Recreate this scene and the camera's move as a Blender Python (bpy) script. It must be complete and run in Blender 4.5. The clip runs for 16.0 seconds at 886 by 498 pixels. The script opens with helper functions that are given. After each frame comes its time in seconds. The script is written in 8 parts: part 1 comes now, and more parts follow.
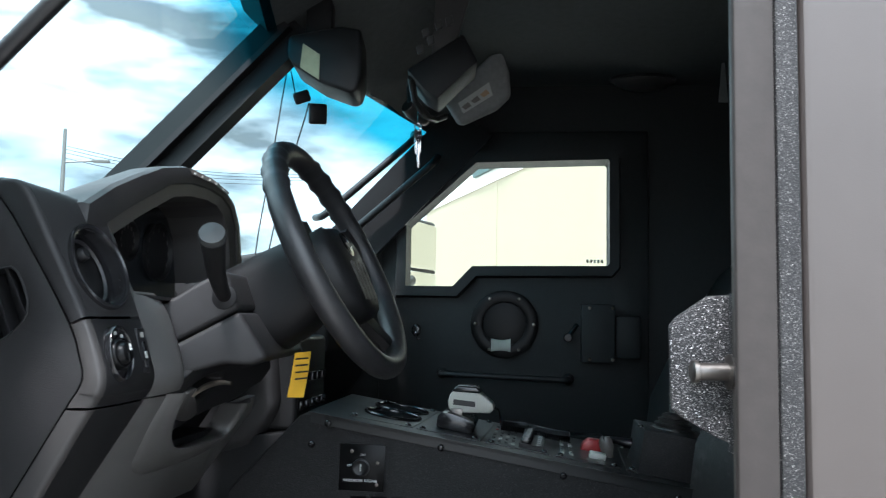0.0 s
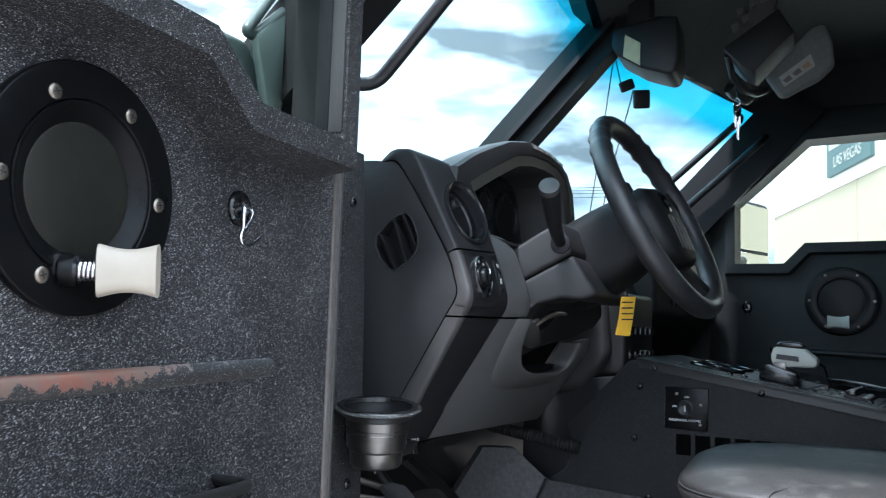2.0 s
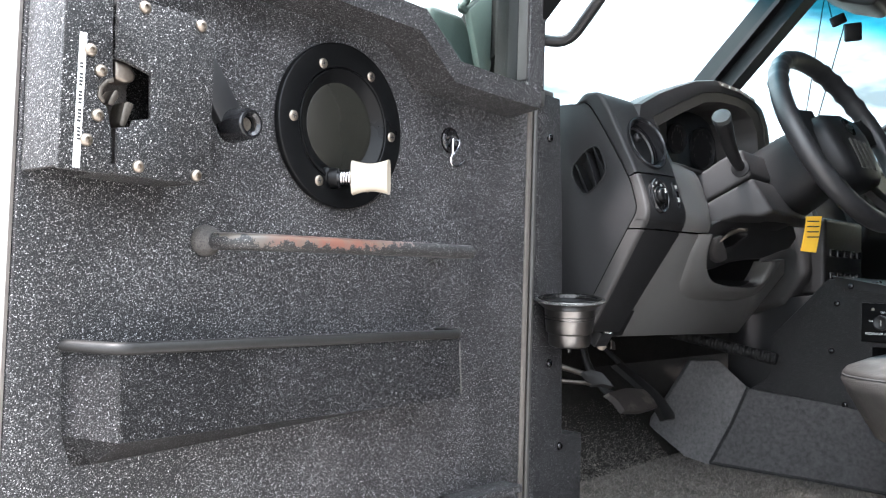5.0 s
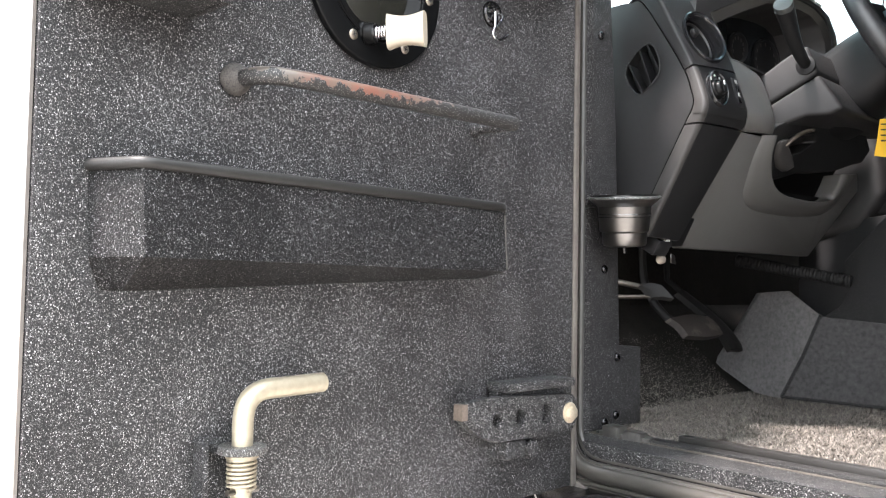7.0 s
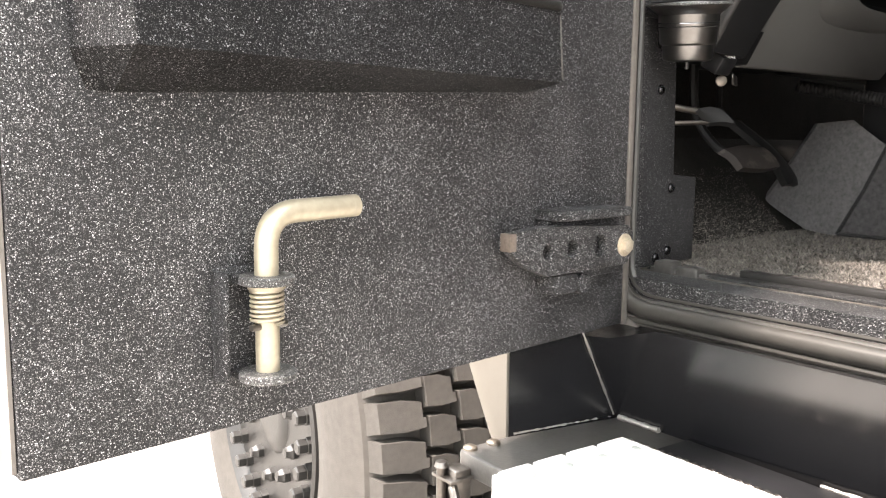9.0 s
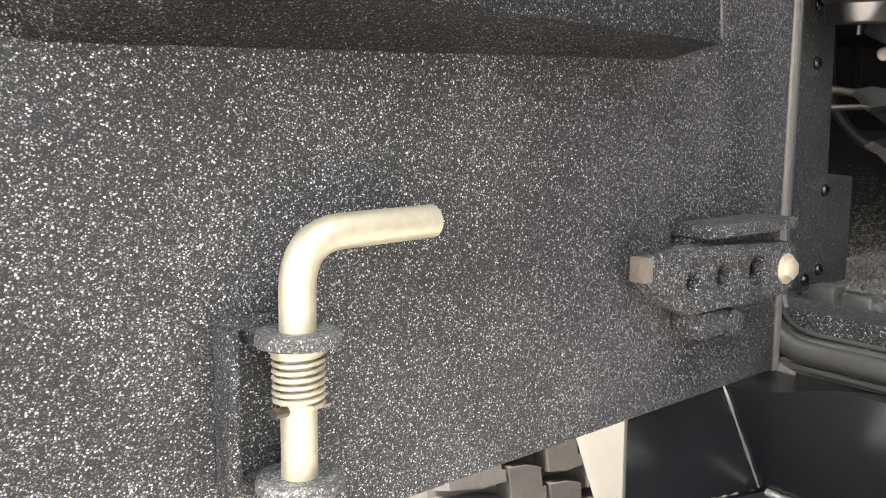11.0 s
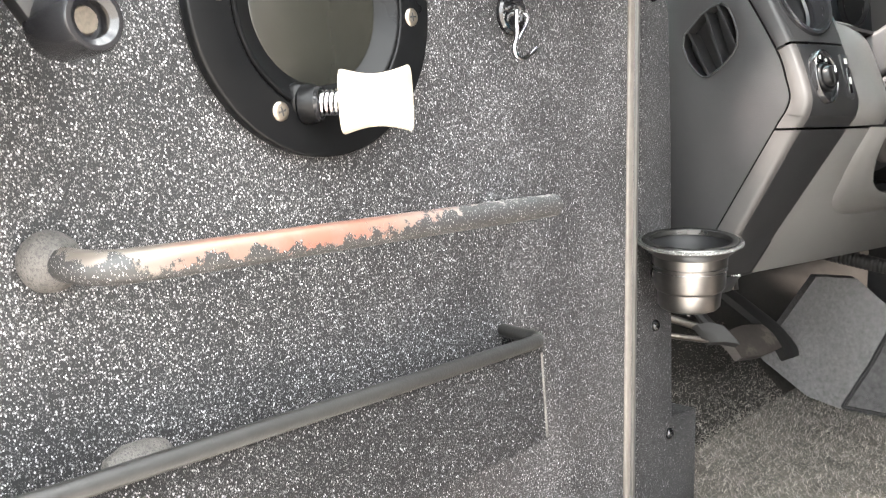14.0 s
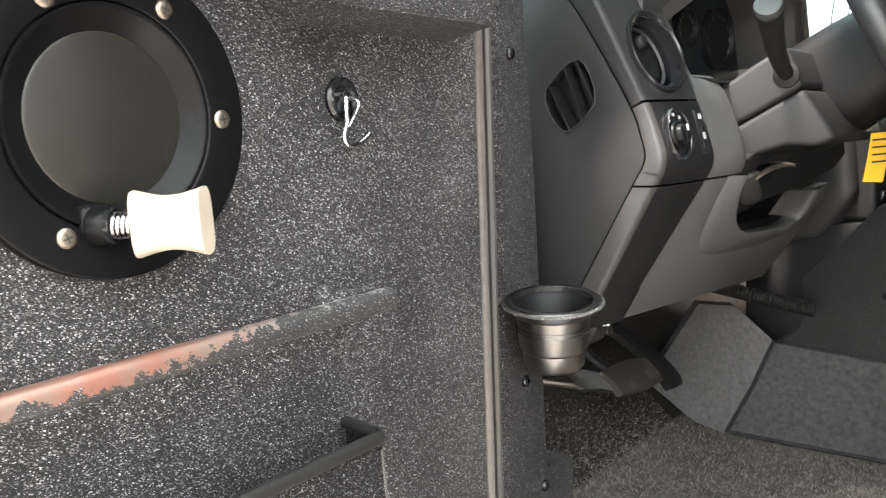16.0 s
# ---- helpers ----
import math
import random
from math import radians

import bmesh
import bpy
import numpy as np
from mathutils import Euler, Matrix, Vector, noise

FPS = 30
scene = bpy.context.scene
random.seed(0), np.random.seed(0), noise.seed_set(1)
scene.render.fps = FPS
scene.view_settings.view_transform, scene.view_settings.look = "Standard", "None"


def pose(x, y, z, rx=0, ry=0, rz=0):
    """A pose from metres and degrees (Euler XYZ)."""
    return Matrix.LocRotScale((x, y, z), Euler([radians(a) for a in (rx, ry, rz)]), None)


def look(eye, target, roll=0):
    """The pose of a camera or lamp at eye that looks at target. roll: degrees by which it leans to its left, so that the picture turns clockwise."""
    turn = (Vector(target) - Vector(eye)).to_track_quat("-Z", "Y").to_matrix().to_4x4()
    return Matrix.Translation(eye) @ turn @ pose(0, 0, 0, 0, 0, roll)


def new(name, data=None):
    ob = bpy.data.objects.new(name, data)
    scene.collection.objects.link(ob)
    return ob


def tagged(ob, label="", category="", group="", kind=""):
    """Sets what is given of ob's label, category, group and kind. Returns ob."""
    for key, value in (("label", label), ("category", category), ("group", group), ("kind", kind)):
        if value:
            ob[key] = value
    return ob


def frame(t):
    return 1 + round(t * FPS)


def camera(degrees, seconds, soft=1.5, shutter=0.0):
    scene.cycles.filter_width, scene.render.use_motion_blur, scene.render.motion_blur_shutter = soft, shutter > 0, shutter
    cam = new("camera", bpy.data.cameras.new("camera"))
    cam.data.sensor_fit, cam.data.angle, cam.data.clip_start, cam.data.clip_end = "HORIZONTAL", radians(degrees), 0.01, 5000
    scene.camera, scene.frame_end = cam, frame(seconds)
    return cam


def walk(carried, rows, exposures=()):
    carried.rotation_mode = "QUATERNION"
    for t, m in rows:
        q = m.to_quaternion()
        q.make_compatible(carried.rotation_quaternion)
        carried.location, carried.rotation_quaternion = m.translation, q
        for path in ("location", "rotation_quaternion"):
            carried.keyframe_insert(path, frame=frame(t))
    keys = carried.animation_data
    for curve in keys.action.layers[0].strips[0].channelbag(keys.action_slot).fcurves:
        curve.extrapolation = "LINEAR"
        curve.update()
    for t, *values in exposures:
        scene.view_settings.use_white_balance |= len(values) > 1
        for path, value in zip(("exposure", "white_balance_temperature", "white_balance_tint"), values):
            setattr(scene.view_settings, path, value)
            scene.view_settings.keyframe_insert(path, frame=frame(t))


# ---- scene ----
cam = camera(55.2, 16.0, 1.15, 0.2)
METRES, EYE, TILT, LEAN, TURN = 1.8, 1.5, 0.0, 0.0, 0.0
ROWS = [
    (0.0, 0.0, 0.0, 0.0, -0.09, 4.93, -1.0),
    (0.5, -0.0172, -0.0181, -0.0025, 4.32, 4.97, -1.19),
    (1.0, -0.002, -0.0437, -0.0257, 11.08, 5.21, -1.28),
    (1.5, 0.0085, -0.0787, -0.0439, 16.44, 5.23, -1.58),
    (2.0, 0.0348, -0.1125, -0.0628, 22.57, 5.3, -1.8),
    (2.5, 0.088, -0.1496, -0.0767, 28.82, 5.41, -2.03),
    (3.0, 0.1114, -0.1835, -0.0814, 32.25, 5.29, -2.09),
    (3.5, 0.1204, -0.2074, -0.09, 33.82, 4.52, -2.01),
    (4.0, 0.1378, -0.2209, -0.0931, 34.64, 3.42, -1.83),
    (4.5, 0.1558, -0.2227, -0.0991, 36.72, 2.52, -1.76),
    (5.0, 0.166, -0.2197, -0.1095, 40.31, 2.25, -1.78),
    (7.5, 0.1599, -0.1848, -0.2221, 45.03, 2.37, -0.94),
    (8.0, 0.1542, -0.1847, -0.2296, 45.0, 0.44, -0.77),
    (8.5, 0.1354, -0.1734, -0.2263, 45.19, -4.34, -0.69),
    (9.0, 0.101, -0.1504, -0.2258, 45.92, -7.44, -0.67),
    (11.5, -0.0244, -0.0382, -0.2315, 49.94, -7.58, -0.4),
    (12.0, -0.0127, -0.0155, -0.2088, 47.62, -7.5, 0.24),
    (12.5, -0.0073, -0.0151, -0.1794, 44.53, -7.42, 0.68),
    (13.0, -0.0069, -0.0189, -0.1288, 43.27, -7.32, 0.85),
    (13.5, -0.0066, -0.0301, -0.0862, 42.93, -7.22, 0.97),
    (14.0, -0.0045, -0.0385, -0.0581, 42.81, -7.2, 0.99),
    (14.5, -0.0057, -0.0414, -0.0313, 42.7, -7.21, 1.07),
    (15.0, -0.0014, -0.0389, -0.012, 42.17, -7.28, 1.2),
    (15.5, 0.0121, -0.0216, -0.0094, 40.84, -7.45, 1.48),
    (16.0, 0.0162, 0.0004, -0.0185, 37.59, -7.54, 2.1),
]
# seconds, stops, kelvin, tint
EXPOSURES = [(0, 1.36, 5800, 13), (1.5, 1.22, 5450, 12), (2.5, 1.68, 5600, 18), (3.0, 1.86, 5600, 21), (4.5, 2.14, 6050, 19), (5.2, 2.24, 6150, 17), (8.0, 2.17, 6750, 18), (9.0, 2.12, 6900, 18), (11.5, 2.39, 6700, 15), (12.5, 3.09, 6800, 17), (13.5, 3.54, 6800, 16), (14.5, 3.22, 6800, 16), (15.5, 2.66, 6800, 16), (16.0, 2.58, 6800, 16)]
walk(cam, [(t, pose(0, 0, EYE, TILT, LEAN, TURN) @ pose(METRES * x, METRES * y, METRES * z, 90 + pitch, roll, yaw)) for t, x, y, z, yaw, pitch, roll in ROWS], EXPOSURES)

# ---- world, sun ----
world = bpy.data.worlds.new("sky")
scene.world = world
world.use_nodes = True
wn, wl = world.node_tree.nodes, world.node_tree.links
wn.clear()
sky = wn.new("ShaderNodeTexSky")
sky.sky_type, sky.sun_disc = "NISHITA", False
SUN_ELEVATION, SUN_AZIMUTH = 64.0, 188.0
sky.sun_elevation, sky.sun_rotation = radians(SUN_ELEVATION), radians(SUN_AZIMUTH)
sky.dust_density, sky.ozone_density = 1.5, 2.0
wtc = wn.new("ShaderNodeTexCoord")
wmap = wn.new("ShaderNodeMapping")
wmap.inputs["Scale"].default_value = (1.0, 1.0, 3.2)
wnoise = wn.new("ShaderNodeTexNoise")
wnoise.inputs["Scale"].default_value, wnoise.inputs["Detail"].default_value = 2.6, 7.0
wnoise.inputs["Roughness"].default_value = 0.55
wramp = wn.new("ShaderNodeValToRGB")
wramp.color_ramp.elements[0].position, wramp.color_ramp.elements[0].color = 0.36, (0.55, 0.55, 0.55, 1)
wramp.color_ramp.elements[1].position, wramp.color_ramp.elements[1].color = 0.60, (1, 1, 1, 1)
wmix = wn.new("ShaderNodeMix")
wmix.data_type = "RGBA"
wsun = wn.new("ShaderNodeVectorMath")
wsun.operation = "DOT_PRODUCT"
wsun.inputs[1].default_value = Vector((-0.11, -0.48, 1.0)).normalized()
wglow = wn.new("ShaderNodeMapRange")
wglow.inputs["From Min"].default_value, wglow.inputs["From Max"].default_value = -0.2, 0.95
wglow.inputs["To Min"].default_value, wglow.inputs["To Max"].default_value = 11.5, 42.0
wpuff = wn.new("ShaderNodeTexNoise")
wpuff.inputs["Scale"].default_value, wpuff.inputs["Detail"].default_value = 6.0, 6.0
wtone = wn.new("ShaderNodeMapRange")
wtone.inputs["From Min"].default_value, wtone.inputs["From Max"].default_value = 0.37, 0.60
wtone.inputs["To Min"].default_value, wtone.inputs["To Max"].default_value = 0.23, 1.28
wmul = wn.new("ShaderNodeMath")
wmul.operation = "MULTIPLY"
wtint = wn.new("ShaderNodeVectorMath")
wtint.operation = "SCALE"
wtint.inputs[0].default_value = (0.91, 1.0, 1.0)
wbg = wn.new("ShaderNodeBackground")
wbg.inputs["Strength"].default_value = 0.08
wout = wn.new("ShaderNodeOutputWorld")
wl.new(wtc.outputs["Generated"], wmap.inputs["Vector"])
wl.new(wtc.outputs["Generated"], wsun.inputs[0])
wl.new(wsun.outputs["Value"], wglow.inputs["Value"])
wl.new(wmap.outputs["Vector"], wpuff.inputs["Vector"])
wl.new(wpuff.outputs["Fac"], wtone.inputs["Value"])
wl.new(wglow.outputs["Result"], wmul.inputs[0])
wl.new(wtone.outputs["Result"], wmul.inputs[1])
wl.new(wmul.outputs[0], wtint.inputs["Scale"])
wl.new(wtint.outputs[0], wmix.inputs["B"])
wl.new(wmap.outputs["Vector"], wnoise.inputs["Vector"])
wl.new(wnoise.outputs["Fac"], wramp.inputs["Fac"])
wl.new(wramp.outputs["Color"], wmix.inputs["Factor"])
wl.new(sky.outputs["Color"], wmix.inputs["A"])
wl.new(wmix.outputs["Result"], wbg.inputs["Color"])
wl.new(wbg.outputs["Background"], wout.inputs["Surface"])

sun = new("sun", bpy.data.lights.new("sun", "SUN"))
sun.data.energy, sun.data.angle, sun.data.color = 4.5, radians(5.0), (1.0, 0.95, 0.88)
# the sun stands high over the driver's side
sun.matrix_world = look((-0.11, -0.48, 1.0), (0, 0, 0))

# ---- materials ----


def nodes_of(name):
    m = bpy.data.materials.new(name)
    m.use_nodes = True
    return m, m.node_tree.nodes, m.node_tree.links, m.node_tree.nodes["Principled BSDF"]


def surface(name, colour, rough=0.5, metal=0.0, var=0.15, scale=30.0, bump=0.0, bump_scale=400.0, wear=0.0, wear_colour=(0.3, 0.3, 0.3), wear_scale=6.0, spec=0.5, coat=0.0):
    """A surface with a tone that drifts at two scales, fine relief and, if asked, worn patches."""
    m, n, l, p = nodes_of(name)
    tc = n.new("ShaderNodeTexCoord")
    big, fine = n.new("ShaderNodeTexNoise"), n.new("ShaderNodeTexNoise")
    big.inputs["Scale"].default_value, big.inputs["Detail"].default_value = scale * 0.2, 4.0
    fine.inputs["Scale"].default_value, fine.inputs["Detail"].default_value = scale * 3.0, 3.0
    add = n.new("ShaderNodeMath")
    add.operation = "ADD"
    ramp = n.new("ShaderNodeMapRange")
    ramp.inputs["From Min"].default_value, ramp.inputs["From Max"].default_value = 0.6, 1.4
    mix = n.new("ShaderNodeMix")
    mix.data_type = "RGBA"
    mix.inputs["A"].default_value = (*[c * (1 - var) for c in colour], 1)
    mix.inputs["B"].default_value = (*[min(1, c * (1 + var)) for c in colour], 1)
    for t in (big, fine):
        l.new(tc.outputs["Object"], t.inputs["Vector"])
    l.new(big.outputs["Fac"], add.inputs[0])
    l.new(fine.outputs["Fac"], add.inputs[1])
    l.new(add.outputs[0], ramp.inputs["Value"])
    l.new(ramp.outputs["Result"], mix.inputs["Factor"])
    last = mix.outputs["Result"]
    if wear > 0:
        wt = n.new("ShaderNodeTexNoise")
        wt.inputs["Scale"].default_value, wt.inputs["Detail"].default_value, wt.inputs["Roughness"].default_value = wear_scale, 8.0, 0.65
        wr = n.new("ShaderNodeMapRange")
        wr.inputs["From Min"].default_value, wr.inputs["From Max"].default_value = 0.62 - 0.3 * wear, 0.70 - 0.3 * wear
        wm = n.new("ShaderNodeMix")
        wm.data_type = "RGBA"
        wm.inputs["B"].default_value = (*wear_colour, 1)
        l.new(tc.outputs["Object"], wt.inputs["Vector"])
        l.new(wt.outputs["Fac"], wr.inputs["Value"])
        l.new(wr.outputs["Result"], wm.inputs["Factor"])
        l.new(last, wm.inputs["A"])
        last = wm.outputs["Result"]
    l.new(last, p.inputs["Base Color"])
    rr = n.new("ShaderNodeMapRange")
    rr.inputs["To Min"].default_value, rr.inputs["To Max"].default_value = max(0.02, rough - 0.08), min(1, rough + 0.08)
    l.new(big.outputs["Fac"], rr.inputs["Value"])
    l.new(rr.outputs["Result"], p.inputs["Roughness"])
    p.inputs["Metallic"].default_value = metal
    p.inputs["Specular IOR Level"].default_value = spec
    p.inputs["Coat Weight"].default_value = coat
    if bump > 0:
        bt = n.new("ShaderNodeTexNoise")
        bt.inputs["Scale"].default_value, bt.inputs["Detail"].default_value = bump_scale, 2.0
        b = n.new("ShaderNodeBump")
        b.inputs["Strength"].default_value, b.inputs["Distance"].default_value = bump, 0.001
        l.new(tc.outputs["Object"], bt.inputs["Vector"])
        l.new(bt.outputs["Fac"], b.inputs["Height"])
        l.new(b.outputs["Normal"], p.inputs["Normal"])
    return m


def liner(name, base, glint_fleck, share, cells=500.0, rough=0.46):
    """Sprayed bed liner: pebbled black coating with pale flecks of two sizes, which stand in for sky glints."""
    m, n, l, p = nodes_of(name)
    tc = n.new("ShaderNodeTexCoord")
    warp = n.new("ShaderNodeTexNoise")
    warp.inputs["Scale"].default_value, warp.inputs["Detail"].default_value = 210.0, 2.0
    vm = n.new("ShaderNodeVectorMath")
    vm.operation = "MULTIPLY_ADD"
    vm.inputs[1].default_value = (0.0026, 0.0026, 0.0026)
    l.new(tc.outputs["Object"], warp.inputs["Vector"])
    l.new(warp.outputs["Color"], vm.inputs[0])
    l.new(tc.outputs["Object"], vm.inputs[2])
    drift = n.new("ShaderNodeTexNoise")
    drift.inputs["Scale"].default_value, drift.inputs["Detail"].default_value = 9.0, 4.0
    l.new(tc.outputs["Object"], drift.inputs["Vector"])
    under = n.new("ShaderNodeMix")
    under.data_type = "RGBA"
    under.inputs["A"].default_value = (*[c * 0.7 for c in base], 1)
    under.inputs["B"].default_value = (*[c * 1.4 for c in base], 1)
    l.new(drift.outputs["Fac"], under.inputs["Factor"])
    last, height = under.outputs["Result"], None
    for scale, part_of, reach, dim in ((cells * 1.8, min(0.6, share * 1.3), 0.70, 0.34), (cells, share, 0.52, 1.0)):
        v = n.new("ShaderNodeTexVoronoi")
        v.inputs["Scale"].default_value = scale
        l.new(vm.outputs[0], v.inputs["Vector"])
        sep = n.new("ShaderNodeSeparateColor")
        l.new(v.outputs["Color"], sep.inputs["Color"])
        lim = n.new("ShaderNodeMapRange")
        lim.inputs["From Min"].default_value, lim.inputs["From Max"].default_value = 0.3, 0.7
        lim.inputs["To Min"].default_value, lim.inputs["To Max"].default_value = part_of * 0.65, part_of * 1.35
        l.new(drift.outputs["Fac"], lim.inputs["Value"])
        pick = n.new("ShaderNodeMath")
        pick.operation = "LESS_THAN"
        l.new(sep.outputs["Red"], pick.inputs[0])
        l.new(lim.outputs["Result"], pick.inputs[1])
        near = n.new("ShaderNodeMapRange")
        near.inputs["From Min"].default_value, near.inputs["From Max"].default_value = reach * 0.45, reach
        near.inputs["To Min"].default_value, near.inputs["To Max"].default_value = 1.0, 0.0
        size = n.new("ShaderNodeMapRange")
        size.inputs["To Min"].default_value, size.inputs["To Max"].default_value = 0.80, 1.30
        l.new(sep.outputs["Blue"], size.inputs["Value"])
        reached = n.new("ShaderNodeMath")
        reached.operation = "DIVIDE"
        l.new(v.outputs["Distance"], reached.inputs[0])
        l.new(size.outputs["Result"], reached.inputs[1])
        l.new(reached.outputs[0], near.inputs["Value"])
        spread = n.new("ShaderNodeMath")
        spread.operation = "POWER"
        spread.inputs[1].default_value = 1.7
        l.new(sep.outputs["Green"], spread.inputs[0])
        tone = n.new("ShaderNodeMapRange")
        tone.inputs["To Min"].default_value, tone.inputs["To Max"].default_value = 0.12 * dim, dim
        l.new(spread.outputs[0], tone.inputs["Value"])
        f1, f2 = n.new("ShaderNodeMath"), n.new("ShaderNodeMath")
        f1.operation = f2.operation = "MULTIPLY"
        l.new(pick.outputs[0], f1.inputs[0])
        l.new(near.outputs["Result"], f1.inputs[1])
        l.new(f1.outputs[0], f2.inputs[0])
        l.new(tone.outputs["Result"], f2.inputs[1])
        mix = n.new("ShaderNodeMix")
        mix.data_type = "RGBA"
        mix.inputs["B"].default_value = (*glint_fleck, 1)
        l.new(f2.outputs[0], mix.inputs["Factor"])
        l.new(last, mix.inputs["A"])
        last = mix.outputs["Result"]
    l.new(last, p.inputs["Base Color"])
    p.inputs["Roughness"].default_value = rough
    p.inputs["Specular IOR Level"].default_value = 0.24
    bt = n.new("ShaderNodeTexNoise")
    bt.inputs["Scale"].default_value, bt.inputs["Detail"].default_value = 420.0, 3.0
    l.new(tc.outputs["Object"], bt.inputs["Vector"])
    b = n.new("ShaderNodeBump")
    b.inputs["Strength"].default_value, b.inputs["Distance"].default_value = 0.5, 0.0014
    l.new(bt.outputs["Fac"], b.inputs["Height"])
    l.new(b.outputs["Normal"], p.inputs["Normal"])
    return m


def glazing(name, tint, gloss=0.08, band=None):
    """A clear pane: it lets light straight through, tinted, with a faint reflection. band: (z of the band's lower edge, z where it is full, colour)."""
    m, n, l, p = nodes_of(name)
    n.remove(p)
    out = n["Material Output"]
    tr, gl, mx = n.new("ShaderNodeBsdfTransparent"), n.new("ShaderNodeBsdfGlossy"), n.new("ShaderNodeMixShader")
    tr.inputs["Color"].default_value = (*tint, 1)
    gl.inputs["Roughness"].default_value = 0.03
    lw, fr = n.new("ShaderNodeLayerWeight"), n.new("ShaderNodeMath")
    fr.operation = "POWER"
    fr.inputs[1].default_value = 4.0
    l.new(lw.outputs["Facing"], fr.inputs[0])
    ml = n.new("ShaderNodeMath")
    ml.operation = "MULTIPLY"
    ml.inputs[1].default_value = gloss * 8
    l.new(fr.outputs[0], ml.inputs[0])
    l.new(ml.outputs[0], mx.inputs["Fac"])
    l.new(tr.outputs[0], mx.inputs[1])
    l.new(gl.outputs[0], mx.inputs[2])
    l.new(mx.outputs[0], out.inputs["Surface"])
    if band:
        tc, sp, mr, cm = n.new("ShaderNodeTexCoord"), n.new("ShaderNodeSeparateXYZ"), n.new("ShaderNodeMapRange"), n.new("ShaderNodeMix")
        cm.data_type = "RGBA"
        mr.interpolation_type = "SMOOTHSTEP"
        mr.inputs["From Min"].default_value, mr.inputs["From Max"].default_value = band[0], band[1]
        cm.inputs["A"].default_value, cm.inputs["B"].default_value = (*tint, 1), (*band[2], 1)
        l.new(tc.outputs["Object"], sp.inputs[0])
        l.new(sp.outputs["Z"], mr.inputs["Value"])
        l.new(mr.outputs["Result"], cm.inputs["Factor"])
        l.new(cm.outputs["Result"], tr.inputs["Color"])
    return m


LINER = liner("bed_liner", (0.0098, 0.0096, 0.0101), (0.52, 0.51, 0.52), 0.24, 860, 0.56)
LINER_FINE = liner("bed_liner_worn", (0.010, 0.0098, 0.010), (0.16, 0.155, 0.15), 0.34, 900.0, 0.6)
LINER_DARK = liner("bed_liner_dark", (0.0065, 0.0063, 0.0067), (0.50, 0.49, 0.49), 0.28, 780.0, 0.6)
CABIN = surface("cabin_coating", (0.0105, 0.0120, 0.0125), 0.6, 0, 0.25, 40, 0.35, 500, spec=0.32)
CEILING = surface("headliner", (0.034, 0.038, 0.038), 0.85, 0, 0.3, 20, 0.3, 700)
DASH = surface("dash_plastic", (0.0135, 0.013, 0.0135), 0.55, 0, 0.10, 25, 0.25, 900, spec=0.32)
DASH_DARK = surface("dark_plastic", (0.0075, 0.0075, 0.008), 0.48, 0, 0.12, 25, 0.15, 900, spec=0.32)
DASH_GREY = surface("grey_trim", (0.080, 0.078, 0.075), 0.48, 0, 0.06, 20, 0.12, 1200)
DASH_EDGE = surface("edge_trim", (0.033, 0.031, 0.030), 0.48, 0, 0.06, 20, 0.12, 1200, spec=0.35)
WHEEL_SKIN = surface("wheel_leather", (0.020, 0.020, 0.021), 0.42, 0, 0.3, 30, 0.3, 700)
PORT_BLACK = surface("port_black", (0.0038, 0.0039, 0.0042), 0.30, 0, 0.15, 40, 0.03, 500, spec=0.13)
BLACK_GLOSS = surface("black_gloss", (0.010, 0.010, 0.011), 0.18, 0, 0.1, 30)
BLACK_SATIN = surface("black_satin", (0.011, 0.011, 0.012), 0.42, 0, 0.2, 40, 0.1, 500, spec=0.36)
SEAL = surface("seal_rubber", (0.036, 0.033, 0.029), 0.36, 0, 0.2, 14, 0.08, 200)
RUBBER = surface("rubber", (0.020, 0.019, 0.018), 0.42, 0, 0.25, 30, 0.1, 300)
STEEL = surface("brushed_steel", (0.165, 0.152, 0.14), 0.36, 1.0, 0.12, 60)
CUP_STEEL = surface("cup_steel", (0.165, 0.157, 0.150), 0.33, 1.0, 0.12, 60)
RIM_STEEL = liner("scuffed_rim", (0.030, 0.029, 0.028), (0.50, 0.49, 0.48), 0.40, 700.0, 0.4)
ZINC = surface("zinc_plate", (0.37, 0.325, 0.245), 0.46, 0.55, 0.15, 50, 0.1, 300)
SCREW = surface("screw_steel", (0.27, 0.235, 0.195), 0.42, 1.0, 0.3, 160)
CHROME = surface("chrome", (0.58, 0.58, 0.59), 0.16, 1.0, 0.05, 50)
NYLON = surface("white_nylon", (0.34, 0.295, 0.235), 0.40, 0, 0.06, 20)
CARPET = surface("carpet", (0.070, 0.063, 0.055), 0.95, 0, 0.6, 90, 1.0, 900, spec=0.1)
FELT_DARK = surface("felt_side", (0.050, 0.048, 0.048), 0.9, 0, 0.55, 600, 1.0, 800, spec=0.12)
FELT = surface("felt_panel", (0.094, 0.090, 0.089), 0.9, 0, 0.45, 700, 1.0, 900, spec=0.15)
CONSOLE = liner("console_coating", (0.0085, 0.0083, 0.0085), (0.075, 0.07, 0.07), 0.30, 850.0, 0.62)
CONSOLE_TOP = surface("console_top", (0.0085, 0.0095, 0.0098), 0.34, 0, 0.15, 40, 0.06, 600, spec=0.42)
VINYL = surface("seat_vinyl", (0.024, 0.0225, 0.021), 0.55, 0, 0.35, 25, 0.55, 420, 0.22, (0.050, 0.047, 0.043), 16, spec=0.42)
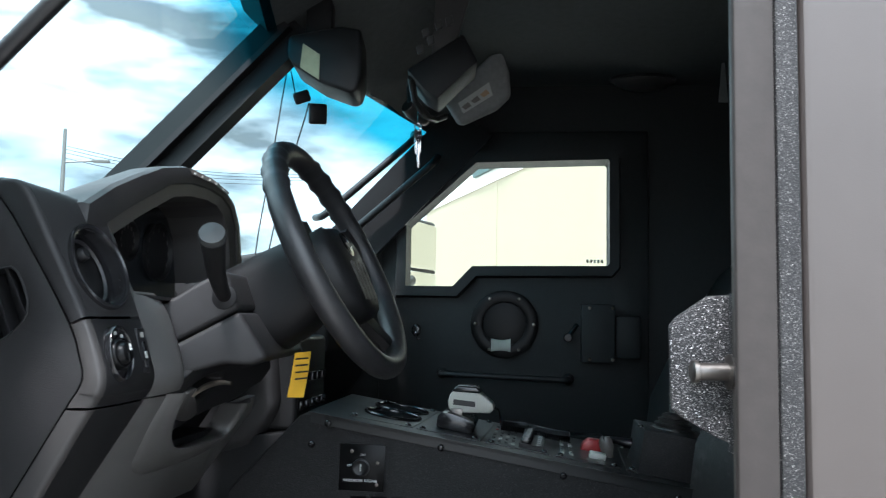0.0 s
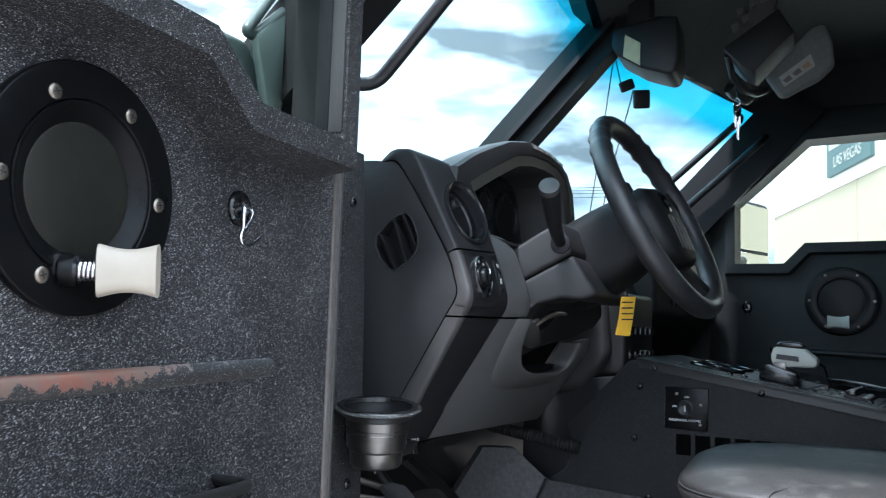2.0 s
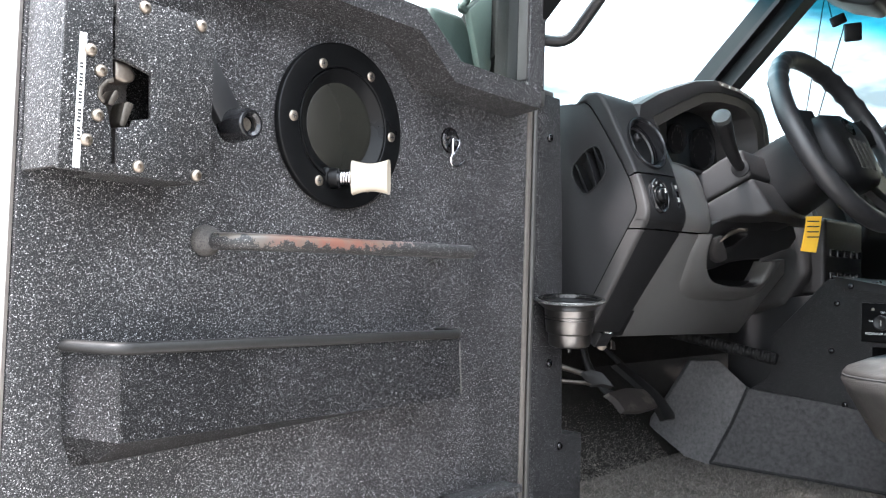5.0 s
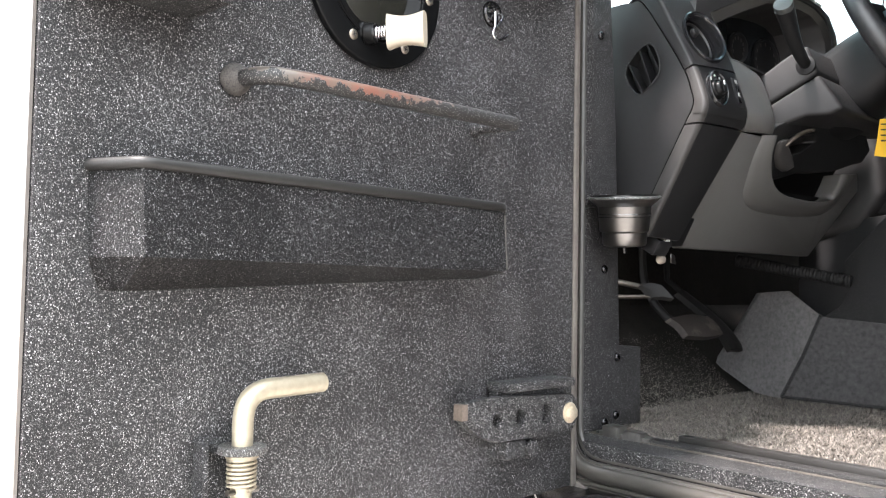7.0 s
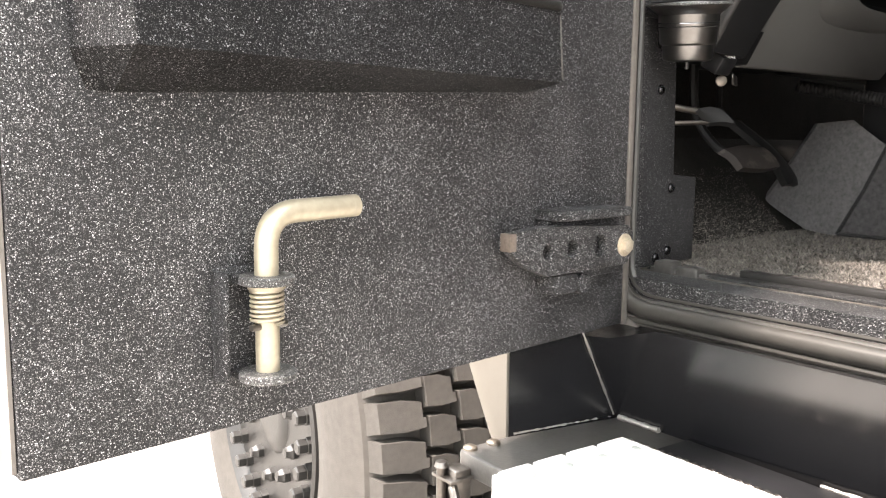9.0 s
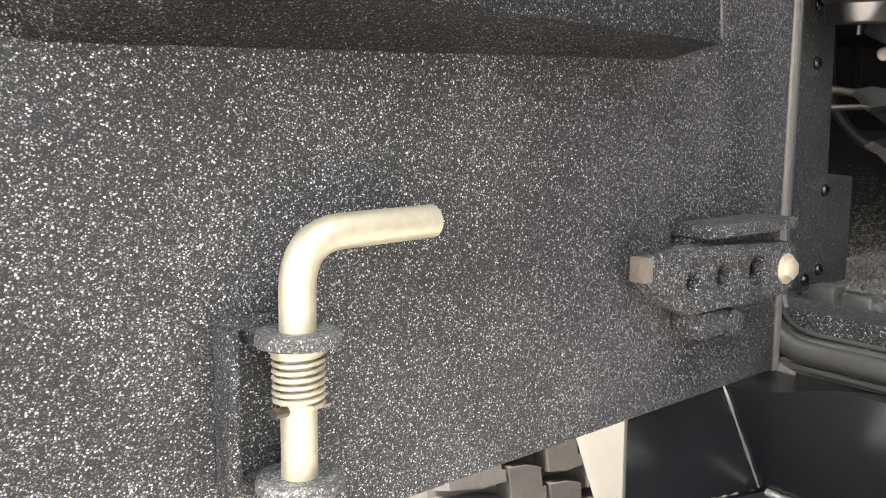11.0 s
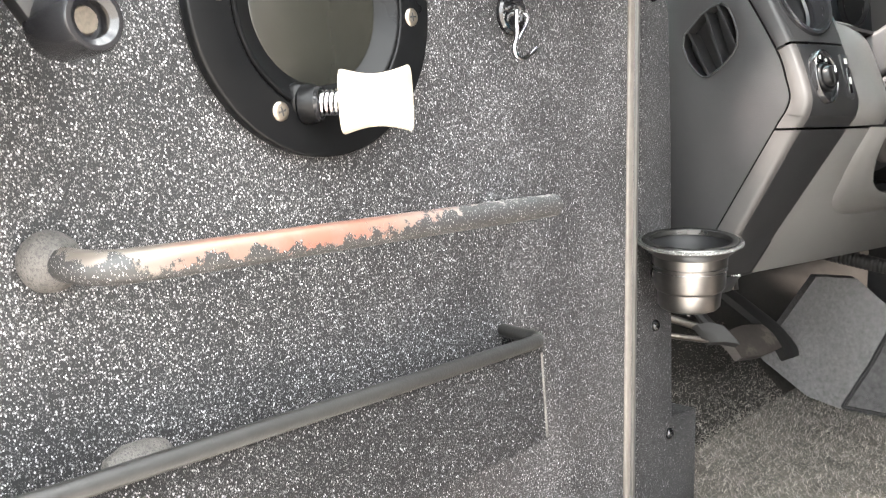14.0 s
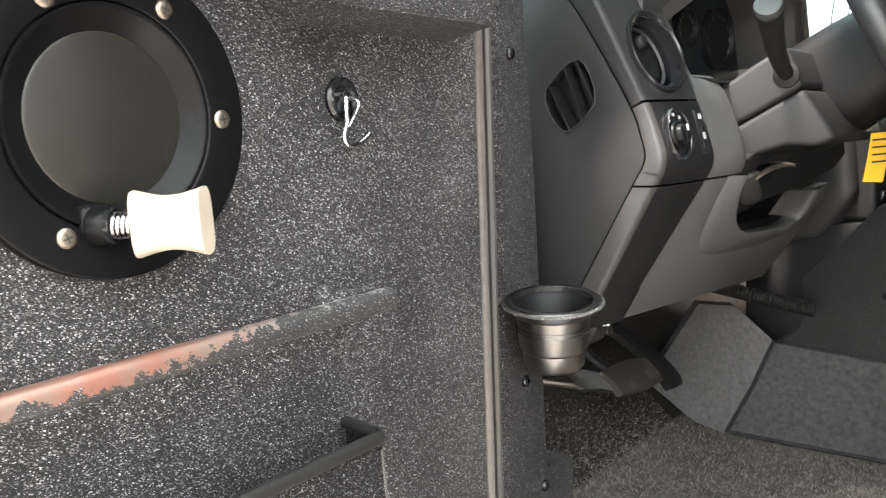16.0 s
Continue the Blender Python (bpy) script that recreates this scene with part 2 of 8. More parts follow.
SEAT_BLACK = surface("black_seat_vinyl", (0.013, 0.0145, 0.015), 0.42, 0, 0.25, 25, 0.3, 500, spec=0.5)
PAINT = surface("satin_paint", (0.050, 0.042, 0.038), 0.42, 0, 0.06, 6, 0.05, 900, spec=0.4)
PAINT_EDGE = surface("rubbed_paint", (0.12, 0.108, 0.098), 0.38, 0.2, 0.25, 30, 0.1, 500)
PAINT_GLOSS = surface("gloss_paint", (0.008, 0.008, 0.009), 0.20, 0, 0.1, 8)
RUST = surface("rusty_edge", (0.095, 0.074, 0.060), 0.7, 0.2, 0.4, 90, 0.4, 600)
TYRE = surface("tyre", (0.045, 0.040, 0.035), 0.85, 0, 0.25, 30, 0.5, 500)
TYRE_SIDE = surface("tyre_side", (0.052, 0.046, 0.040), 0.85, 0, 0.25, 20, 0.4, 400)
RIM = surface("rim_paint", (0.022, 0.0205, 0.019), 0.42, 0.1, 0.3, 20, 0.2, 300)
TREAD = surface("step_tread", (0.80, 0.78, 0.74), 0.6, 0.1, 0.15, 40, 0.5, 350)
YELLOW = surface("yellow_card", (0.72, 0.42, 0.03), 0.6, 0, 0.06, 20)
INK = surface("ink", (0.02, 0.02, 0.02), 0.7, 0, 0.1, 20)
WHITE = surface("white_print", (0.72, 0.72, 0.70), 0.6, 0, 0.06, 30)
LABEL = surface("paper_label", (0.36, 0.35, 0.22), 0.6, 0, 0.15, 30)
GREY_LABEL = surface("grey_label", (0.30, 0.31, 0.29), 0.6, 0, 0.1, 30)
VISOR = surface("visor_cloth", (0.14, 0.145, 0.14), 0.8, 0, 0.15, 40, 0.3, 900)
RED = surface("red_plastic", (0.32, 0.02, 0.02), 0.4, 0, 0.1, 20)
CREAM = surface("cream_plastic", (0.42, 0.42, 0.37), 0.45, 0, 0.08, 20)
CONCRETE = surface("concrete", (0.27, 0.25, 0.228), 0.9, 0, 0.12, 3, 0.4, 60)
STUCCO = surface("stucco", (0.31, 0.275, 0.205), 0.9, 0, 0.05, 3, 0.3, 60)
STUCCO_WHITE = surface("white_fascia", (0.62, 0.62, 0.60), 0.8, 0, 0.04, 3)
TEAL = surface("teal_sign", (0.035, 0.075, 0.08), 0.5, 0, 0.08, 3)
LEAF = surface("leaf", (0.06, 0.10, 0.03), 0.7, 0, 0.4, 2)
PILLAR_PAINT = surface("pillar_paint", (0.014, 0.018, 0.019), 0.45, 0, 0.1, 12, 0.05, 600, spec=0.35)
BARK = surface("bark", (0.12, 0.09, 0.06), 0.9, 0, 0.3, 8, 0.5, 60)
SHIELD = glazing("windshield_glass", (0.66, 0.81, 0.81), 0.05, (1.90, 2.0, (0.022, 0.25, 0.34)))
PANE = glazing("side_glass", (0.92, 0.96, 0.92), 0.05)
JAW = surface("jaw_steel", (0.085, 0.074, 0.062), 0.45, 0.7, 0.4, 90, 0.2, 300)
DUSTY = surface("dusty_coating", (0.058, 0.053, 0.049), 0.8, 0, 0.5, 700, 0.6, 500, 0.35, (0.025, 0.024, 0.023), 700)
# steel dimmed for the shade under the dashboard
ARM_STEEL_DIM = surface("dimmed_arm_steel", (0.085, 0.075, 0.066), 0.5, 1.0, 0.3, 60)
# the cab carpet again, with the footwell's shade put into its colour
TOE_SHADED = surface("shaded_toe_carpet", (0.021, 0.019, 0.017), 0.95, 0, 0.4, 60, 0.8, 700, spec=0.05)
PEDAL_WORN = surface("worn_pedal_rubber", (0.022, 0.0185, 0.0165), 0.55, 0, 0.3, 40, 0.2, 300, 0.2, (0.05, 0.043, 0.037), 30, spec=0.3)
PEDAL = surface("pedal_rubber", (0.008, 0.0077, 0.0075), 0.6, 0, 0.2, 30, 0.2, 300, spec=0.22)
COLUMN = surface("column_plastic", (0.0045, 0.0045, 0.005), 0.55, 0, 0.12, 25, 0.15, 900, spec=0.25)
RAIL = surface("rail_rubber", (0.013, 0.0125, 0.012), 0.5, 0, 0.25, 30, 0.25, 500, spec=0.35)
# near-black that stands in for shade inside openings and seams
SHADE_BLACK = surface("hollow_shade", (0.0015, 0.0015, 0.0017), 0.9, 0, 0.1, 20, spec=0.05)
WORN_STEEL = surface("worn_dark_steel", (0.19, 0.165, 0.14), 0.42, 1.0, 0.3, 60, 0.2, 400)
STALK_GREY = surface("stalk_grey", (0.036, 0.038, 0.037), 0.45, 0, 0.08, 20)
GROUND_STEEL = surface("ground_steel", (0.075, 0.071, 0.067), 0.40, 0.4, 0.25, 60, 0.15, 300)
WELD = surface("weld_bead", (0.42, 0.40, 0.37), 0.35, 0.8, 0.25, 90, 0.8, 260)
SEAL_OLD = surface("weathered_rubber", (0.024, 0.020, 0.018), 0.65, 0, 0.2, 20, 0.1, 300, spec=0.25)
TEAL_GREY = surface("mirror_paint", (0.045, 0.062, 0.062), 0.4, 0, 0.1, 20)
CLUSTER = surface("cluster_face", (0.010, 0.012, 0.014), 0.25, 0, 0.2, 20)
MIRROR_GLASS = surface("mirror_glass", (0.75, 0.76, 0.74), 0.03, 1.0, 0.02, 5)



def worn_bar():
    """A bar rubbed to copper-coloured metal on top, bare and silvery at the near bend, with flecked coating left underneath and at the far end."""
    m, n, l, p = nodes_of("rubbed_bar")
    tc, geo = n.new("ShaderNodeTexCoord"), n.new("ShaderNodeNewGeometry")
    sp, sn = n.new("ShaderNodeSeparateXYZ"), n.new("ShaderNodeSeparateXYZ")
    l.new(tc.outputs["Object"], sp.inputs[0])
    l.new(geo.outputs["Normal"], sn.inputs[0])

    def noise(scale, detail, rough):
        t = n.new("ShaderNodeTexNoise")
        t.inputs["Scale"].default_value, t.inputs["Detail"].default_value, t.inputs["Roughness"].default_value = scale, detail, rough
        l.new(tc.outputs["Object"], t.inputs["Vector"])
        return t.outputs["Fac"]

    def ramp(src, lo, hi, a=0.0, b=1.0):
        r = n.new("ShaderNodeMapRange")
        r.inputs["From Min"].default_value, r.inputs["From Max"].default_value = lo, hi
        r.inputs["To Min"].default_value, r.inputs["To Max"].default_value = a, b
        l.new(src, r.inputs["Value"])
        return r.outputs["Result"]

    def maths(kind, a, b):
        t = n.new("ShaderNodeMath")
        t.operation = kind
        for k, v in enumerate((a, b)):
            if isinstance(v, float):
                t.inputs[k].default_value = v
            else:
                l.new(v, t.inputs[k])
        return t.outputs[0]

    def mix(fac, a, b):
        t = n.new("ShaderNodeMix")
        t.data_type = "RGBA"
        l.new(fac, t.inputs["Factor"])
        for key, v in (("A", a), ("B", b)):
            if isinstance(v, tuple):
                t.inputs[key].default_value = (*v, 1)
            else:
                l.new(v, t.inputs[key])
        return t.outputs["Result"]

    # what is left of the coating: upward faces are rubbed most, the far end least
    rub = maths("ADD", maths("MULTIPLY", sn.outputs["Z"], 0.20), noise(75.0, 9.0, 0.72))
    rub = maths("ADD", rub, ramp(sp.outputs["Y"], -0.03, 0.09, 0.0, -0.26))
    rub = maths("ADD", rub, ramp(sp.outputs["Y"], -0.180, -0.160, -0.14, 0.02))
    bare = ramp(rub, 0.49, 0.525)
    fleck = ramp(noise(900.0, 1.0, 0.5), 0.64, 0.70)
    coat = mix(fleck, (0.013, 0.0125, 0.0125), (0.30, 0.29, 0.285))
    metal = mix(ramp(noise(26.0, 6.0, 0.65), 0.42, 0.60), (0.215, 0.096, 0.070), (0.170, 0.118, 0.095))
    metal = mix(ramp(sp.outputs["Y"], -0.165, -0.125), (0.125, 0.108, 0.094), metal)
    metal = mix(ramp(sp.outputs["Y"], 0.00, 0.11), metal, (0.20, 0.19, 0.18))
    l.new(mix(bare, coat, metal), p.inputs["Base Color"])
    l.new(maths("MULTIPLY", bare, 0.45), p.inputs["Metallic"])
    l.new(ramp(bare, 0.0, 1.0, 0.55, 0.38), p.inputs["Roughness"])
    bump = n.new("ShaderNodeBump")
    bump.inputs["Strength"].default_value, bump.inputs["Distance"].default_value = 0.5, 0.0008
    bump.invert = True
    l.new(bare, bump.inputs["Height"])
    l.new(bump.outputs["Normal"], p.inputs["Normal"])
    return m


def fibre():
    """Carpet fibres whose tone changes from one to the next."""
    m, n, l, p = nodes_of("carpet_fibre")
    geo, ramp = n.new("ShaderNodeNewGeometry"), n.new("ShaderNodeValToRGB")
    ramp.color_ramp.elements[0].color, ramp.color_ramp.elements[1].color = (0.012, 0.011, 0.010, 1), (0.24, 0.215, 0.19, 1)
    l.new(geo.outputs["Random Per Island"], ramp.inputs["Fac"])
    l.new(ramp.outputs["Color"], p.inputs["Base Color"])
    p.inputs["Roughness"].default_value = 0.9
    return m


COPPER, FIBRE = worn_bar(), fibre()

# ---- building helpers ----
BASE = {}
SWING = None  # while set, turns what is built into the truck's own heading


def thing(name, base, label, category, group="", kind=""):
    ob = new(name)
    ob.location = base
    ob.empty_display_size = 0.05
    BASE[ob] = Vector(base)
    return tagged(ob, label, category, group, kind)


def finish(bm, name, material, angle=38):
    bmesh.ops.recalc_face_normals(bm, faces=bm.faces)
    me = bpy.data.meshes.new(name)
    bm.to_mesh(me)
    bm.free()
    me.materials.append(material)
    me.shade_smooth()
    me.set_sharp_from_angle(angle=radians(angle))
    return me


def part(name, bm, material, parent, label="", angle=38):
    """One mesh, given in plan coordinates, as a part of a thing or of another part."""
    if SWING is not None:
        bmesh.ops.transform(bm, matrix=SWING, verts=bm.verts)
    base = BASE[parent]
    bmesh.ops.translate(bm, verts=bm.verts, vec=-base)
    ob = new(name, finish(bm, name, material, angle))
    ob.parent = parent
    BASE[ob] = base
    if label:
        ob["label"] = label
    return ob


def solid(name, bm, material, label="", category="", kind="structure", angle=38, group=""):
    if SWING is not None:
        bmesh.ops.transform(bm, matrix=SWING, verts=bm.verts)
    ob = new(name, finish(bm, name, material, angle))
    BASE[ob] = Vector((0, 0, 0))
    return tagged(ob, label, category, group, kind)


def box(bm, x0, x1, y0, y1, z0, z1, bevel=0.0, seg=2, turn=None):
    made = bmesh.ops.create_cube(bm, size=1.0)["verts"]
    m = Matrix.LocRotScale(((x0 + x1) / 2, (y0 + y1) / 2, (z0 + z1) / 2), None, (x1 - x0, y1 - y0, z1 - z0))
    bmesh.ops.transform(bm, matrix=m, verts=made)
    if bevel:
        edges = list({e for v in made for e in v.link_edges})
        out = bmesh.ops.bevel(bm, geom=edges, offset=bevel, segments=seg, profile=0.5, affect="EDGES", clamp_overlap=True)
        made = list({v for f in out["faces"] for v in f.verts} | {v for v in made if v.is_valid})
    if turn is not None:
        bmesh.ops.transform(bm, matrix=turn, verts=[v for v in made if v.is_valid])
    return made


def about(centre, rx=0, ry=0, rz=0):
    c = Vector(centre)
    return Matrix.Translation(c) @ pose(0, 0, 0, rx, ry, rz) @ Matrix.Translation(-c)


def place(axis, a, u, v):
    """(u, v) in the plane across an axis: x -> (y, z), y -> (x, z), z -> (x, y)."""
    return {"x": (a, u, v), "y": (u, a, v), "z": (u, v, a)}[axis]


def prism(bm, outline, axis, a0, a1, holes=(), bevel=0.0, seg=2):
    """An outline with holes, as a plate from a0 to a1 along an axis."""
    loops = [outline, *holes]
    sheet = bmesh.new()
    edges = []
    for loop in loops:
        vs = [sheet.verts.new(place(axis, a0, u, v)) for u, v in loop]
        edges += [sheet.edges.new((vs[i], vs[(i + 1) % len(vs)])) for i in range(len(vs))]
    bmesh.ops.triangle_fill(sheet, use_beauty=True, use_dissolve=False, edges=edges)
    bmesh.ops.dissolve_limit(sheet, angle_limit=0.001, verts=sheet.verts, edges=sheet.edges) if not holes else None
    out = bmesh.ops.extrude_face_region(sheet, geom=list(sheet.faces))
    moved = [g for g in out["geom"] if isinstance(g, bmesh.types.BMVert)]
    d = Vector(place(axis, a1 - a0, 0, 0))
    bmesh.ops.translate(sheet, verts=moved, vec=d)
    bmesh.ops.recalc_face_normals(sheet, faces=sheet.faces)
    if bevel:
        sharp = [e for e in sheet.edges if len(e.link_faces) == 2 and e.calc_face_angle(0) > radians(25)]
        bmesh.ops.bevel(sheet, geom=sharp, offset=bevel, segments=seg, profile=0.5, affect="EDGES", clamp_overlap=True)
    me = bpy.data.meshes.new("tmp")
    sheet.to_mesh(me)
    sheet.free()
    bm.from_mesh(me)
    bpy.data.meshes.remove(me)


def tube(bm, points, r, seg=10, closed=False, taper=None):
    """A round bar along points."""
    pts = [Vector(p) for p in points]
    n = len(pts)
    rings, side = [], None
    for i, p in enumerate(pts):
        if closed:
            d = pts[(i + 1) % n] - pts[i - 1]
        else:
            d = pts[min(i + 1, n - 1)] - pts[max(i - 1, 0)]
        d.normalize()
        if side is None:
            side = d.orthogonal().normalized()
        else:
            side = (side - d * side.dot(d)).normalized()
        up = d.cross(side)
        rr = r * (taper[i] if taper else 1)
        rings.append([bm.verts.new(p + rr * (math.cos(a) * side + math.sin(a) * up)) for a in (2 * math.pi * k / seg for k in range(seg))])
    pairs = list(zip(rings, rings[1:] + ([rings[0]] if closed else [])))
    for a, b in pairs if closed else zip(rings, rings[1:]):
        for k in range(seg):
            bm.faces.new((a[k], a[(k + 1) % seg], b[(k + 1) % seg], b[k]))
    if not closed:
        bm.faces.new(rings[0][::-1])
        bm.faces.new(rings[-1])


def rounded(points, r, steps=5):
    """A path with its inner corners rounded."""
    pts = [Vector(p) for p in points]
    out = [pts[0]]
    for a, b, c in zip(pts, pts[1:], pts[2:]):
        k = min(r, (a - b).length * 0.49, (c - b).length * 0.49)
        p, q = b + (a - b).normalized() * k, b + (c - b).normalized() * k
        out += [(1 - s) ** 2 * p + 2 * s * (1 - s) * b + s * s * q for s in (i / steps for i in range(steps + 1))]
    return out + [pts[-1]]


def spline(points, n):
    """n points along a smooth curve through the given ones, ends included."""
    p = [Vector(q) for q in points]
    p = [2 * p[0] - p[1]] + p + [2 * p[-1] - p[-2]]
    m, out = len(p) - 3, []
    for i in range(n):
        s = m * i / (n - 1)
        k = min(int(s), m - 1)
        t = s - k
        a, b, c, d = p[k], p[k + 1], p[k + 2], p[k + 3]
        out.append(0.5 * (2 * b + (c - a) * t + (2 * a - 5 * b + 4 * c - d) * t * t + (3 * b - a - 3 * c + d) * t * t * t))
    return out


def lathe(bm, profile, origin, direction, seg=24, squash=1.0, ring=False):
    """A turned form: profile rows are (along, radius)."""
    o, d = Vector(origin), Vector(direction).normalized()
    side = Vector((0, 0, 1)) if abs(d.z) < 0.9 else Vector((1, 0, 0))
    side = (side - d * side.dot(d)).normalized()
    up = d.cross(side)
    rings = []
    for h, r in profile:
        rings.append([bm.verts.new(o + d * h + max(r, 1e-5) * (math.cos(a) * side + squash * math.sin(a) * up)) for a in (2 * math.pi * k / seg for k in range(seg))])
    for a, b in zip(rings, rings[1:]):
        for k in range(seg):
            bm.faces.new((a[k], a[(k + 1) % seg], b[(k + 1) % seg], b[k]))
    if ring:
        for k in range(seg):
            bm.faces.new((rings[-1][k], rings[-1][(k + 1) % seg], rings[0][(k + 1) % seg], rings[0][k]))
        return
    bm.faces.new(rings[0][::-1])
    bm.faces.new(rings[-1])


def shell(bm, grid, back):
    """A skin through a grid of points (rows of columns), thickened by a shift."""
    b = Vector(back)
    f = [[bm.verts.new(Vector(p)) for p in row] for row in grid]
    g = [[bm.verts.new(Vector(p) + b) for p in row] for row in grid]
    R, C = len(grid), len(grid[0])
    for i in range(R - 1):
        for j in range(C - 1):
            bm.faces.new((f[i][j], f[i][j + 1], f[i + 1][j + 1], f[i + 1][j]))
            bm.faces.new((g[i][j], g[i + 1][j], g[i + 1][j + 1], g[i][j + 1]))
    rim = [(0, j) for j in range(C)] + [(i, C - 1) for i in range(1, R)] + [(R - 1, j) for j in range(C - 2, -1, -1)] + [(i, 0) for i in range(R - 2, 0, -1)]
    for (i, j), (k, m) in zip(rim, rim[1:] + rim[:1]):
        bm.faces.new((f[i][j], g[i][j], g[k][m], f[k][m]))


def soft(bm, verts_edges_angle=30, offset=0.003, seg=2):
    sharp = [e for e in bm.edges if len(e.link_faces) == 2 and e.calc_face_angle(0) > radians(verts_edges_angle)]
    bmesh.ops.bevel(bm, geom=sharp, offset=offset, segments=seg, profile=0.5, affect="EDGES", clamp_overlap=True)


def circle(cu, cv, r, n=28, squash=1.0, start=0.0):
    return [(cu + r * math.cos(start + 2 * math.pi * k / n), cv + squash * r * math.sin(start + 2 * math.pi * k / n)) for k in range(n)]


def wording(name, text, size, m, material, parent, depth=0.0004):
    """Letters from the built-in font, laid at a pose (x to the right, y up)."""
    cu = bpy.data.curves.new("letters", "FONT")
    cu.body, cu.size, cu.extrude, cu.align_x, cu.align_y = text, size, depth, "CENTER", "CENTER"
    tmp = bpy.data.objects.new("letters", cu)
    me = bpy.data.meshes.new_from_object(tmp)
    bpy.data.objects.remove(tmp)
    bm = bmesh.new()
    bm.from_mesh(me)
    bpy.data.meshes.remove(me)
    bmesh.ops.transform(bm, matrix=m, verts=bm.verts)
    return part(name, bm, material, parent)


def button_screw(bm, p, d, r=0.006, h=0.004, seg=12):
    """A domed screw head with a socket."""
    lathe(bm, [(0, r), (h * 0.4, r), (h * 0.75, r * 0.85), (h, r * 0.5), (h, r * 0.38), (h * 0.4, r * 0.3), (h * 0.4, 0)], p, d, seg)

# ---- ground and surroundings ----
bm = bmesh.new()
box(bm, -400, 400, -400, 400, -0.3, 0.0)
solid("ground", bm, CONCRETE, "pale sunlit concrete yard round the truck", "ground")

building = thing("building", (2.7, 20, 0), "long beige stucco building with a white upper wall", "building")
away, side = Vector((-0.276, 0.961, 0)), Vector((0.961, 0.276, 0))
corner = Vector((2.68, 19.8, 0))


def along(s, o, z):
    p = corner + away * s + side * o
    return (p.x, p.y, z)


def slab(s0, s1, o0, o1, z0, z1):
    b = bmesh.new()
    shell(b, [[along(s0, o0, z0), along(s1, o0, z0)], [along(s0, o0, z1), along(s1, o0, z1)]], side * (o1 - o0))
    return b


part("wall", slab(-16, 12.06, 0, 18, 0.9, 5.55), STUCCO, building)
part("plinth", slab(-16, 12.1, -0.12, 0.0, 0.0, 0.9), STUCCO_WHITE, building, "pale plinth")
part("upper_wall", slab(-16, 12.06, -0.03, 18, 5.55, 8.8), STUCCO_WHITE, building, "white upper wall")
part("coping", slab(-16, 12.12, -0.10, 18.1, 8.8, 8.95), STUCCO_WHITE, building)
for s in (4.2,):
    part("joint", slab(s, s + 0.06, -0.02, 0.0, 0.9, 5.55), STUCCO, building)
for s in (-12, -4.5, 3.5, 13):
    part("door", slab(s, s + 1.6, -0.03, 0.0, 0.0, 2.2), STUCCO_WHITE, building, "white flush door")

sign = thing("wall_sign", (1.6, 24, 6.7), "dark teal wall sign with pale lettering on the white upper wall", "sign")
part("panel", slab(2.9, 6.1, -0.14, -0.031, 5.9, 7.7), TEAL, sign)
facing = Matrix((Vector((0.276, -0.961, 0)), Vector((0, 0, 1)), -side)).transposed().to_4x4()
wording("lettering", "LAS VEGAS", 0.42, Matrix.Translation(along(4.5, -0.15, 6.22)) @ facing, GREY_LABEL, sign, 0.006)
part("name_bar", slab(3.15, 5.85, -0.152, -0.1405, 6.62, 7.02), GREY_LABEL, sign, "pale lettering as a plain bar")
part("name_bar", slab(3.6, 5.4, -0.152, -0.1405, 7.2, 7.26), GREY_LABEL, sign, "pale lettering as a plain bar")


def tree(base, height, spread, seed, label):
    """A tapered trunk with limbs and a crown of small leaf clumps."""
    rnd = random.Random(seed)
    t = thing("tree", base, label, "tree", "trees behind the truck")
    b = bmesh.new()
    bx, by, bz = base
    tube(b, [(bx, by, bz), (bx + 0.1, by, bz + height * 0.3), (bx, by + 0.1, bz + height * 0.6)], height * 0.03, 8, taper=[1.3, 1, 0.6])
    for k in range(7):
        a = rnd.uniform(0, 6.28)
        z0 = bz + height * rnd.uniform(0.3, 0.55)
        tube(b, [(bx, by, z0), (bx + math.cos(a) * spread * 0.4, by + math.sin(a) * spread * 0.4, z0 + height * 0.15), (bx + math.cos(a) * spread * 0.75, by + math.sin(a) * spread * 0.75, z0 + height * 0.3)], height * 0.012, 6, taper=[1, 0.7, 0.3])
    part("trunk", b, BARK, t)
    verts, faces = [], []
    for k in range(900):
        a, u, w = rnd.uniform(0, 6.28), rnd.uniform(-1, 1), rnd.random() ** 0.45
        rr = spread * w * (0.75 + 0.25 * math.sin(3 * a + seed))
        c = Vector((bx + rr * math.cos(a) * math.sqrt(1 - u * u), by + rr * math.sin(a) * math.sqrt(1 - u * u), bz + height * 0.68 + u * height * 0.32 * w))
        for q in range(3):
            m = Euler((rnd.uniform(0, 6), rnd.uniform(0, 6), rnd.uniform(0, 6))).to_matrix()
            s = spread * rnd.uniform(0.05, 0.11)
            i = len(verts)
            verts += [tuple(c + m @ Vector(p)) for p in ((-s, 0, 0), (0, -s * 0.5, s * 0.1), (s, 0, 0), (0, s * 0.5, s * 0.1))]
            faces.append((i, i + 1, i + 2, i + 3))
    me = bpy.data.meshes.new("crown")
    me.from_pydata(verts, [], faces)
    b = bmesh.new()
    b.from_mesh(me)
    bpy.data.meshes.remove(me)
    part("crown", b, LEAF, t)


tree((-13.5, 70, 0), 7.0, 2.8, 5, "green leafy street tree with an uneven crown")

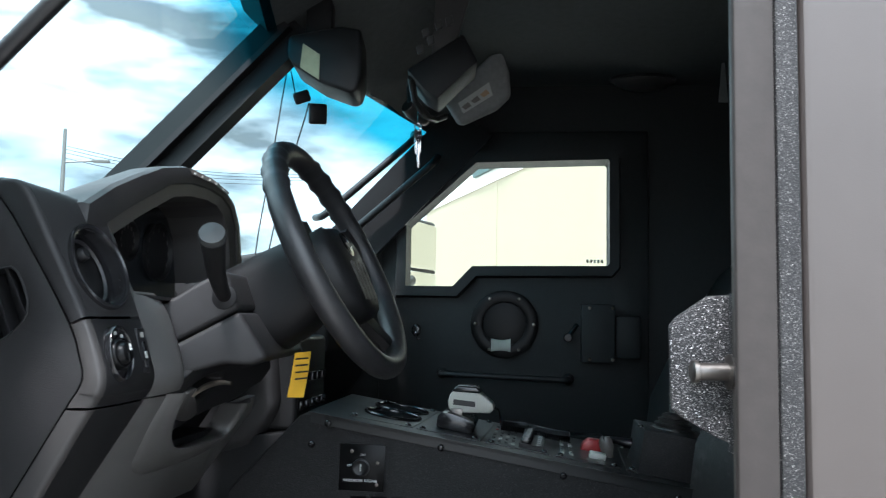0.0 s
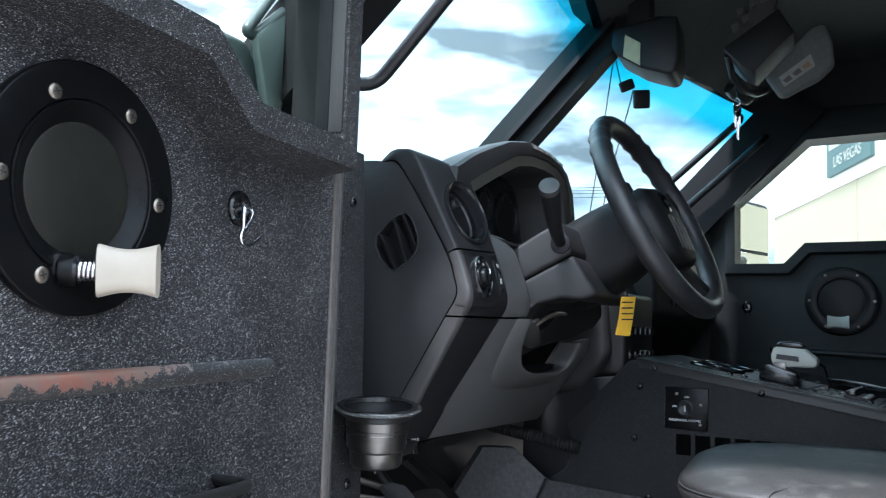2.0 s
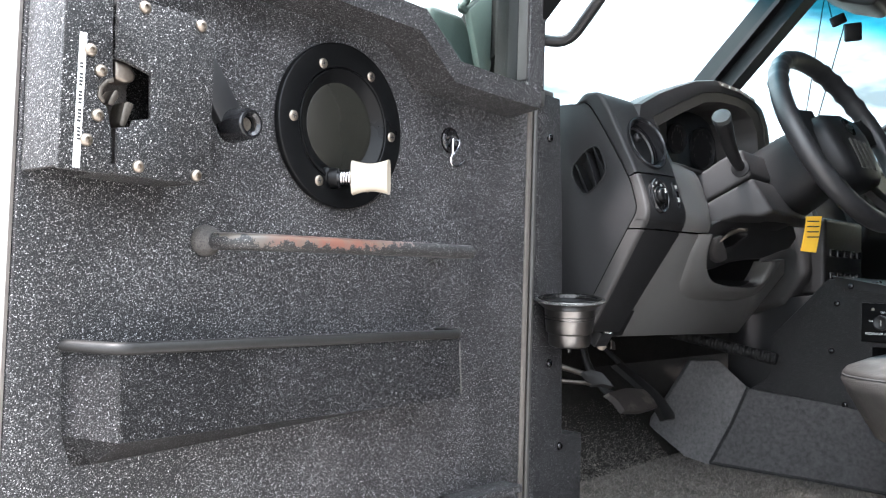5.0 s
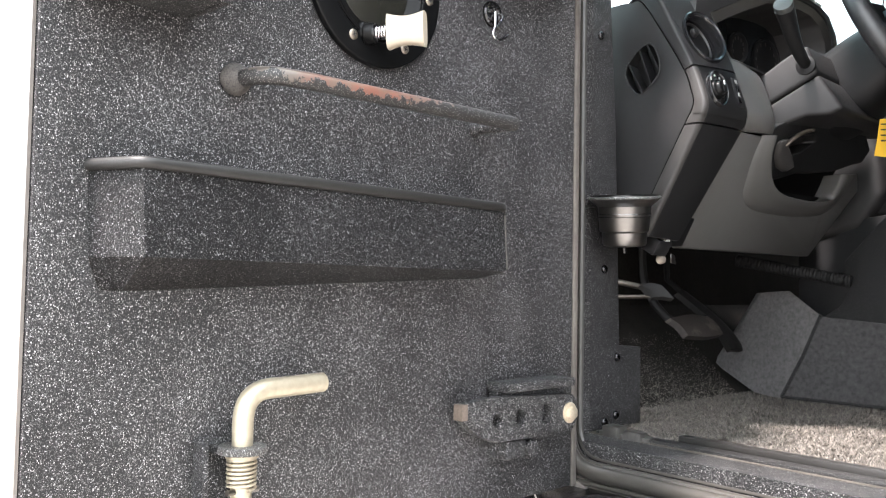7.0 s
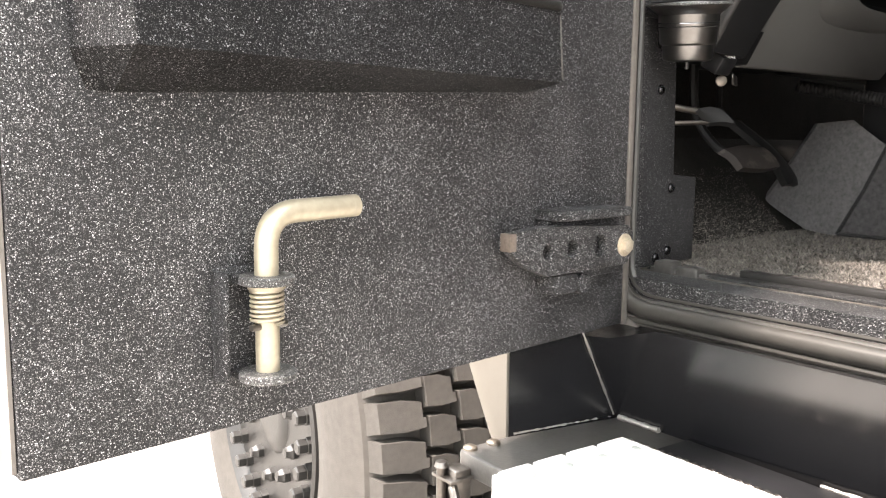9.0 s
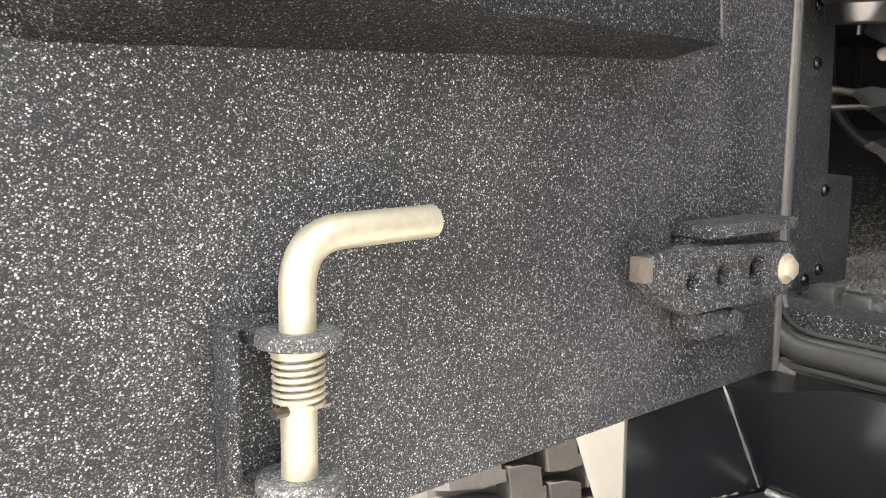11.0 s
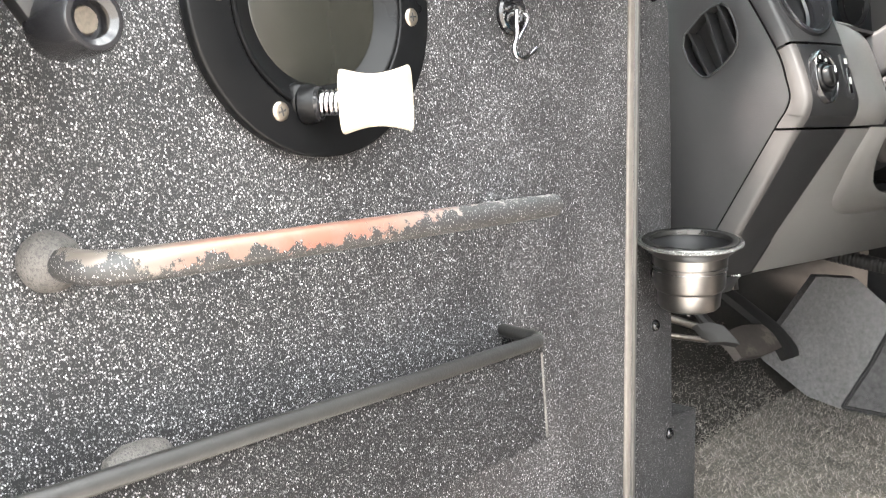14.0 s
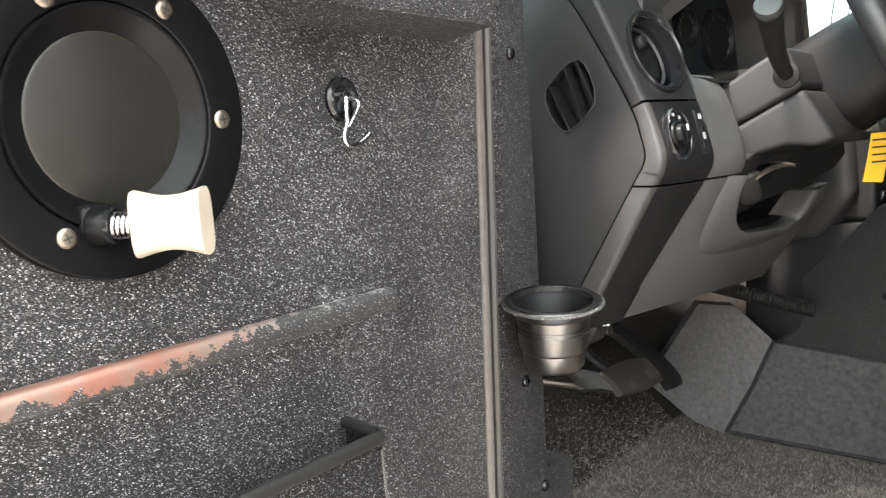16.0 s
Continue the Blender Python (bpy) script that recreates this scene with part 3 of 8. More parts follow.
lamp = thing("street_lamp", (-20.2, 44.4, 0), "grey street lamp post with a short arm", "street lamp")
b = bmesh.new()
tube(b, [(-20.2, 44.4, 0), (-20.2, 44.4, 11.4)], 0.14, 10, taper=[1.3, 0.7])
part("post", b, PAINT_EDGE, lamp)
b = bmesh.new()
tube(b, [(-20.2, 44.4, 9.6), (-18.6, 45.0, 9.8)], 0.05, 8)
box(b, -18.9, -18.0, 44.8, 45.2, 9.70, 9.86, 0.05)
part("lamp_head", b, PAINT_EDGE, lamp)

wires = thing("overhead_wires", (-14, 45, 10), "thin dark overhead wires sagging from a far pole", "wires")
for z0, z1 in ((10.62, 9.25), (10.44, 9.1), (10.25, 8.95), (9.95, 8.75)):
    b = bmesh.new()
    tube(b, [(-20.5 + 13 * k / 12, 45, z0 + (z1 - z0) * (k / 12) - 0.5 * math.sin(math.pi * k / 12)) for k in range(13)], 0.016, 5)
    part("wire", b, INK, wires)

# ---- the truck's shell ----
MID = 1.654  # middle of the cab
FLOOR = 0.905



def skew(bm):
    """Set the built straight driver's side to the truck's own heading."""
    for v in bm.verts:
        v.co.y -= 0.115 * (v.co.x + 0.49)
    return bm


bm = bmesh.new()
prism(bm, [(-0.62, 0.818), (1.6, 0.562), (1.6, 2.50), (-0.62, 2.50)], "z", FLOOR - 0.05, FLOOR)
solid("floor", bm, CARPET, "dark grey looped cab carpet, paler and worn by the sill", "floor")
rnd = random.Random(11)
verts, faces = [], []
for k in range(64000):
    x = rnd.uniform(-0.60, 0.30)
    y = 0.842 - 0.115 * (x + 0.49) + 0.70 * rnd.random() ** 1.1
    a, ln, w = rnd.uniform(0, 6.283), rnd.uniform(0.004, 0.011), rnd.uniform(0.0004, 0.0009)
    h = rnd.uniform(0.001, 0.006)
    dx, dy = math.cos(a), math.sin(a)
    i = len(verts)
    verts += [(x - dy * w, y + dx * w, FLOOR - 0.0005), (x + dy * w, y - dx * w, FLOOR - 0.0005), (x + dx * ln, y + dy * ln, FLOOR + h)]
    faces.append((i, i + 1, i + 2))
for k in range(9000):
    # the same pile runs on up the toe board
    s, y = 0.19 * rnd.random() ** 1.25, rnd.uniform(0.86, 1.52)
    x, z = -0.600 - s * 0.716, FLOOR - 0.004 + s * 0.698
    a, ln, w = rnd.uniform(0, 6.283), rnd.uniform(0.004, 0.010), rnd.uniform(0.0004, 0.0008)
    h = rnd.uniform(0.001, 0.005)
    dx, dy = math.cos(a), math.sin(a)
    i = len(verts)
    verts += [(x + dy * w * 0.716, y + dx * w, z - dy * w * 0.698), (x - dy * w * 0.716, y - dx * w, z + dy * w * 0.698), (x - dx * ln * 0.716 + h * 0.698, y + dy * ln, z + dx * ln * 0.698 + h * 0.716)]
    faces.append((i, i + 1, i + 2))
me = bpy.data.meshes.new("carpet_pile")
me.from_pydata(verts, [], faces)
me.materials.append(FIBRE)
tagged(new("carpet_pile", me), "fuzzy grey-brown carpet pile by the door sill", "carpet", "", "stuff")

# front toe board, in carpet darkened for the footwell's shade
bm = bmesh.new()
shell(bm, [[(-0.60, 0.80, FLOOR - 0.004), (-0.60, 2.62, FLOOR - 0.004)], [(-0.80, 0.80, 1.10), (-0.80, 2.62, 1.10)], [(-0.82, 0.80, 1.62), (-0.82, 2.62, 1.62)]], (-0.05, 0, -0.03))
solid("wall_firewall", bm, TOE_SHADED, "carpeted toe board and firewall, footwell shade in its colour", "wall")

# driver's side of the body with the door opening
OPEN = [(-0.492, 0.90), (-0.484, 0.872), (-0.462, 0.858), (0.210, 0.858), (0.232, 0.872), (0.240, 0.90), (0.240, 2.01), (0.210, 2.05), (-0.24, 2.05), (-0.492, 1.80)]
bm = bmesh.new()
prism(bm, [(-0.512, 0.835), (0.262, 0.835), (0.262, 2.08), (-0.25, 2.08), (-0.512, 1.82)], "y", 0.712, 0.735, [OPEN], 0.003)
solid("door_frame", skew(bm), PAINT_EDGE, "painted steel flange round the door opening, rubbed at the edge", "door frame")
bm = bmesh.new()
prism(bm, [(-0.532, 0.842), (1.7, 0.842), (1.7, 2.25), (-0.10, 2.25), (-0.532, 1.793)], "y", 0.736, 0.80, [[(x * 1.0, z) for x, z in ((-0.505, 0.905), (0.25, 0.905), (0.25, 2.06), (-0.235, 2.06), (-0.505, 1.79))]], 0.0)
solid("wall_driver", skew(bm), LINER_DARK, "dark coated inner side wall of the cab round the door opening", "wall")
bm = bmesh.new()
box(bm, 0.2645, 1.75, 0.700, 0.734, 0.88, 2.26, 0.006)
solid("wall_outer_side", skew(bm), PAINT, "smooth satin dark grey outer body side behind the door", "wall")

bm = bmesh.new()
prism(bm, [(-0.534, 1.633), (-0.503, 1.633), (-0.503, 1.800), (-0.534, 1.772)], "y", 0.7355, 0.7358 - 0.012, (), 0.002)
solid("trim_hinge_pillar", skew(bm), PILLAR_PAINT, "smooth dark painted edge of the hinge pillar", "pillar")

# coated strip and weathered seal on the rear jamb
bm = bmesh.new()
box(bm, 0.246, 0.263, 0.703, 0.7115, 0.86, 2.03, 0.003)
solid("trim_jamb", skew(bm), LINER_FINE, "flecked coated strip down the rear door jamb", "door frame")
bm = bmesh.new()
tube(bm, [(0.2375, 0.716, 0.90), (0.2375, 0.716, 2.02)], 0.0088, 12)
box(bm, 0.216, 0.2455, 0.703, 0.7115, 0.88, 2.03, 0.003)
solid("trim_jamb_seal", skew(bm), SEAL_OLD, "weathered grey-brown rubber seal on the rear jamb", "door seal")

# rubber seal round the opening
bm = bmesh.new()
ring = rounded([(0.243, 0.728, 2.02), (0.243, 0.728, 0.872), (-0.486, 0.728, 0.872), (-0.486, 0.728, 1.80), (-0.26, 0.728, 2.04)], 0.05, 6)
tube(bm, ring, 0.0085, 10)
tube(bm, rounded([(0.20, 0.714, 0.866), (-0.489, 0.716, 0.866), (-0.489, 0.727, 1.0)], 0.065, 8), 0.0122, 14)
tube(bm, [(0.24, 0.711, 0.851), (-0.47, 0.711, 0.851)], 0.0045, 8)
tube(bm, [p + Vector((0, 0.013, 0.0)) for p in rounded([(0.231, 0.728, 2.02), (0.231, 0.728, 0.882), (-0.480, 0.728, 0.882), (-0.480, 0.728, 1.79), (-0.25, 0.728, 2.02)], 0.05, 6)], 0.006, 8)
solid("trim_door_seal", skew(bm), SEAL, "black rubber bulb seal along the door opening", "door seal")

# front post of the opening: coated panel with screws
post = thing("front_door_post", (-0.52, 0.84, FLOOR), "black bed-liner coated hinge post panel with domed screws", "door post", kind="structure")
b = bmesh.new()
prism(b, [(0.742, FLOOR), (0.962, FLOOR), (0.962, 1.037), (0.895, 1.042), (0.880, 1.40), (0.862, 1.632), (0.742, 1.632)], "x", -0.60, -0.51, (), 0.002)
part("panel", b, LINER, post)
for y, z in ((0.831, 1.558), (0.847, 1.169), (0.887, 1.022), (0.884, 0.926), (0.851, 0.917), (0.842, 1.235)):
    b = bmesh.new()
    button_screw(b, (-0.511, y, z), (1, 0, 0), 0.0075, 0.006)
    part("screw", b, BLACK_GLOSS, post, "black domed screw")
b = bmesh.new()
box(b, -0.60, -0.515, 0.760, 0.85, 1.6325, 1.642, 0.003)
box(b, -0.53, -0.500, 0.762, 0.80, 1.606, 1.6325, 0.003)
part("cap", b, GROUND_STEEL, post, "bare metal cap plate")

# pale gusset at the foot of the hinge side
bm = bmesh.new()
prism(bm, [(-0.520, 0.838), (-0.425, 0.838), (-0.448, 0.850), (-0.480, 0.862), (-0.500, 0.885), (-0.506, 0.920), (-0.520, 0.920)], "y", 0.7035, 0.7115, (), 0.001)
solid("trim_gusset", skew(bm), PAINT_EDGE, "rubbed painted gusset in the corner of the door opening", "door frame")

# sill
bm = bmesh.new()
box(bm, -0.505, 0.30, 0.742, 0.824, 0.852, 0.900, 0.004)
solid("sill", skew(bm), LINER, "bed-liner coated door sill, its glints painted as pale flecks", "sill")
sill = thing("sill_trim", (-0.1, 0.84, FLOOR), "worn metal strip that holds down the carpet edge at the sill", "sill strip", kind="structure")
b = bmesh.new()
box(b, -0.50, 0.30, 0.812, 0.838, 0.9005, 0.9095, 0.002)
part("strip", skew(b), LINER_FINE, sill)
b = bmesh.new()
box(b, -0.36, 0.30, 0.838, 0.853, 0.9055, 0.919, 0.003)
part("carpet_edge", skew(b), RUBBER, sill)
b = bmesh.new()
box(b, -0.478, -0.447, 0.798, 0.828, 0.9005, 0.922, 0.003)
box(b, -0.440, -0.405, 0.800, 0.826, 0.9005, 0.918, 0.004)
box(b, -0.490, -0.395, 0.806, 0.830, 0.9005, 0.911, 0.002)
part("clip", skew(b), GROUND_STEEL, sill, "grey steel clip")

# passenger side wall with its window, square to the truck, which stands a little askew
SWING = about((-0.107, 2.465, 0), 0, 0, -6.0) @ Matrix.Translation((-0.107, 2.465, 1.5)) @ Matrix.Scale(0.985, 4) @ Matrix.Translation((0.107, -2.465, -1.5))
PW = [(-0.106, 1.605), (-0.106, 1.787), (0.098, 1.971), (0.480, 1.980), (0.486, 1.974), (0.486, 1.676), (0.480, 1.669), (0.090, 1.665), (0.033, 1.605)]
bm = bmesh.new()
prism(bm, [(-0.80, 0.85), (1.7, 0.85), (1.7, 2.25), (0.12, 2.25), (-0.45, 1.60), (-0.80, 1.60)], "y", 2.50, 2.56, [PW])
solid("wall_passenger", bm, CABIN, "matt black coated inner wall of the passenger side", "wall")


def window_frame(bm, ring, face, base, d0, d1, inner, axis):
    """A proud frame: inner edge, face edge and base edge of a window surround."""
    n = len(ring)
    rows = [[bm.verts.new(place(axis, a, u, v)) for u, v in loop] for a, loop in ((inner, ring), (d1, ring), (d1, face), (d0, base))]
    for a, b in zip(rows, rows[1:]):
        for k in range(n):
            bm.faces.new((a[k], a[(k + 1) % n], b[(k + 1) % n], b[k]))


def grow(loop, d):
    """A loop set outwards by d."""
    n, out = len(loop), []
    area = sum(loop[i][0] * loop[(i + 1) % n][1] - loop[(i + 1) % n][0] * loop[i][1] for i in range(n))
    s = 1 if area > 0 else -1
    for i in range(n):
        p, q, r = Vector(loop[i - 1]), Vector(loop[i]), Vector(loop[(i + 1) % n])
        e, f = (q - p).normalized(), (r - q).normalized()
        n1, n2 = Vector((e.y, -e.x)) * s, Vector((f.y, -f.x)) * s
        m = (n1 + n2) / max(0.3, 1 + n1.dot(n2))
        out.append(tuple(q + m * d))
    return out


pdoor = thing("passenger_door", (0.2, 2.49, 0.95), "closed matt black armoured passenger door with gun port, latch box and grab bar", "door")
b = bmesh.new()
prism(b, [(-0.185, 0.95), (0.60, 0.95), (0.60, 2.07), (0.07, 2.07), (-0.185, 1.84)], "y", 2.485, 2.499, [grow(PW, 0.001)], 0.004)
part("panel", b, CABIN, pdoor)
b = bmesh.new()
window_frame(b, PW, grow(PW, 0.028), grow(PW, 0.034), 2.486, 2.455, 2.55, "y")
part("window_frame", b, CABIN, pdoor)
b = bmesh.new()
prism(b, grow(PW, 0.004), "y", 2.535, 2.545)
g = part("glass", b, PANE, pdoor, "clear armoured pane")
g.visible_shadow = False
b = bmesh.new()
for k in range(5):
    box(b, 0.425 + k * 0.0105, 0.432 + k * 0.0105, 2.5335, 2.5345, 1.683, 1.693)
part("etching", b, CREAM, pdoor, "maker's etching as plain bars")
PORT = (0.185, 1.497)
b = bmesh.new()
prism(b, circle(*PORT, 0.099, 40), "y", 2.474, 2.4848, [circle(*PORT, 0.0635, 40)], 0.002)
part("port_ring", b, PORT_BLACK, pdoor)
b = bmesh.new()
lathe(b, [(0, 0.0675), (0.004, 0.066), (0.006, 0.05), (0.006, 0)], (PORT[0], 2.4849, PORT[1]), (0, -1, 0), 36)
part("port_plate", b, PORT_BLACK, pdoor)
for k in range(6):
    a = radians(60 * k)
    b = bmesh.new()
    button_screw(b, (PORT[0] + 0.0850 * math.cos(a), 2.474, PORT[1] + 0.0850 * math.sin(a)), (0, -1, 0), 0.0050, 0.004)
    part("screw", b, SCREW, pdoor)


def wing_knob(b, c, d, up, w, h, t):
    """A waisted thumb knob: broad ends, hollow sides; d along its width."""
    c, d, up = Vector(c), Vector(d).normalized(), Vector(up).normalized()
    n = d.cross(up)
    rows = []
    for i in range(9):
        s = i / 8
        k = 1 - 0.20 * math.sin(math.pi * s)
        q = t * (0.9 - 0.12 * math.sin(math.pi * s))
        rows.append([b.verts.new(c + d * (s * w) + up * (h * k * math.copysign(abs(math.sin(a)) ** 0.6, math.sin(a))) + n * (q * math.copysign(abs(math.cos(a)) ** 0.6, math.cos(a)))) for a in (2 * math.pi * j / 16 for j in range(16))])
    for r, s in zip(rows, rows[1:]):
        for j in range(16):
            b.faces.new((r[j], r[(j + 1) % 16], s[(j + 1) % 16], s[j]))
    b.faces.new(rows[0][::-1])
    b.faces.new(rows[-1])
    soft(b, 50, 0.003, 2)


b = bmesh.new()
wing_knob(b, (0.148, 2.463, 1.436), (1, 0, 0), (0, 0, 1), 0.056, 0.019, 0.010)
part("port_knob", b, CREAM, pdoor, "pale waisted thumb knob")
b = bmesh.new()
tube(b, rounded([(0.004, 2.485, 1.352), (0.004, 2.435, 1.352), (0.372, 2.435, 1.342), (0.372, 2.485, 1.342)], 0.02, 5), 0.0085, 10)
lathe(b, [(0, 0.016), (0.008, 0.014), (0.012, 0.010)], (0.004, 2.485, 1.352), (0, -1, 0), 14)
lathe(b, [(0, 0.016), (0.008, 0.014), (0.012, 0.010)], (0.372, 2.485, 1.342), (0, -1, 0), 14)
part("grab_bar", b, BLACK_SATIN, pdoor)
b = bmesh.new()
box(b, 0.405, 0.50, 2.43, 2.4848, 1.393, 1.558, 0.004)
box(b, 0.50, 0.575, 2.44, 2.4848, 1.405, 1.528, 0.012)
part("latch_box", b, CABIN, pdoor)
for x, z in ((0.428, 1.547), (0.492, 1.547), (0.428, 1.402), (0.492, 1.402)):
    b = bmesh.new()
    button_screw(b, (x, 2.43, z), (0, -1, 0), 0.005, 0.004)
    part("screw", b, SCREW, pdoor)
b = bmesh.new()
tube(b, [(0.395, 2.47, 1.50), (0.368, 2.462, 1.462)], 0.007, 8)
lathe(b, [(0, 0.012), (0.02, 0.013), (0.024, 0.010)], (0.368, 2.47, 1.462), (0, -1, 0), 14)
part("crank", b, BLACK_GLOSS, pdoor)
b = bmesh.new()
lathe(b, [(0, 0.019), (0.004, 0.018), (0.006, 0.012)], (-0.075, 2.485, 1.475), (0, -1, 0), 18, 0.75)
part("hook_plate", b, BLACK_GLOSS, pdoor)
b = bmesh.new()
tube(b, rounded([(-0.075, 2.478, 1.48), (-0.073, 2.465, 1.465), (-0.07, 2.46, 1.446), (-0.06, 2.46, 1.452)], 0.006, 4), 0.0022, 8)
part("hook", b, CHROME, pdoor)
b = bmesh.new()
prism(b, [(0.03, 1.20), (0.47, 1.19), (0.47, 1.115), (0.03, 1.115)], "y", 2.42, 2.4848, (), 0.006)
part("pocket", b, CABIN, pdoor)

SWING = None

# rear, roof, pillars
bm = bmesh.new()
box(bm, 1.55, 1.62, 0.74, 2.56, 0.85, 2.27)
solid("wall_rear", bm, CABIN, "dark rear bulkhead of the cab", "wall")
bm = bmesh.new()
box(bm, -0.10, 1.62, 0.70, 2.58, 2.20, 2.28, 0.01)
solid("ceiling", bm, CEILING, "dark padded cab headliner", "ceiling")
bm = bmesh.new()
shell(bm, [[(-0.25, 0.78, 2.045), (-0.345, 1.60, 2.045), (-0.04, 2.49, 2.055)], [(-0.20, 0.78, 2.09), (-0.27, 1.60, 2.09), (0.02, 2.49, 2.10)], [(-0.05, 0.78, 2.199), (-0.10, 1.60, 2.199), (0.12, 2.49, 2.199)]], (-0.05, 0, 0.05))
solid("trim_header", bm, CEILING, "dark curved header over the split windshield", "header")


def raked(bm, a, b, w, t, across):
    """A pillar of width w and thickness t between two points, its width along `across`."""
    a, b, u = Vector(a), Vector(b), Vector(across).normalized()
    n = (b - a).normalized().cross(u).normalized()
    r = [[bm.verts.new(p + u * (w * i) + n * (t * j)) for i, j in ((-0.5, -0.5), (0.5, -0.5), (0.5, 0.5), (-0.5, 0.5))] for p in (a, b)]
    for k in range(4):
        bm.faces.new((r[0][k], r[0][(k + 1) % 4], r[1][(k + 1) % 4], r[1][k]))
    bm.faces.new(r[0][::-1])
    bm.faces.new(r[1])


bm = bmesh.new()
raked(bm, (-0.75, 1.61, 1.60), (-0.31, 1.61, 2.07), 0.085, 0.045, (0.12, 0.99, 0))
soft(bm, 30, 0.008, 3)
raked(bm, (-0.715, 1.61, 1.59), (-0.275, 1.61, 2.06), 0.045, 0.05, (0.12, 0.99, 0))
solid("windshield_post", bm, COLUMN, "dark raked centre post between the two windshield panes", "pillar")
bm = bmesh.new()
raked(bm, (-0.74, 0.775, 1.60), (-0.20, 0.775, 2.14), 0.06, 0.11, (0, 1, 0))
soft(bm, 30, 0.010, 3)
solid("pillar_driver", bm, COLUMN, "dark raked windshield pillar", "pillar")
bm = bmesh.new()
raked(bm, (-0.435, 2.47, 1.57), (0.06, 2.47, 2.10), 0.07, 0.10, (0, 1, 0))
soft(bm, 30, 0.010, 3)
raked(bm, (-0.36, 2.455, 1.55), (0.12, 2.455, 2.06), 0.05, 0.05, (0, 1, 0))
solid("pillar_passenger", bm, COLUMN, "dark raked windshield pillar", "pillar")


def grab_handle(path, label):
    p = Vector(path[1])
    h = thing("pillar_grab_handle", tuple(p), label, "grab handle", "pillar grab handles")
    b = bmesh.new()
    tube(b, rounded(path, 0.03, 5), 0.0105, 10)
    part("tube", b, BLACK_SATIN, h)


grab_handle([(-0.580, 0.83, 1.748), (-0.512, 0.885, 1.736), (-0.295, 0.90, 1.990), (-0.28, 0.82, 2.03)], "black bent-tube grab handle by the driver's windshield pillar")
grab_handle([(-0.365, 2.40, 1.79), (-0.335, 2.33, 1.785), (-0.085, 2.35, 2.012), (-0.09, 2.42, 2.04)], "black bent-tube grab handle outside the passenger's pillar")
grab_handle([(-0.275, 2.44, 1.765), (-0.255, 2.395, 1.755), (-0.03, 2.395, 1.955), (-0.02, 2.44, 1.98)], "black bent-tube grab handle inside the passenger's pillar")

for name, c in (("window_1", [(-0.745, 1.61, 1.60), (-0.325, 1.61, 2.045), (-0.045, 2.46, 2.065), (-0.485, 2.46, 1.58)]), ("window_2", [(-0.745, 1.61, 1.60), (-0.325, 1.61, 2.045), (-0.245, 0.79, 2.06), (-0.70, 0.79, 1.58)])):
    bm = bmesh.new()
    bm.faces.new([bm.verts.new(p) for p in c])
    ob = solid(name, bm, SHIELD, "raked windshield pane, clear with a blue shade band on top", "windshield")
    ob.visible_shadow = False
bm = bmesh.new()
shell(bm, [[(-0.80, 0.78, 1.60), (-0.84, MID, 1.60), (-0.80, 2.50, 1.60)], [(-1.9, 0.86, 1.42), (-2.0, MID, 1.44), (-1.9, 2.44, 1.42)]], (0, 0, -0.05))
shell(bm, [[(-1.9, 0.86, 1.42), (-2.0, MID, 1.44), (-1.9, 2.44, 1.42)], [(-1.95, 0.9, 0.7), (-2.05, MID, 0.7), (-1.95, 2.40, 0.7)]], (0.05, 0, 0))
shell(bm, [[(-0.80, 0.84, 1.60), (-1.9, 0.88, 1.42)], [(-0.80, 0.84, 0.95), (-1.9, 0.88, 0.95)]], (0, 0.04, 0))
shell(bm, [[(-0.80, 2.46, 1.60), (-1.9, 2.42, 1.42)], [(-0.80, 2.46, 0.95), (-1.9, 2.42, 0.95)]], (0, 0.04, 0))
solid("hood", bm, PAINT, "dark satin truck hood and fenders", "hood")

# pads and wires stuck to the windshield
b = bmesh.new()
for nm, c, w, hgt, lean, wire in (
        ("antenna_pad", (-0.311, 1.80, 1.980), 0.036, 0.026, 24, [(-0.325, 1.800, 1.984), (-0.340, 1.801, 2.052), (-0.346, 1.799, 2.030), (-0.368, 1.796, 1.860), (-0.393, 1.792, 1.680), (-0.400, 1.79, 1.61)]),
        ("antenna_pad", (-0.274, 1.79, 1.941), 0.040, 0.044, 5, [(-0.285, 1.79, 1.955), (-0.294, 1.79, 1.966), (-0.298, 1.79, 1.945), (-0.336, 1.79, 1.803), (-0.351, 1.79, 1.745), (-0.375, 1.79, 1.61)])):
    t = thing(nm, c, "small black antenna pad stuck to the windshield, with a thin wire", "antenna", "antenna pads")
    b = bmesh.new()
    box(b, c[0] - 0.007, c[0] + 0.007, c[1] - w / 2, c[1] + w / 2, c[2] - hgt / 2, c[2] + hgt / 2, 0.005, 3, about(c, lean, 12, -62))
    part("pad", b, BLACK_SATIN, t)
    b = bmesh.new()
    tube(b, rounded(wire, 0.006, 4), 0.0016, 6)
    part("wire", b, RUBBER, t)

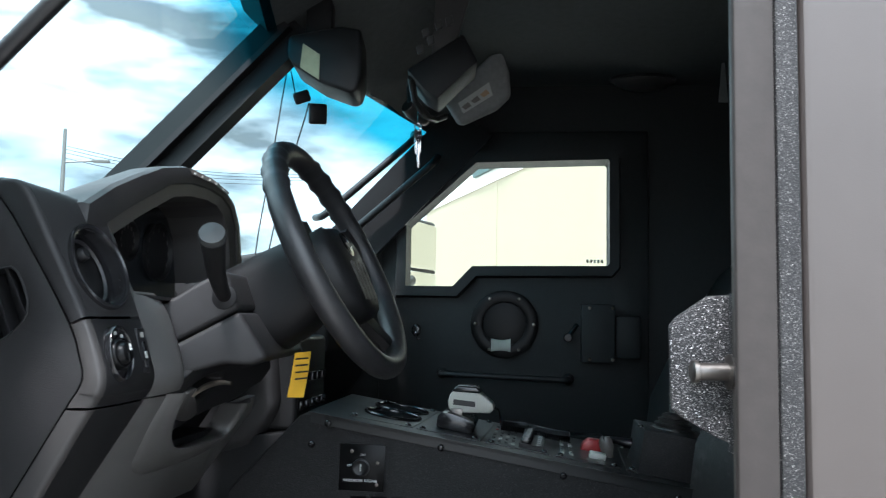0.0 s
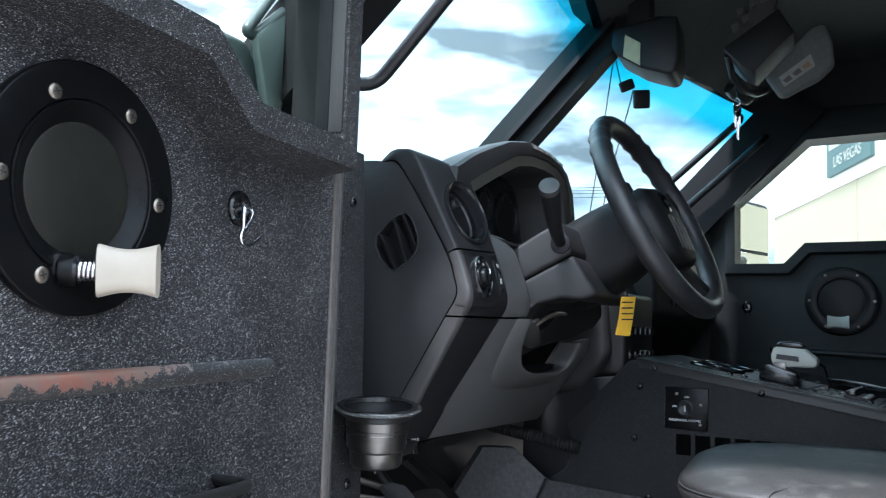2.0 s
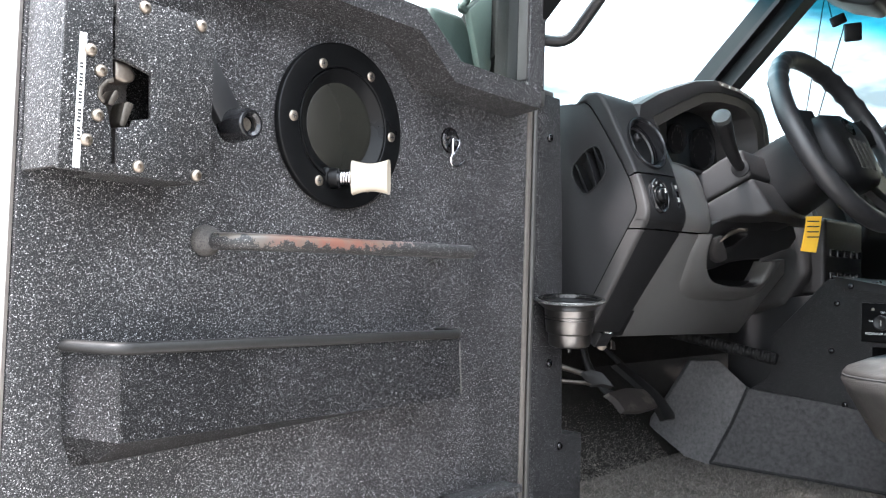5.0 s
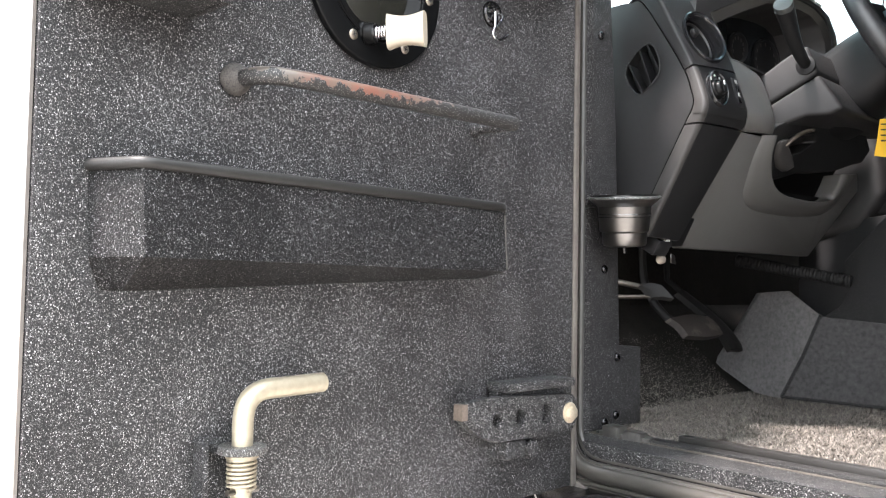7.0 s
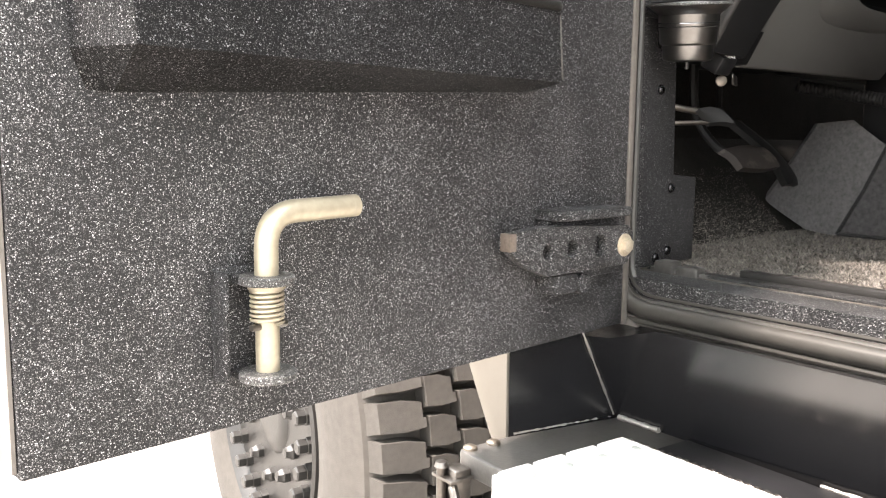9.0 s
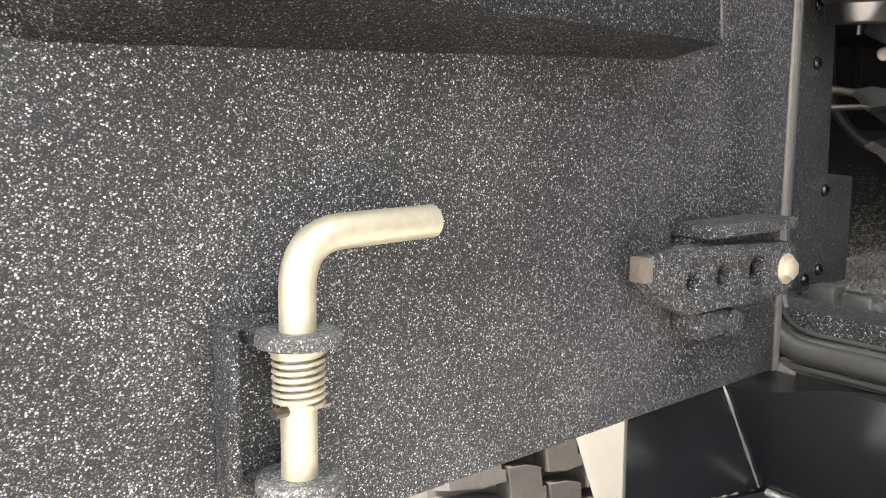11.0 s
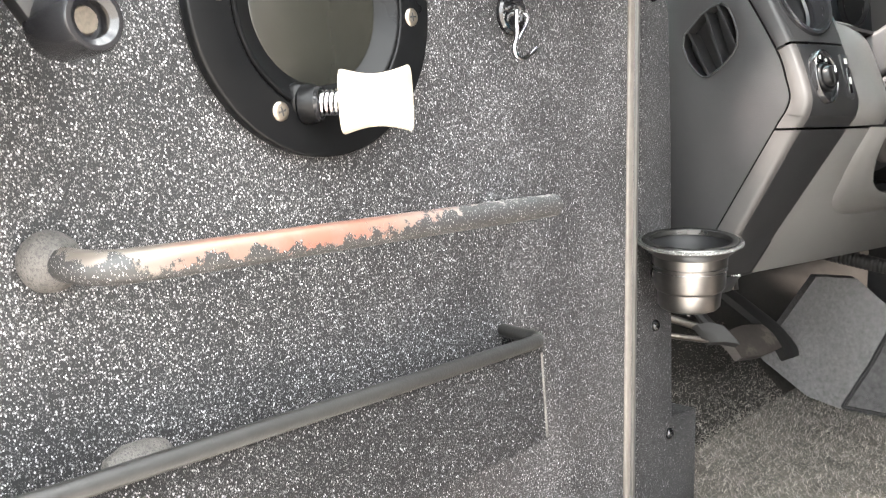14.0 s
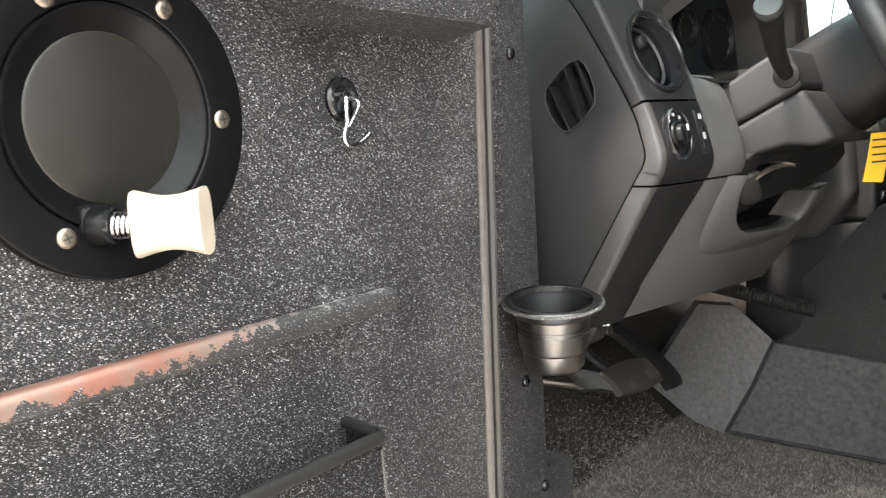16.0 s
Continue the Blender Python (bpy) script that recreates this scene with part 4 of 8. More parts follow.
# ---- the open driver's door ----
DX = -0.455
door = thing("driver_door", (DX, 0.30, 0.84), "thick armoured driver door standing open, black bed liner with glints painted as flecks", "door")
WO = [(0.601, 1.590), (0.601, 1.787), (0.397, 1.971), (0.016, 1.975), (0.011, 1.970), (0.011, 1.645), (0.016, 1.640), (0.375, 1.640), (0.445, 1.590)]
b = bmesh.new()
prism(b, [(-0.079, 0.840), (0.686, 0.848), (0.686, 1.83), (0.45, 2.05), (-0.079, 2.05)], "x", DX - 0.055, DX, [[(y + (0.066 if y > 0.6 else 0), z) for y, z in WO]], 0.003)
part("panel", b, LINER, door)
b = bmesh.new()
window_frame(b, WO, grow(WO, 0.029), grow(WO, 0.036), DX + 0.001, -0.395, -0.432, "x")
soft(b, 20, 0.0045, 3)
part("window_frame", b, LINER, door)
b = bmesh.new()
box(b, -0.4155, -0.3985, 0.5975, 0.6005, 1.598, 1.782, 0.001)
part("glass_trim", b, DASH_EDGE, door, "smooth grey strip along the glass")
# added sheets that only darken the reveal's coated faces
b = bmesh.new()
box(b, -0.5065, DX - 0.001, 0.6625, 0.6665, 1.594, 1.83, 0.001)
box(b, -0.4335, -0.4160, 0.5980, 0.6005, 1.598, 1.782, 0.001)
part("reveal_darkener", b, COLUMN, door, "dark sheet added to darken the window reveal")
b = bmesh.new()
lathe(b, [(0, 0.0055), (0.040, 0.0055), (0.0405, 0.0049), (0.0415, 0.0055), (0.085, 0.0055), (0.0855, 0.0049), (0.0865, 0.0055), (0.128, 0.0055), (0.129, 0.0045), (0.129, 0)], (-0.462, 0.6575, 1.600), (0, 0, 1), 14)
part("hinge_barrel", b, TEAL_GREY, door, "grey jointed hinge barrel by the glass")
b = bmesh.new()
prism(b, grow([(y + (0.066 if y > 0.6 else 0), z) for y, z in WO], 0.006), "x", -0.50, -0.475)
g = part("glass", b, PANE, door, "thick clear armoured pane")
g.visible_shadow = False
b = bmesh.new()
box(b, DX - 0.058, DX + 0.001, 0.6875, 0.6985, 0.846, 1.80, 0.003)
part("hinge_edge", b, PAINT_EDGE, door, "bare rubbed metal hinge edge")
b = bmesh.new()
box(b, DX - 0.052, DX - 0.004, -0.083, -0.080, 0.846, 2.04)
part("edge_strip", b, PAINT_EDGE, door)

# soft crease running down from the surround's knee
b = bmesh.new()
tube(b, [(DX - 0.002, 0.356, 1.624), (DX, 0.372, 1.613), (DX, 0.421, 1.560), (DX - 0.002, 0.432, 1.556)], 0.005, 10, taper=[0.5, 1, 1, 0.4])
part("crease", b, LINER, door)

# gun port: flat ring, sunken conical sleeve and a scuffed plate
PC = (0.291, 1.4855)
b = bmesh.new()
prism(b, circle(*PC, 0.099, 64), "x", DX + 0.0005, DX + 0.010, [circle(*PC, 0.0692, 64)], 0.0022, 3)
port = part("port_ring", b, PORT_BLACK, door, "smooth black gun-port ring")
b = bmesh.new()
lathe(b, [(0, 0.0686), (0.0092, 0.0686), (0.0100, 0.0680), (0.0100, 0.0664), (0.0090, 0.0650), (0.0022, 0.0535), (0.0012, 0.0515), (0.0004, 0.0515)], (DX + 0.0005, *PC), (1, 0, 0), 64, ring=True)
sleeve = part("port_sleeve", b, PORT_BLACK, door, "sunken black swivel sleeve")
b = bmesh.new()
lathe(b, [(0, 0.0522), (0.0014, 0.0522), (0.0020, 0.0505), (0.0018, 0.0)], (DX + 0.0005, *PC), (1, 0, 0), 64)
part("port_plate", b, surface("port_plate_paint", (0.022, 0.0215, 0.018), 0.22, 0.3, 0.10, 8, 0.03, 300), door, "scuffed grey-green port plate")
for y, z in ((0.254, 1.553), (0.332, 1.553), (0.213, 1.485), (0.371, 1.484), (0.254, 1.416), (0.332, 1.416)):
    b = bmesh.new()
    lathe(b, [(0, 0.0062), (0.0008, 0.0062), (0.0017, 0.0054), (0.0021, 0.0036), (0.0021, 0)], (DX + 0.0098, y, z), (1, 0, 0), 20)
    s = part("screw", b, SCREW, port, "countersunk cross-head screw")
    b = bmesh.new()
    turn = about((0, y, z), 20 + 700 * y, 0, 0)
    box(b, DX + 0.0119, DX + 0.0121, y - 0.0030, y + 0.0030, z - 0.00055, z + 0.00055, 0, 2, turn)
    box(b, DX + 0.0119, DX + 0.0121, y - 0.00055, y + 0.00055, z - 0.0030, z + 0.0030, 0, 2, turn)
    part("slot", b, INK, port)
ks, kd = Vector((-0.4375, 0.2785, 1.4212)), Vector((0.85, 0.52, 0.03)).normalized()
kn, ku2 = kd.cross(Vector((0, 0, 1))).normalized(), Vector((0, 0, 1))
b = bmesh.new()
lathe(b, [(-0.012, 0.0105), (-0.010, 0.0125), (-0.003, 0.0125), (0.0, 0.0112), (0.0, 0.0)], ks, kd, 20)
box(b, DX + 0.002, -0.442, 0.2625, 0.286, 1.414, 1.4345, 0.008, 3)
part("knob_stem", b, PORT_BLACK, sleeve, "black knob boss on the sleeve")
b = bmesh.new()
lathe(b, [(-0.001, 0.0112), (0.0025, 0.0112), (0.003, 0.0098), (0.001, 0.0090)], ks, kd, 20, ring=True)
part("collar", b, BLACK_GLOSS, sleeve)
b = bmesh.new()
tube(b, [ks + kd * (0.001 + 0.016 * k / 60) + 0.0076 * (math.cos(k * 0.52) * kn + math.sin(k * 0.52) * ku2) for k in range(61)], 0.0013, 6)
lathe(b, [(0, 0.0045), (0.020, 0.0045), (0.020, 0)], ks, kd, 10)
part("spring", b, CHROME, sleeve)
b = bmesh.new()
wing_knob(b, ks + kd * 0.0165, kd, (0.0, -0.05, 1), 0.043, 0.0205, 0.0115)
part("port_knob", b, NYLON, sleeve, "white nylon waisted thumb knob")

# latch box: cover plate with a cut-out, side plate with a worn fork, claw and pawl
b = bmesh.new()
prism(b, [(-0.0285, 1.386), (0.063, 1.386), (0.063, 1.541), (-0.0345, 1.541), (-0.0335, 1.4850), (-0.0258, 1.4843), (-0.0008, 1.4777), (0.0008, 1.4388), (-0.0160, 1.4349), (-0.0167, 1.4289), (-0.0300, 1.4265)], "x", -0.386, -0.380, (), 0.0015)
lb = part("latch_cover", b, LINER_DARK, door, "flecked black latch cover plate with a cut-out")
b = bmesh.new()
box(b, DX + 0.001, -0.386, 0.055, 0.0625, 1.388, 1.539, 0.002)
box(b, DX + 0.001, -0.386, -0.033, 0.055, 1.531, 1.539, 0.002)
box(b, DX + 0.001, -0.386, -0.033, 0.055, 1.388, 1.396, 0.002)
box(b, DX + 0.0005, DX + 0.006, -0.033, 0.055, 1.396, 1.531)
part("latch_housing", b, LINER_DARK, door)
b = bmesh.new()
prism(b, [(-0.078, 1.386), (-0.0322, 1.386), (-0.0335, 1.425), (-0.0380, 1.4430), (-0.0418, 1.4450), (-0.0468, 1.4496), (-0.0464, 1.4585), (-0.0401, 1.4662), (-0.0335, 1.4690), (-0.0350, 1.484), (-0.0370, 1.541), (-0.078, 1.541)], "x", -0.390, -0.384, (), 0.0015)
box(b, DX + 0.001, -0.390, -0.0775, -0.070, 1.388, 1.539, 0.002)
box(b, -0.41, -0.391, -0.046, -0.028, 1.487, 1.538, 0.001)
box(b, -0.41, -0.391, -0.046, -0.028, 1.389, 1.420, 0.001)
part("latch_side_plate", b, LINER_DARK, door)
for y, z, x in ((-0.010, 1.535, -0.380), (0.047, 1.533, -0.380), (-0.010, 1.395, -0.380), (0.048, 1.394, -0.380), (-0.0553, 1.4877, -0.384), (-0.0456, 1.4722, -0.384), (-0.0467, 1.4342, -0.384), (-0.0555, 1.4122, -0.384)):
    b = bmesh.new()
    button_screw(b, (x, y, z), (1, 0, 0), 0.0055, 0.0042, 16)
    part("screw", b, SCREW, lb, "bare steel button-head screw")
b = bmesh.new()
prism(b, [(-0.0331, 1.4692), (-0.0401, 1.4664), (-0.0466, 1.4586), (-0.0470, 1.4494), (-0.0421, 1.4449), (-0.0398, 1.4471), (-0.0428, 1.4513), (-0.0424, 1.4578), (-0.0379, 1.4630), (-0.0329, 1.4644)], "x", -0.4000, -0.3835, (), 0.0012)
part("latch_fork", b, JAW, door, "rubbed edge of the latch fork")
b = bmesh.new()
prism(b, [(-0.0305, 1.4858), (-0.0200, 1.4872), (-0.0150, 1.4835), (-0.0102, 1.4774), (-0.0110, 1.4712), (-0.0165, 1.4682), (-0.0215, 1.4672), (-0.0305, 1.4700)], "x", -0.412, -0.3885, (), 0.0035, 3)
part("latch_claw", b, WORN_STEEL, door, "worn steel latch claw")
b = bmesh.new()
prism(b, [(-0.0334, 1.4473), (-0.0300, 1.4560), (-0.0270, 1.4612), (-0.0237, 1.4610), (-0.0230, 1.4551), (-0.0282, 1.4463)], "x", -0.412, -0.393, (), 0.0015)
part("latch_tooth", b, JAW, door)
b = bmesh.new()
prism(b, [(-0.0230, 1.4318), (-0.0195, 1.4505), (-0.0168, 1.4524), (-0.0100, 1.4508), (-0.0175, 1.4296), (-0.0217, 1.4290)], "x", -0.412, -0.390, (), 0.0012)
part("latch_pawl", b, JAW, door, "dark steel pawl")
b = bmesh.new()
box(b, -0.4475, -0.42, -0.032, -0.001, 1.40, 1.53, 0.002)
part("latch_body", b, DUSTY, door)
b = bmesh.new()
box(b, -0.3838, -0.3832, -0.0655, -0.0595, 1.388, 1.501, 0, 2, about((-0.3835, -0.0625, 1.444), -0.6, 0, 0))
lab = part("label_strip", b, WHITE, door, "narrow white warning strip")
b = bmesh.new()
for k in range(22):
    if k % 5 == 4:
        continue
    box(b, -0.3831, -0.3829, -0.0640, -0.0610, 1.411 + k * 0.0030, 1.4129 + k * 0.0030)
part("small_print", b, INK, lab)

# crank lever
b = bmesh.new()
prism(b, [(0.0640, 1.512), (0.076, 1.520), (0.096, 1.493), (0.117, 1.462), (0.114, 1.445), (0.096, 1.441), (0.080, 1.464), (0.0640, 1.492)], "x", -0.416, -0.402, (), 0.003)
crank = part("crank_lever", b, BLACK_SATIN, door, "black crank lever of the latch")
b = bmesh.new()
lathe(b, [(0.010, 0.0165), (0.014, 0.0172), (0.030, 0.0160), (0.040, 0.0152), (0.0425, 0.0138), (0.0425, 0.0115), (0.040, 0.0085), (0.033, 0.0078), (0.033, 0.0)], (-0.422, 0.104, 1.452), (1, 0.1, 0), 24)
part("crank_knob", b, BLACK_GLOSS, crank)
b = bmesh.new()
lathe(b, [(0, 0.007), (0.002, 0.006), (0.002, 0)], (-0.389, 0.107, 1.452), (1, 0.1, 0), 12)
part("knob_screw", b, SCREW, crank)

# wire hook on a round plate
b = bmesh.new()
lathe(b, [(0, 0.0178), (0.003, 0.0176), (0.005, 0.0155), (0.0042, 0.0120), (0.0022, 0.0095), (0.0022, 0)], (DX + 0.0005, 0.4965, 1.4996), (1, 0, 0), 32)
hook_plate = part("hook_plate", b, BLACK_GLOSS, door, "round black hook plate")
b = bmesh.new()
tube(b, spline([(-0.453, 0.493, 1.5030), (-0.446, 0.4915, 1.5035), (-0.4425, 0.4900, 1.4985), (-0.4420, 0.4895, 1.4900), (-0.4415, 0.4890, 1.4800), (-0.4410, 0.4850, 1.4715), (-0.4405, 0.4860, 1.4645), (-0.4400, 0.4935, 1.4618), (-0.4395, 0.5020, 1.4650), (-0.4385, 0.5110, 1.4715)], 34), 0.0021, 10)
tube(b, spline([(-0.453, 0.5015, 1.5000), (-0.446, 0.5035, 1.5000), (-0.4425, 0.5042, 1.4952), (-0.4420, 0.5005, 1.4885), (-0.4415, 0.4955, 1.4830), (-0.4412, 0.4905, 1.4770)], 18), 0.0020, 10)
part("hook", b, CHROME, hook_plate, "bent bright wire hook")

# grab bar
b = bmesh.new()
tube(b, rounded([(DX + 0.002, 0.108, 1.338), (-0.406, 0.113, 1.337), (-0.400, 0.150, 1.338), (-0.403, 0.486, 1.344)], 0.024, 7), 0.0090, 14)
part("grab_bar", b, COPPER, door, "grab bar rubbed to coppery bare metal")
b = bmesh.new()
lathe(b, [(0, 0.0150), (0.004, 0.0165), (0.010, 0.0155), (0.016, 0.0125), (0.020, 0.0088), (0.020, 0)], (DX + 0.0005, 0.108, 1.338), (1, 0.1, 0), 28)
part("weld_ring", b, DUSTY, door, "dusty pale weld ring at the bar's foot")
b = bmesh.new()
tube(b, rounded([(DX + 0.001, 0.466, 1.342), (-0.418, 0.482, 1.343), (-0.404, 0.484, 1.344)], 0.01, 4), 0.0082, 12)
lathe(b, [(0, 0.0125), (0.003, 0.0115), (0.008, 0.0085)], (DX + 0.0005, 0.466, 1.342), (1, 0.2, 0), 18)
part("bar_foot", b, LINER, door)

# map pocket: open tray with a rubber rail
b = bmesh.new()
zt, zb = 1.232, 1.155
ring_t = [(DX + 0.001, -0.033, zt), (-0.395, -0.010, zt), (-0.405, 0.472, zt), (DX + 0.001, 0.482, zt)]
ring_b = [(DX + 0.001, -0.031, zb), (-0.388, -0.010, zb), (-0.398, 0.470, zb), (DX + 0.001, 0.480, zb)]
ring_c = [(DX + 0.001, -0.020, 1.126), (DX + 0.002, 0.0, 1.125), (DX + 0.002, 0.470, 1.146), (DX + 0.001, 0.478, 1.146)]
rings = [[b.verts.new(p) for p in r] for r in (ring_t, ring_b, ring_c)]
for r, s in zip(rings, rings[1:]):
    for k in range(3):
        b.faces.new((r[k], r[k + 1], s[k + 1], s[k]))
bmesh.ops.solidify(b, geom=list(b.faces), thickness=0.003)
soft(b, 40, 0.0022, 2)
pocket = part("pocket", b, LINER, door, "flecked black map pocket", 12)
b = bmesh.new()
tube(b, [(-0.4042, 0.4705, 1.226), (-0.3975, 0.4690, zb + 0.003)], 0.0012, 6)
part("rubbed_edge", b, DUSTY, pocket, "pocket end edge rubbed pale")
b = bmesh.new()
lathe(b, [(-0.022, 0.0), (-0.018, 0.008), (-0.006, 0.0125), (0.008, 0.0115), (0.018, 0.0080), (0.023, 0.0)], (DX + 0.003, 0.150, 1.218), (0, 1, 0.1), 14)
part("sealant_lump", b, DUSTY, door, "pale flecked lump of sealant")
b = bmesh.new()
tube(b, rounded([(DX + 0.002, -0.033, zt + 0.004), (-0.394, -0.011, zt + 0.004), (-0.405, 0.473, zt + 0.004), (DX + 0.002, 0.482, zt + 0.004)], 0.012, 5), 0.0058, 10)
part("pocket_rail", b, RAIL, door, "rounded black rubber rail on the pocket")

# spring bolt with its bent handle, in a bracket with a side lip and round lugs
b = bmesh.new()
box(b, DX + 0.0005, DX + 0.006, 0.078, 0.142, 0.886, 0.984, 0.002)
box(b, DX + 0.001, -0.434, 0.076, 0.083, 0.888, 0.982, 0.002)
for z in (0.893, 0.975):
    box(b, DX + 0.004, -0.424, 0.090, 0.134, z - 0.004, z + 0.003, 0.001)
bracket = part("bolt_bracket", b, LINER, door)
for z, r in ((0.893, 0.0245), (0.975, 0.0235)):
    b = bmesh.new()
    lathe(b, [(0, r - 0.001), (0.0012, r), (0.0062, r), (0.0075, r - 0.0012), (0.0075, 0.0)], (-0.424, 0.112, z - 0.004), (0, 0, 1), 32)
    part("lug", b, RIM_STEEL, bracket, "round lug with rubbed edges")
b = bmesh.new()
tube(b, rounded([(-0.424, 0.112, 0.890), (-0.424, 0.112, 1.030), (-0.429, 0.210, 1.032)], 0.030, 8), 0.0102, 18)
part("bolt_pin", b, ZINC, door, "zinc-plated spring bolt bent to a handle")
b = bmesh.new()
tube(b, [(-0.424 + 0.0135 * math.cos(k * 0.5), 0.112 + 0.0135 * math.sin(k * 0.5), 0.938 + 0.032 * k / 100) for k in range(101)], 0.0015, 6)
part("spring", b, ZINC, door)
b = bmesh.new()
tube(b, [(-0.420, 0.094, 0.936), (-0.426, 0.132, 0.934)], 0.0030, 8)
part("cross_pin", b, STEEL, door)
b = bmesh.new()
lathe(b, [(0, 0.016), (0.003, 0.016)], (-0.424, 0.112, 0.970), (0, 0, -1), 20)
part("washer", b, ZINC, door)

# door stop arm
b = bmesh.new()
arm = [(0.416, 0.972), (0.416, 0.991), (0.470, 0.996), (0.640, 0.988), (0.652, 0.978), (0.654, 0.955), (0.640, 0.938), (0.480, 0.938), (0.442, 0.952)]
prism(b, arm, "x", -0.434, -0.420, [circle(0.481, 0.966, 0.0088, 18), circle(0.527, 0.966, 0.0108, 18), circle(0.582, 0.966, 0.0138, 20)], 0.0015)
part("stop_arm", b, LINER_DARK, door, "flecked black door stop arm with holes")
b = bmesh.new()
box(b, -0.4345, -0.4195, 0.4145, 0.4255, 0.9715, 0.9915, 0.001)
part("arm_tip", b, RUST, door, "rusty worn tip")
b = bmesh.new()
box(b, DX + 0.0005, -0.414, 0.496, 0.640, 1.000, 1.012, 0.003)
box(b, DX + 0.0005, -0.436, 0.500, 0.640, 0.925, 1.000, 0.003)
box(b, DX + 0.0005, -0.424, 0.502, 0.545, 0.912, 0.936, 0.004)
lathe(b, [(0, 0.013), (0.018, 0.013), (0.020, 0.011)], (-0.445, 0.560, 0.920), (1, 0, 0), 18)
part("arm_bracket", b, LINER, door)
b = bmesh.new()
lathe(b, [(0.0021, 0.0098), (0.008, 0.0098), (0.009, 0.008), (0.009, 0)], (-0.4198, 0.632, 0.963), (1, 0, 0), 6)
lathe(b, [(-0.001, 0.0145), (0.002, 0.0145)], (-0.4198, 0.632, 0.963), (1, 0, 0), 20)
part("bolt", b, surface("bolt_zinc", (0.50, 0.43, 0.33), 0.40, 0.6, 0.2, 120), door, "bright hex bolt")

# outer mirror by the driver's pillar, seen through the pane
mirror = thing("driver_mirror", (-0.60, 0.72, 1.70), "teal-grey outer door mirror on a bent tube arm beside the pillar", "mirror")
b = bmesh.new()
prism(b, [(0.684, 1.757), (0.792, 1.850), (0.744, 1.655), (0.722, 1.652)], "x", -0.592, -0.578, (), 0.004)
part("sail", b, surface("sail_paint", (0.12, 0.155, 0.15), 0.4, 0, 0.08, 12), mirror, "pale teal-grey sail panel")
b = bmesh.new()
prism(b, [(0.610, 1.750), (0.690, 1.752), (0.725, 1.72), (0.738, 1.63), (0.64, 1.63), (0.60, 1.70)], "x", -0.64, -0.594, (), 0.012, 3)
part("foot", b, TEAL_GREY, mirror)
b = bmesh.new()
tube(b, rounded([(-0.592, 0.80, 1.915), (-0.588, 0.672, 1.758), (-0.588, 0.690, 1.758), (-0.582, 0.815, 1.868)], 0.016, 6), 0.0078, 12)
part("arm", b, TEAL_GREY, mirror, "bent tube arm")
b = bmesh.new()
prism(b, [(0.36, 1.70), (0.588, 1.742), (0.588, 2.06), (0.36, 2.06)], "x", -0.70, -0.63, (), 0.012, 3)
part("housing", b, TEAL_GREY, mirror, "flat teal-grey mirror housing")
b = bmesh.new()
lathe(b, [(0, 0.0115), (0.055, 0.0115), (0.0555, 0.0108), (0.0565, 0.0115), (0.12, 0.0115), (0.1205, 0.0108), (0.1215, 0.0115), (0.165, 0.0115)], (-0.58, 0.836, 1.645), (0, 0, 1), 16)
part("hinge", b, TEAL_GREY, mirror)

# ---- striker on the rear jamb ----
SWING = Matrix.Translation((0, 0, 1.5)) @ Matrix.Scale(0.896, 4) @ Matrix.Translation((0, 0, -1.5))
striker = thing("door_striker", (0.233, 0.68, 1.46), "flecked black striker bracket with a bright steel pin on the jamb", "striker")
b = bmesh.new()
prism(b, [(0.264, 1.395), (0.245, 1.402), (0.213, 1.420), (0.203, 1.428), (0.202, 1.500), (0.208, 1.508), (0.236, 1.527), (0.264, 1.529)], "y", 0.752, 0.760, (), 0.002)
part("plate", b, LINER_DARK, striker)
b = bmesh.new()
prism(b, [(0.735, 1.39), (0.760, 1.39), (0.760, 1.53), (0.735, 1.53)], "x", 0.254, 0.264, (), 0.002)
part("flange", b, LINER_DARK, striker)
b = bmesh.new()
lathe(b, [(0, 0.0155), (0.004, 0.0155), (0.005, 0.0078), (0.030, 0.0078), (0.031, 0.0098), (0.035, 0.0098), (0.036, 0.008), (0.036, 0)], (0.2538, 0.742, 1.461), (-1, 0, 0), 20)
part("pin", b, STEEL, striker, "bright worn steel striker pin")

SWING = None
# ---- cup holder on the post ----
SWING = Matrix.Translation((-0.446, 0.807, 1.277)) @ Matrix.Rotation(radians(7.5), 4, Vector((0.88, 0.48, 0))) @ Matrix.Translation((0.446, -0.807, -1.274))
cup = thing("cup_holder", (-0.446, 0.807, 1.20), "brushed stainless drop-in cup holder fixed to the door post", "cup holder")
b = bmesh.new()
lathe(b, [(0.0, 0.028), (0.001, 0.032), (0.004, 0.0345), (0.022, 0.0355), (0.0235, 0.0378), (0.026, 0.0388), (0.063, 0.0416), (0.070, 0.0500), (0.073, 0.053), (0.076, 0.0555), (0.079, 0.0545), (0.0785, 0.0515), (0.071, 0.0475), (0.062, 0.0396), (0.030, 0.0372), (0.010, 0.025), (0.006, 0.0)], (-0.446, 0.807, 1.201), (0, 0, 1), 40)
part("cup", b, CUP_STEEL, cup)
# near-black sheet laid over the steel to darken the cup's inside
b = bmesh.new()
lathe(b, [(0.0065, 0.0), (0.0105, 0.0245), (0.0305, 0.0366), (0.062, 0.0390), (0.0712, 0.0468), (0.0792, 0.0512), (0.0796, 0.0500), (0.072, 0.0455), (0.063, 0.0380), (0.031, 0.0358), (0.012, 0.0240), (0.008, 0.0)], (-0.446, 0.807, 1.201), (0, 0, 1), 40)
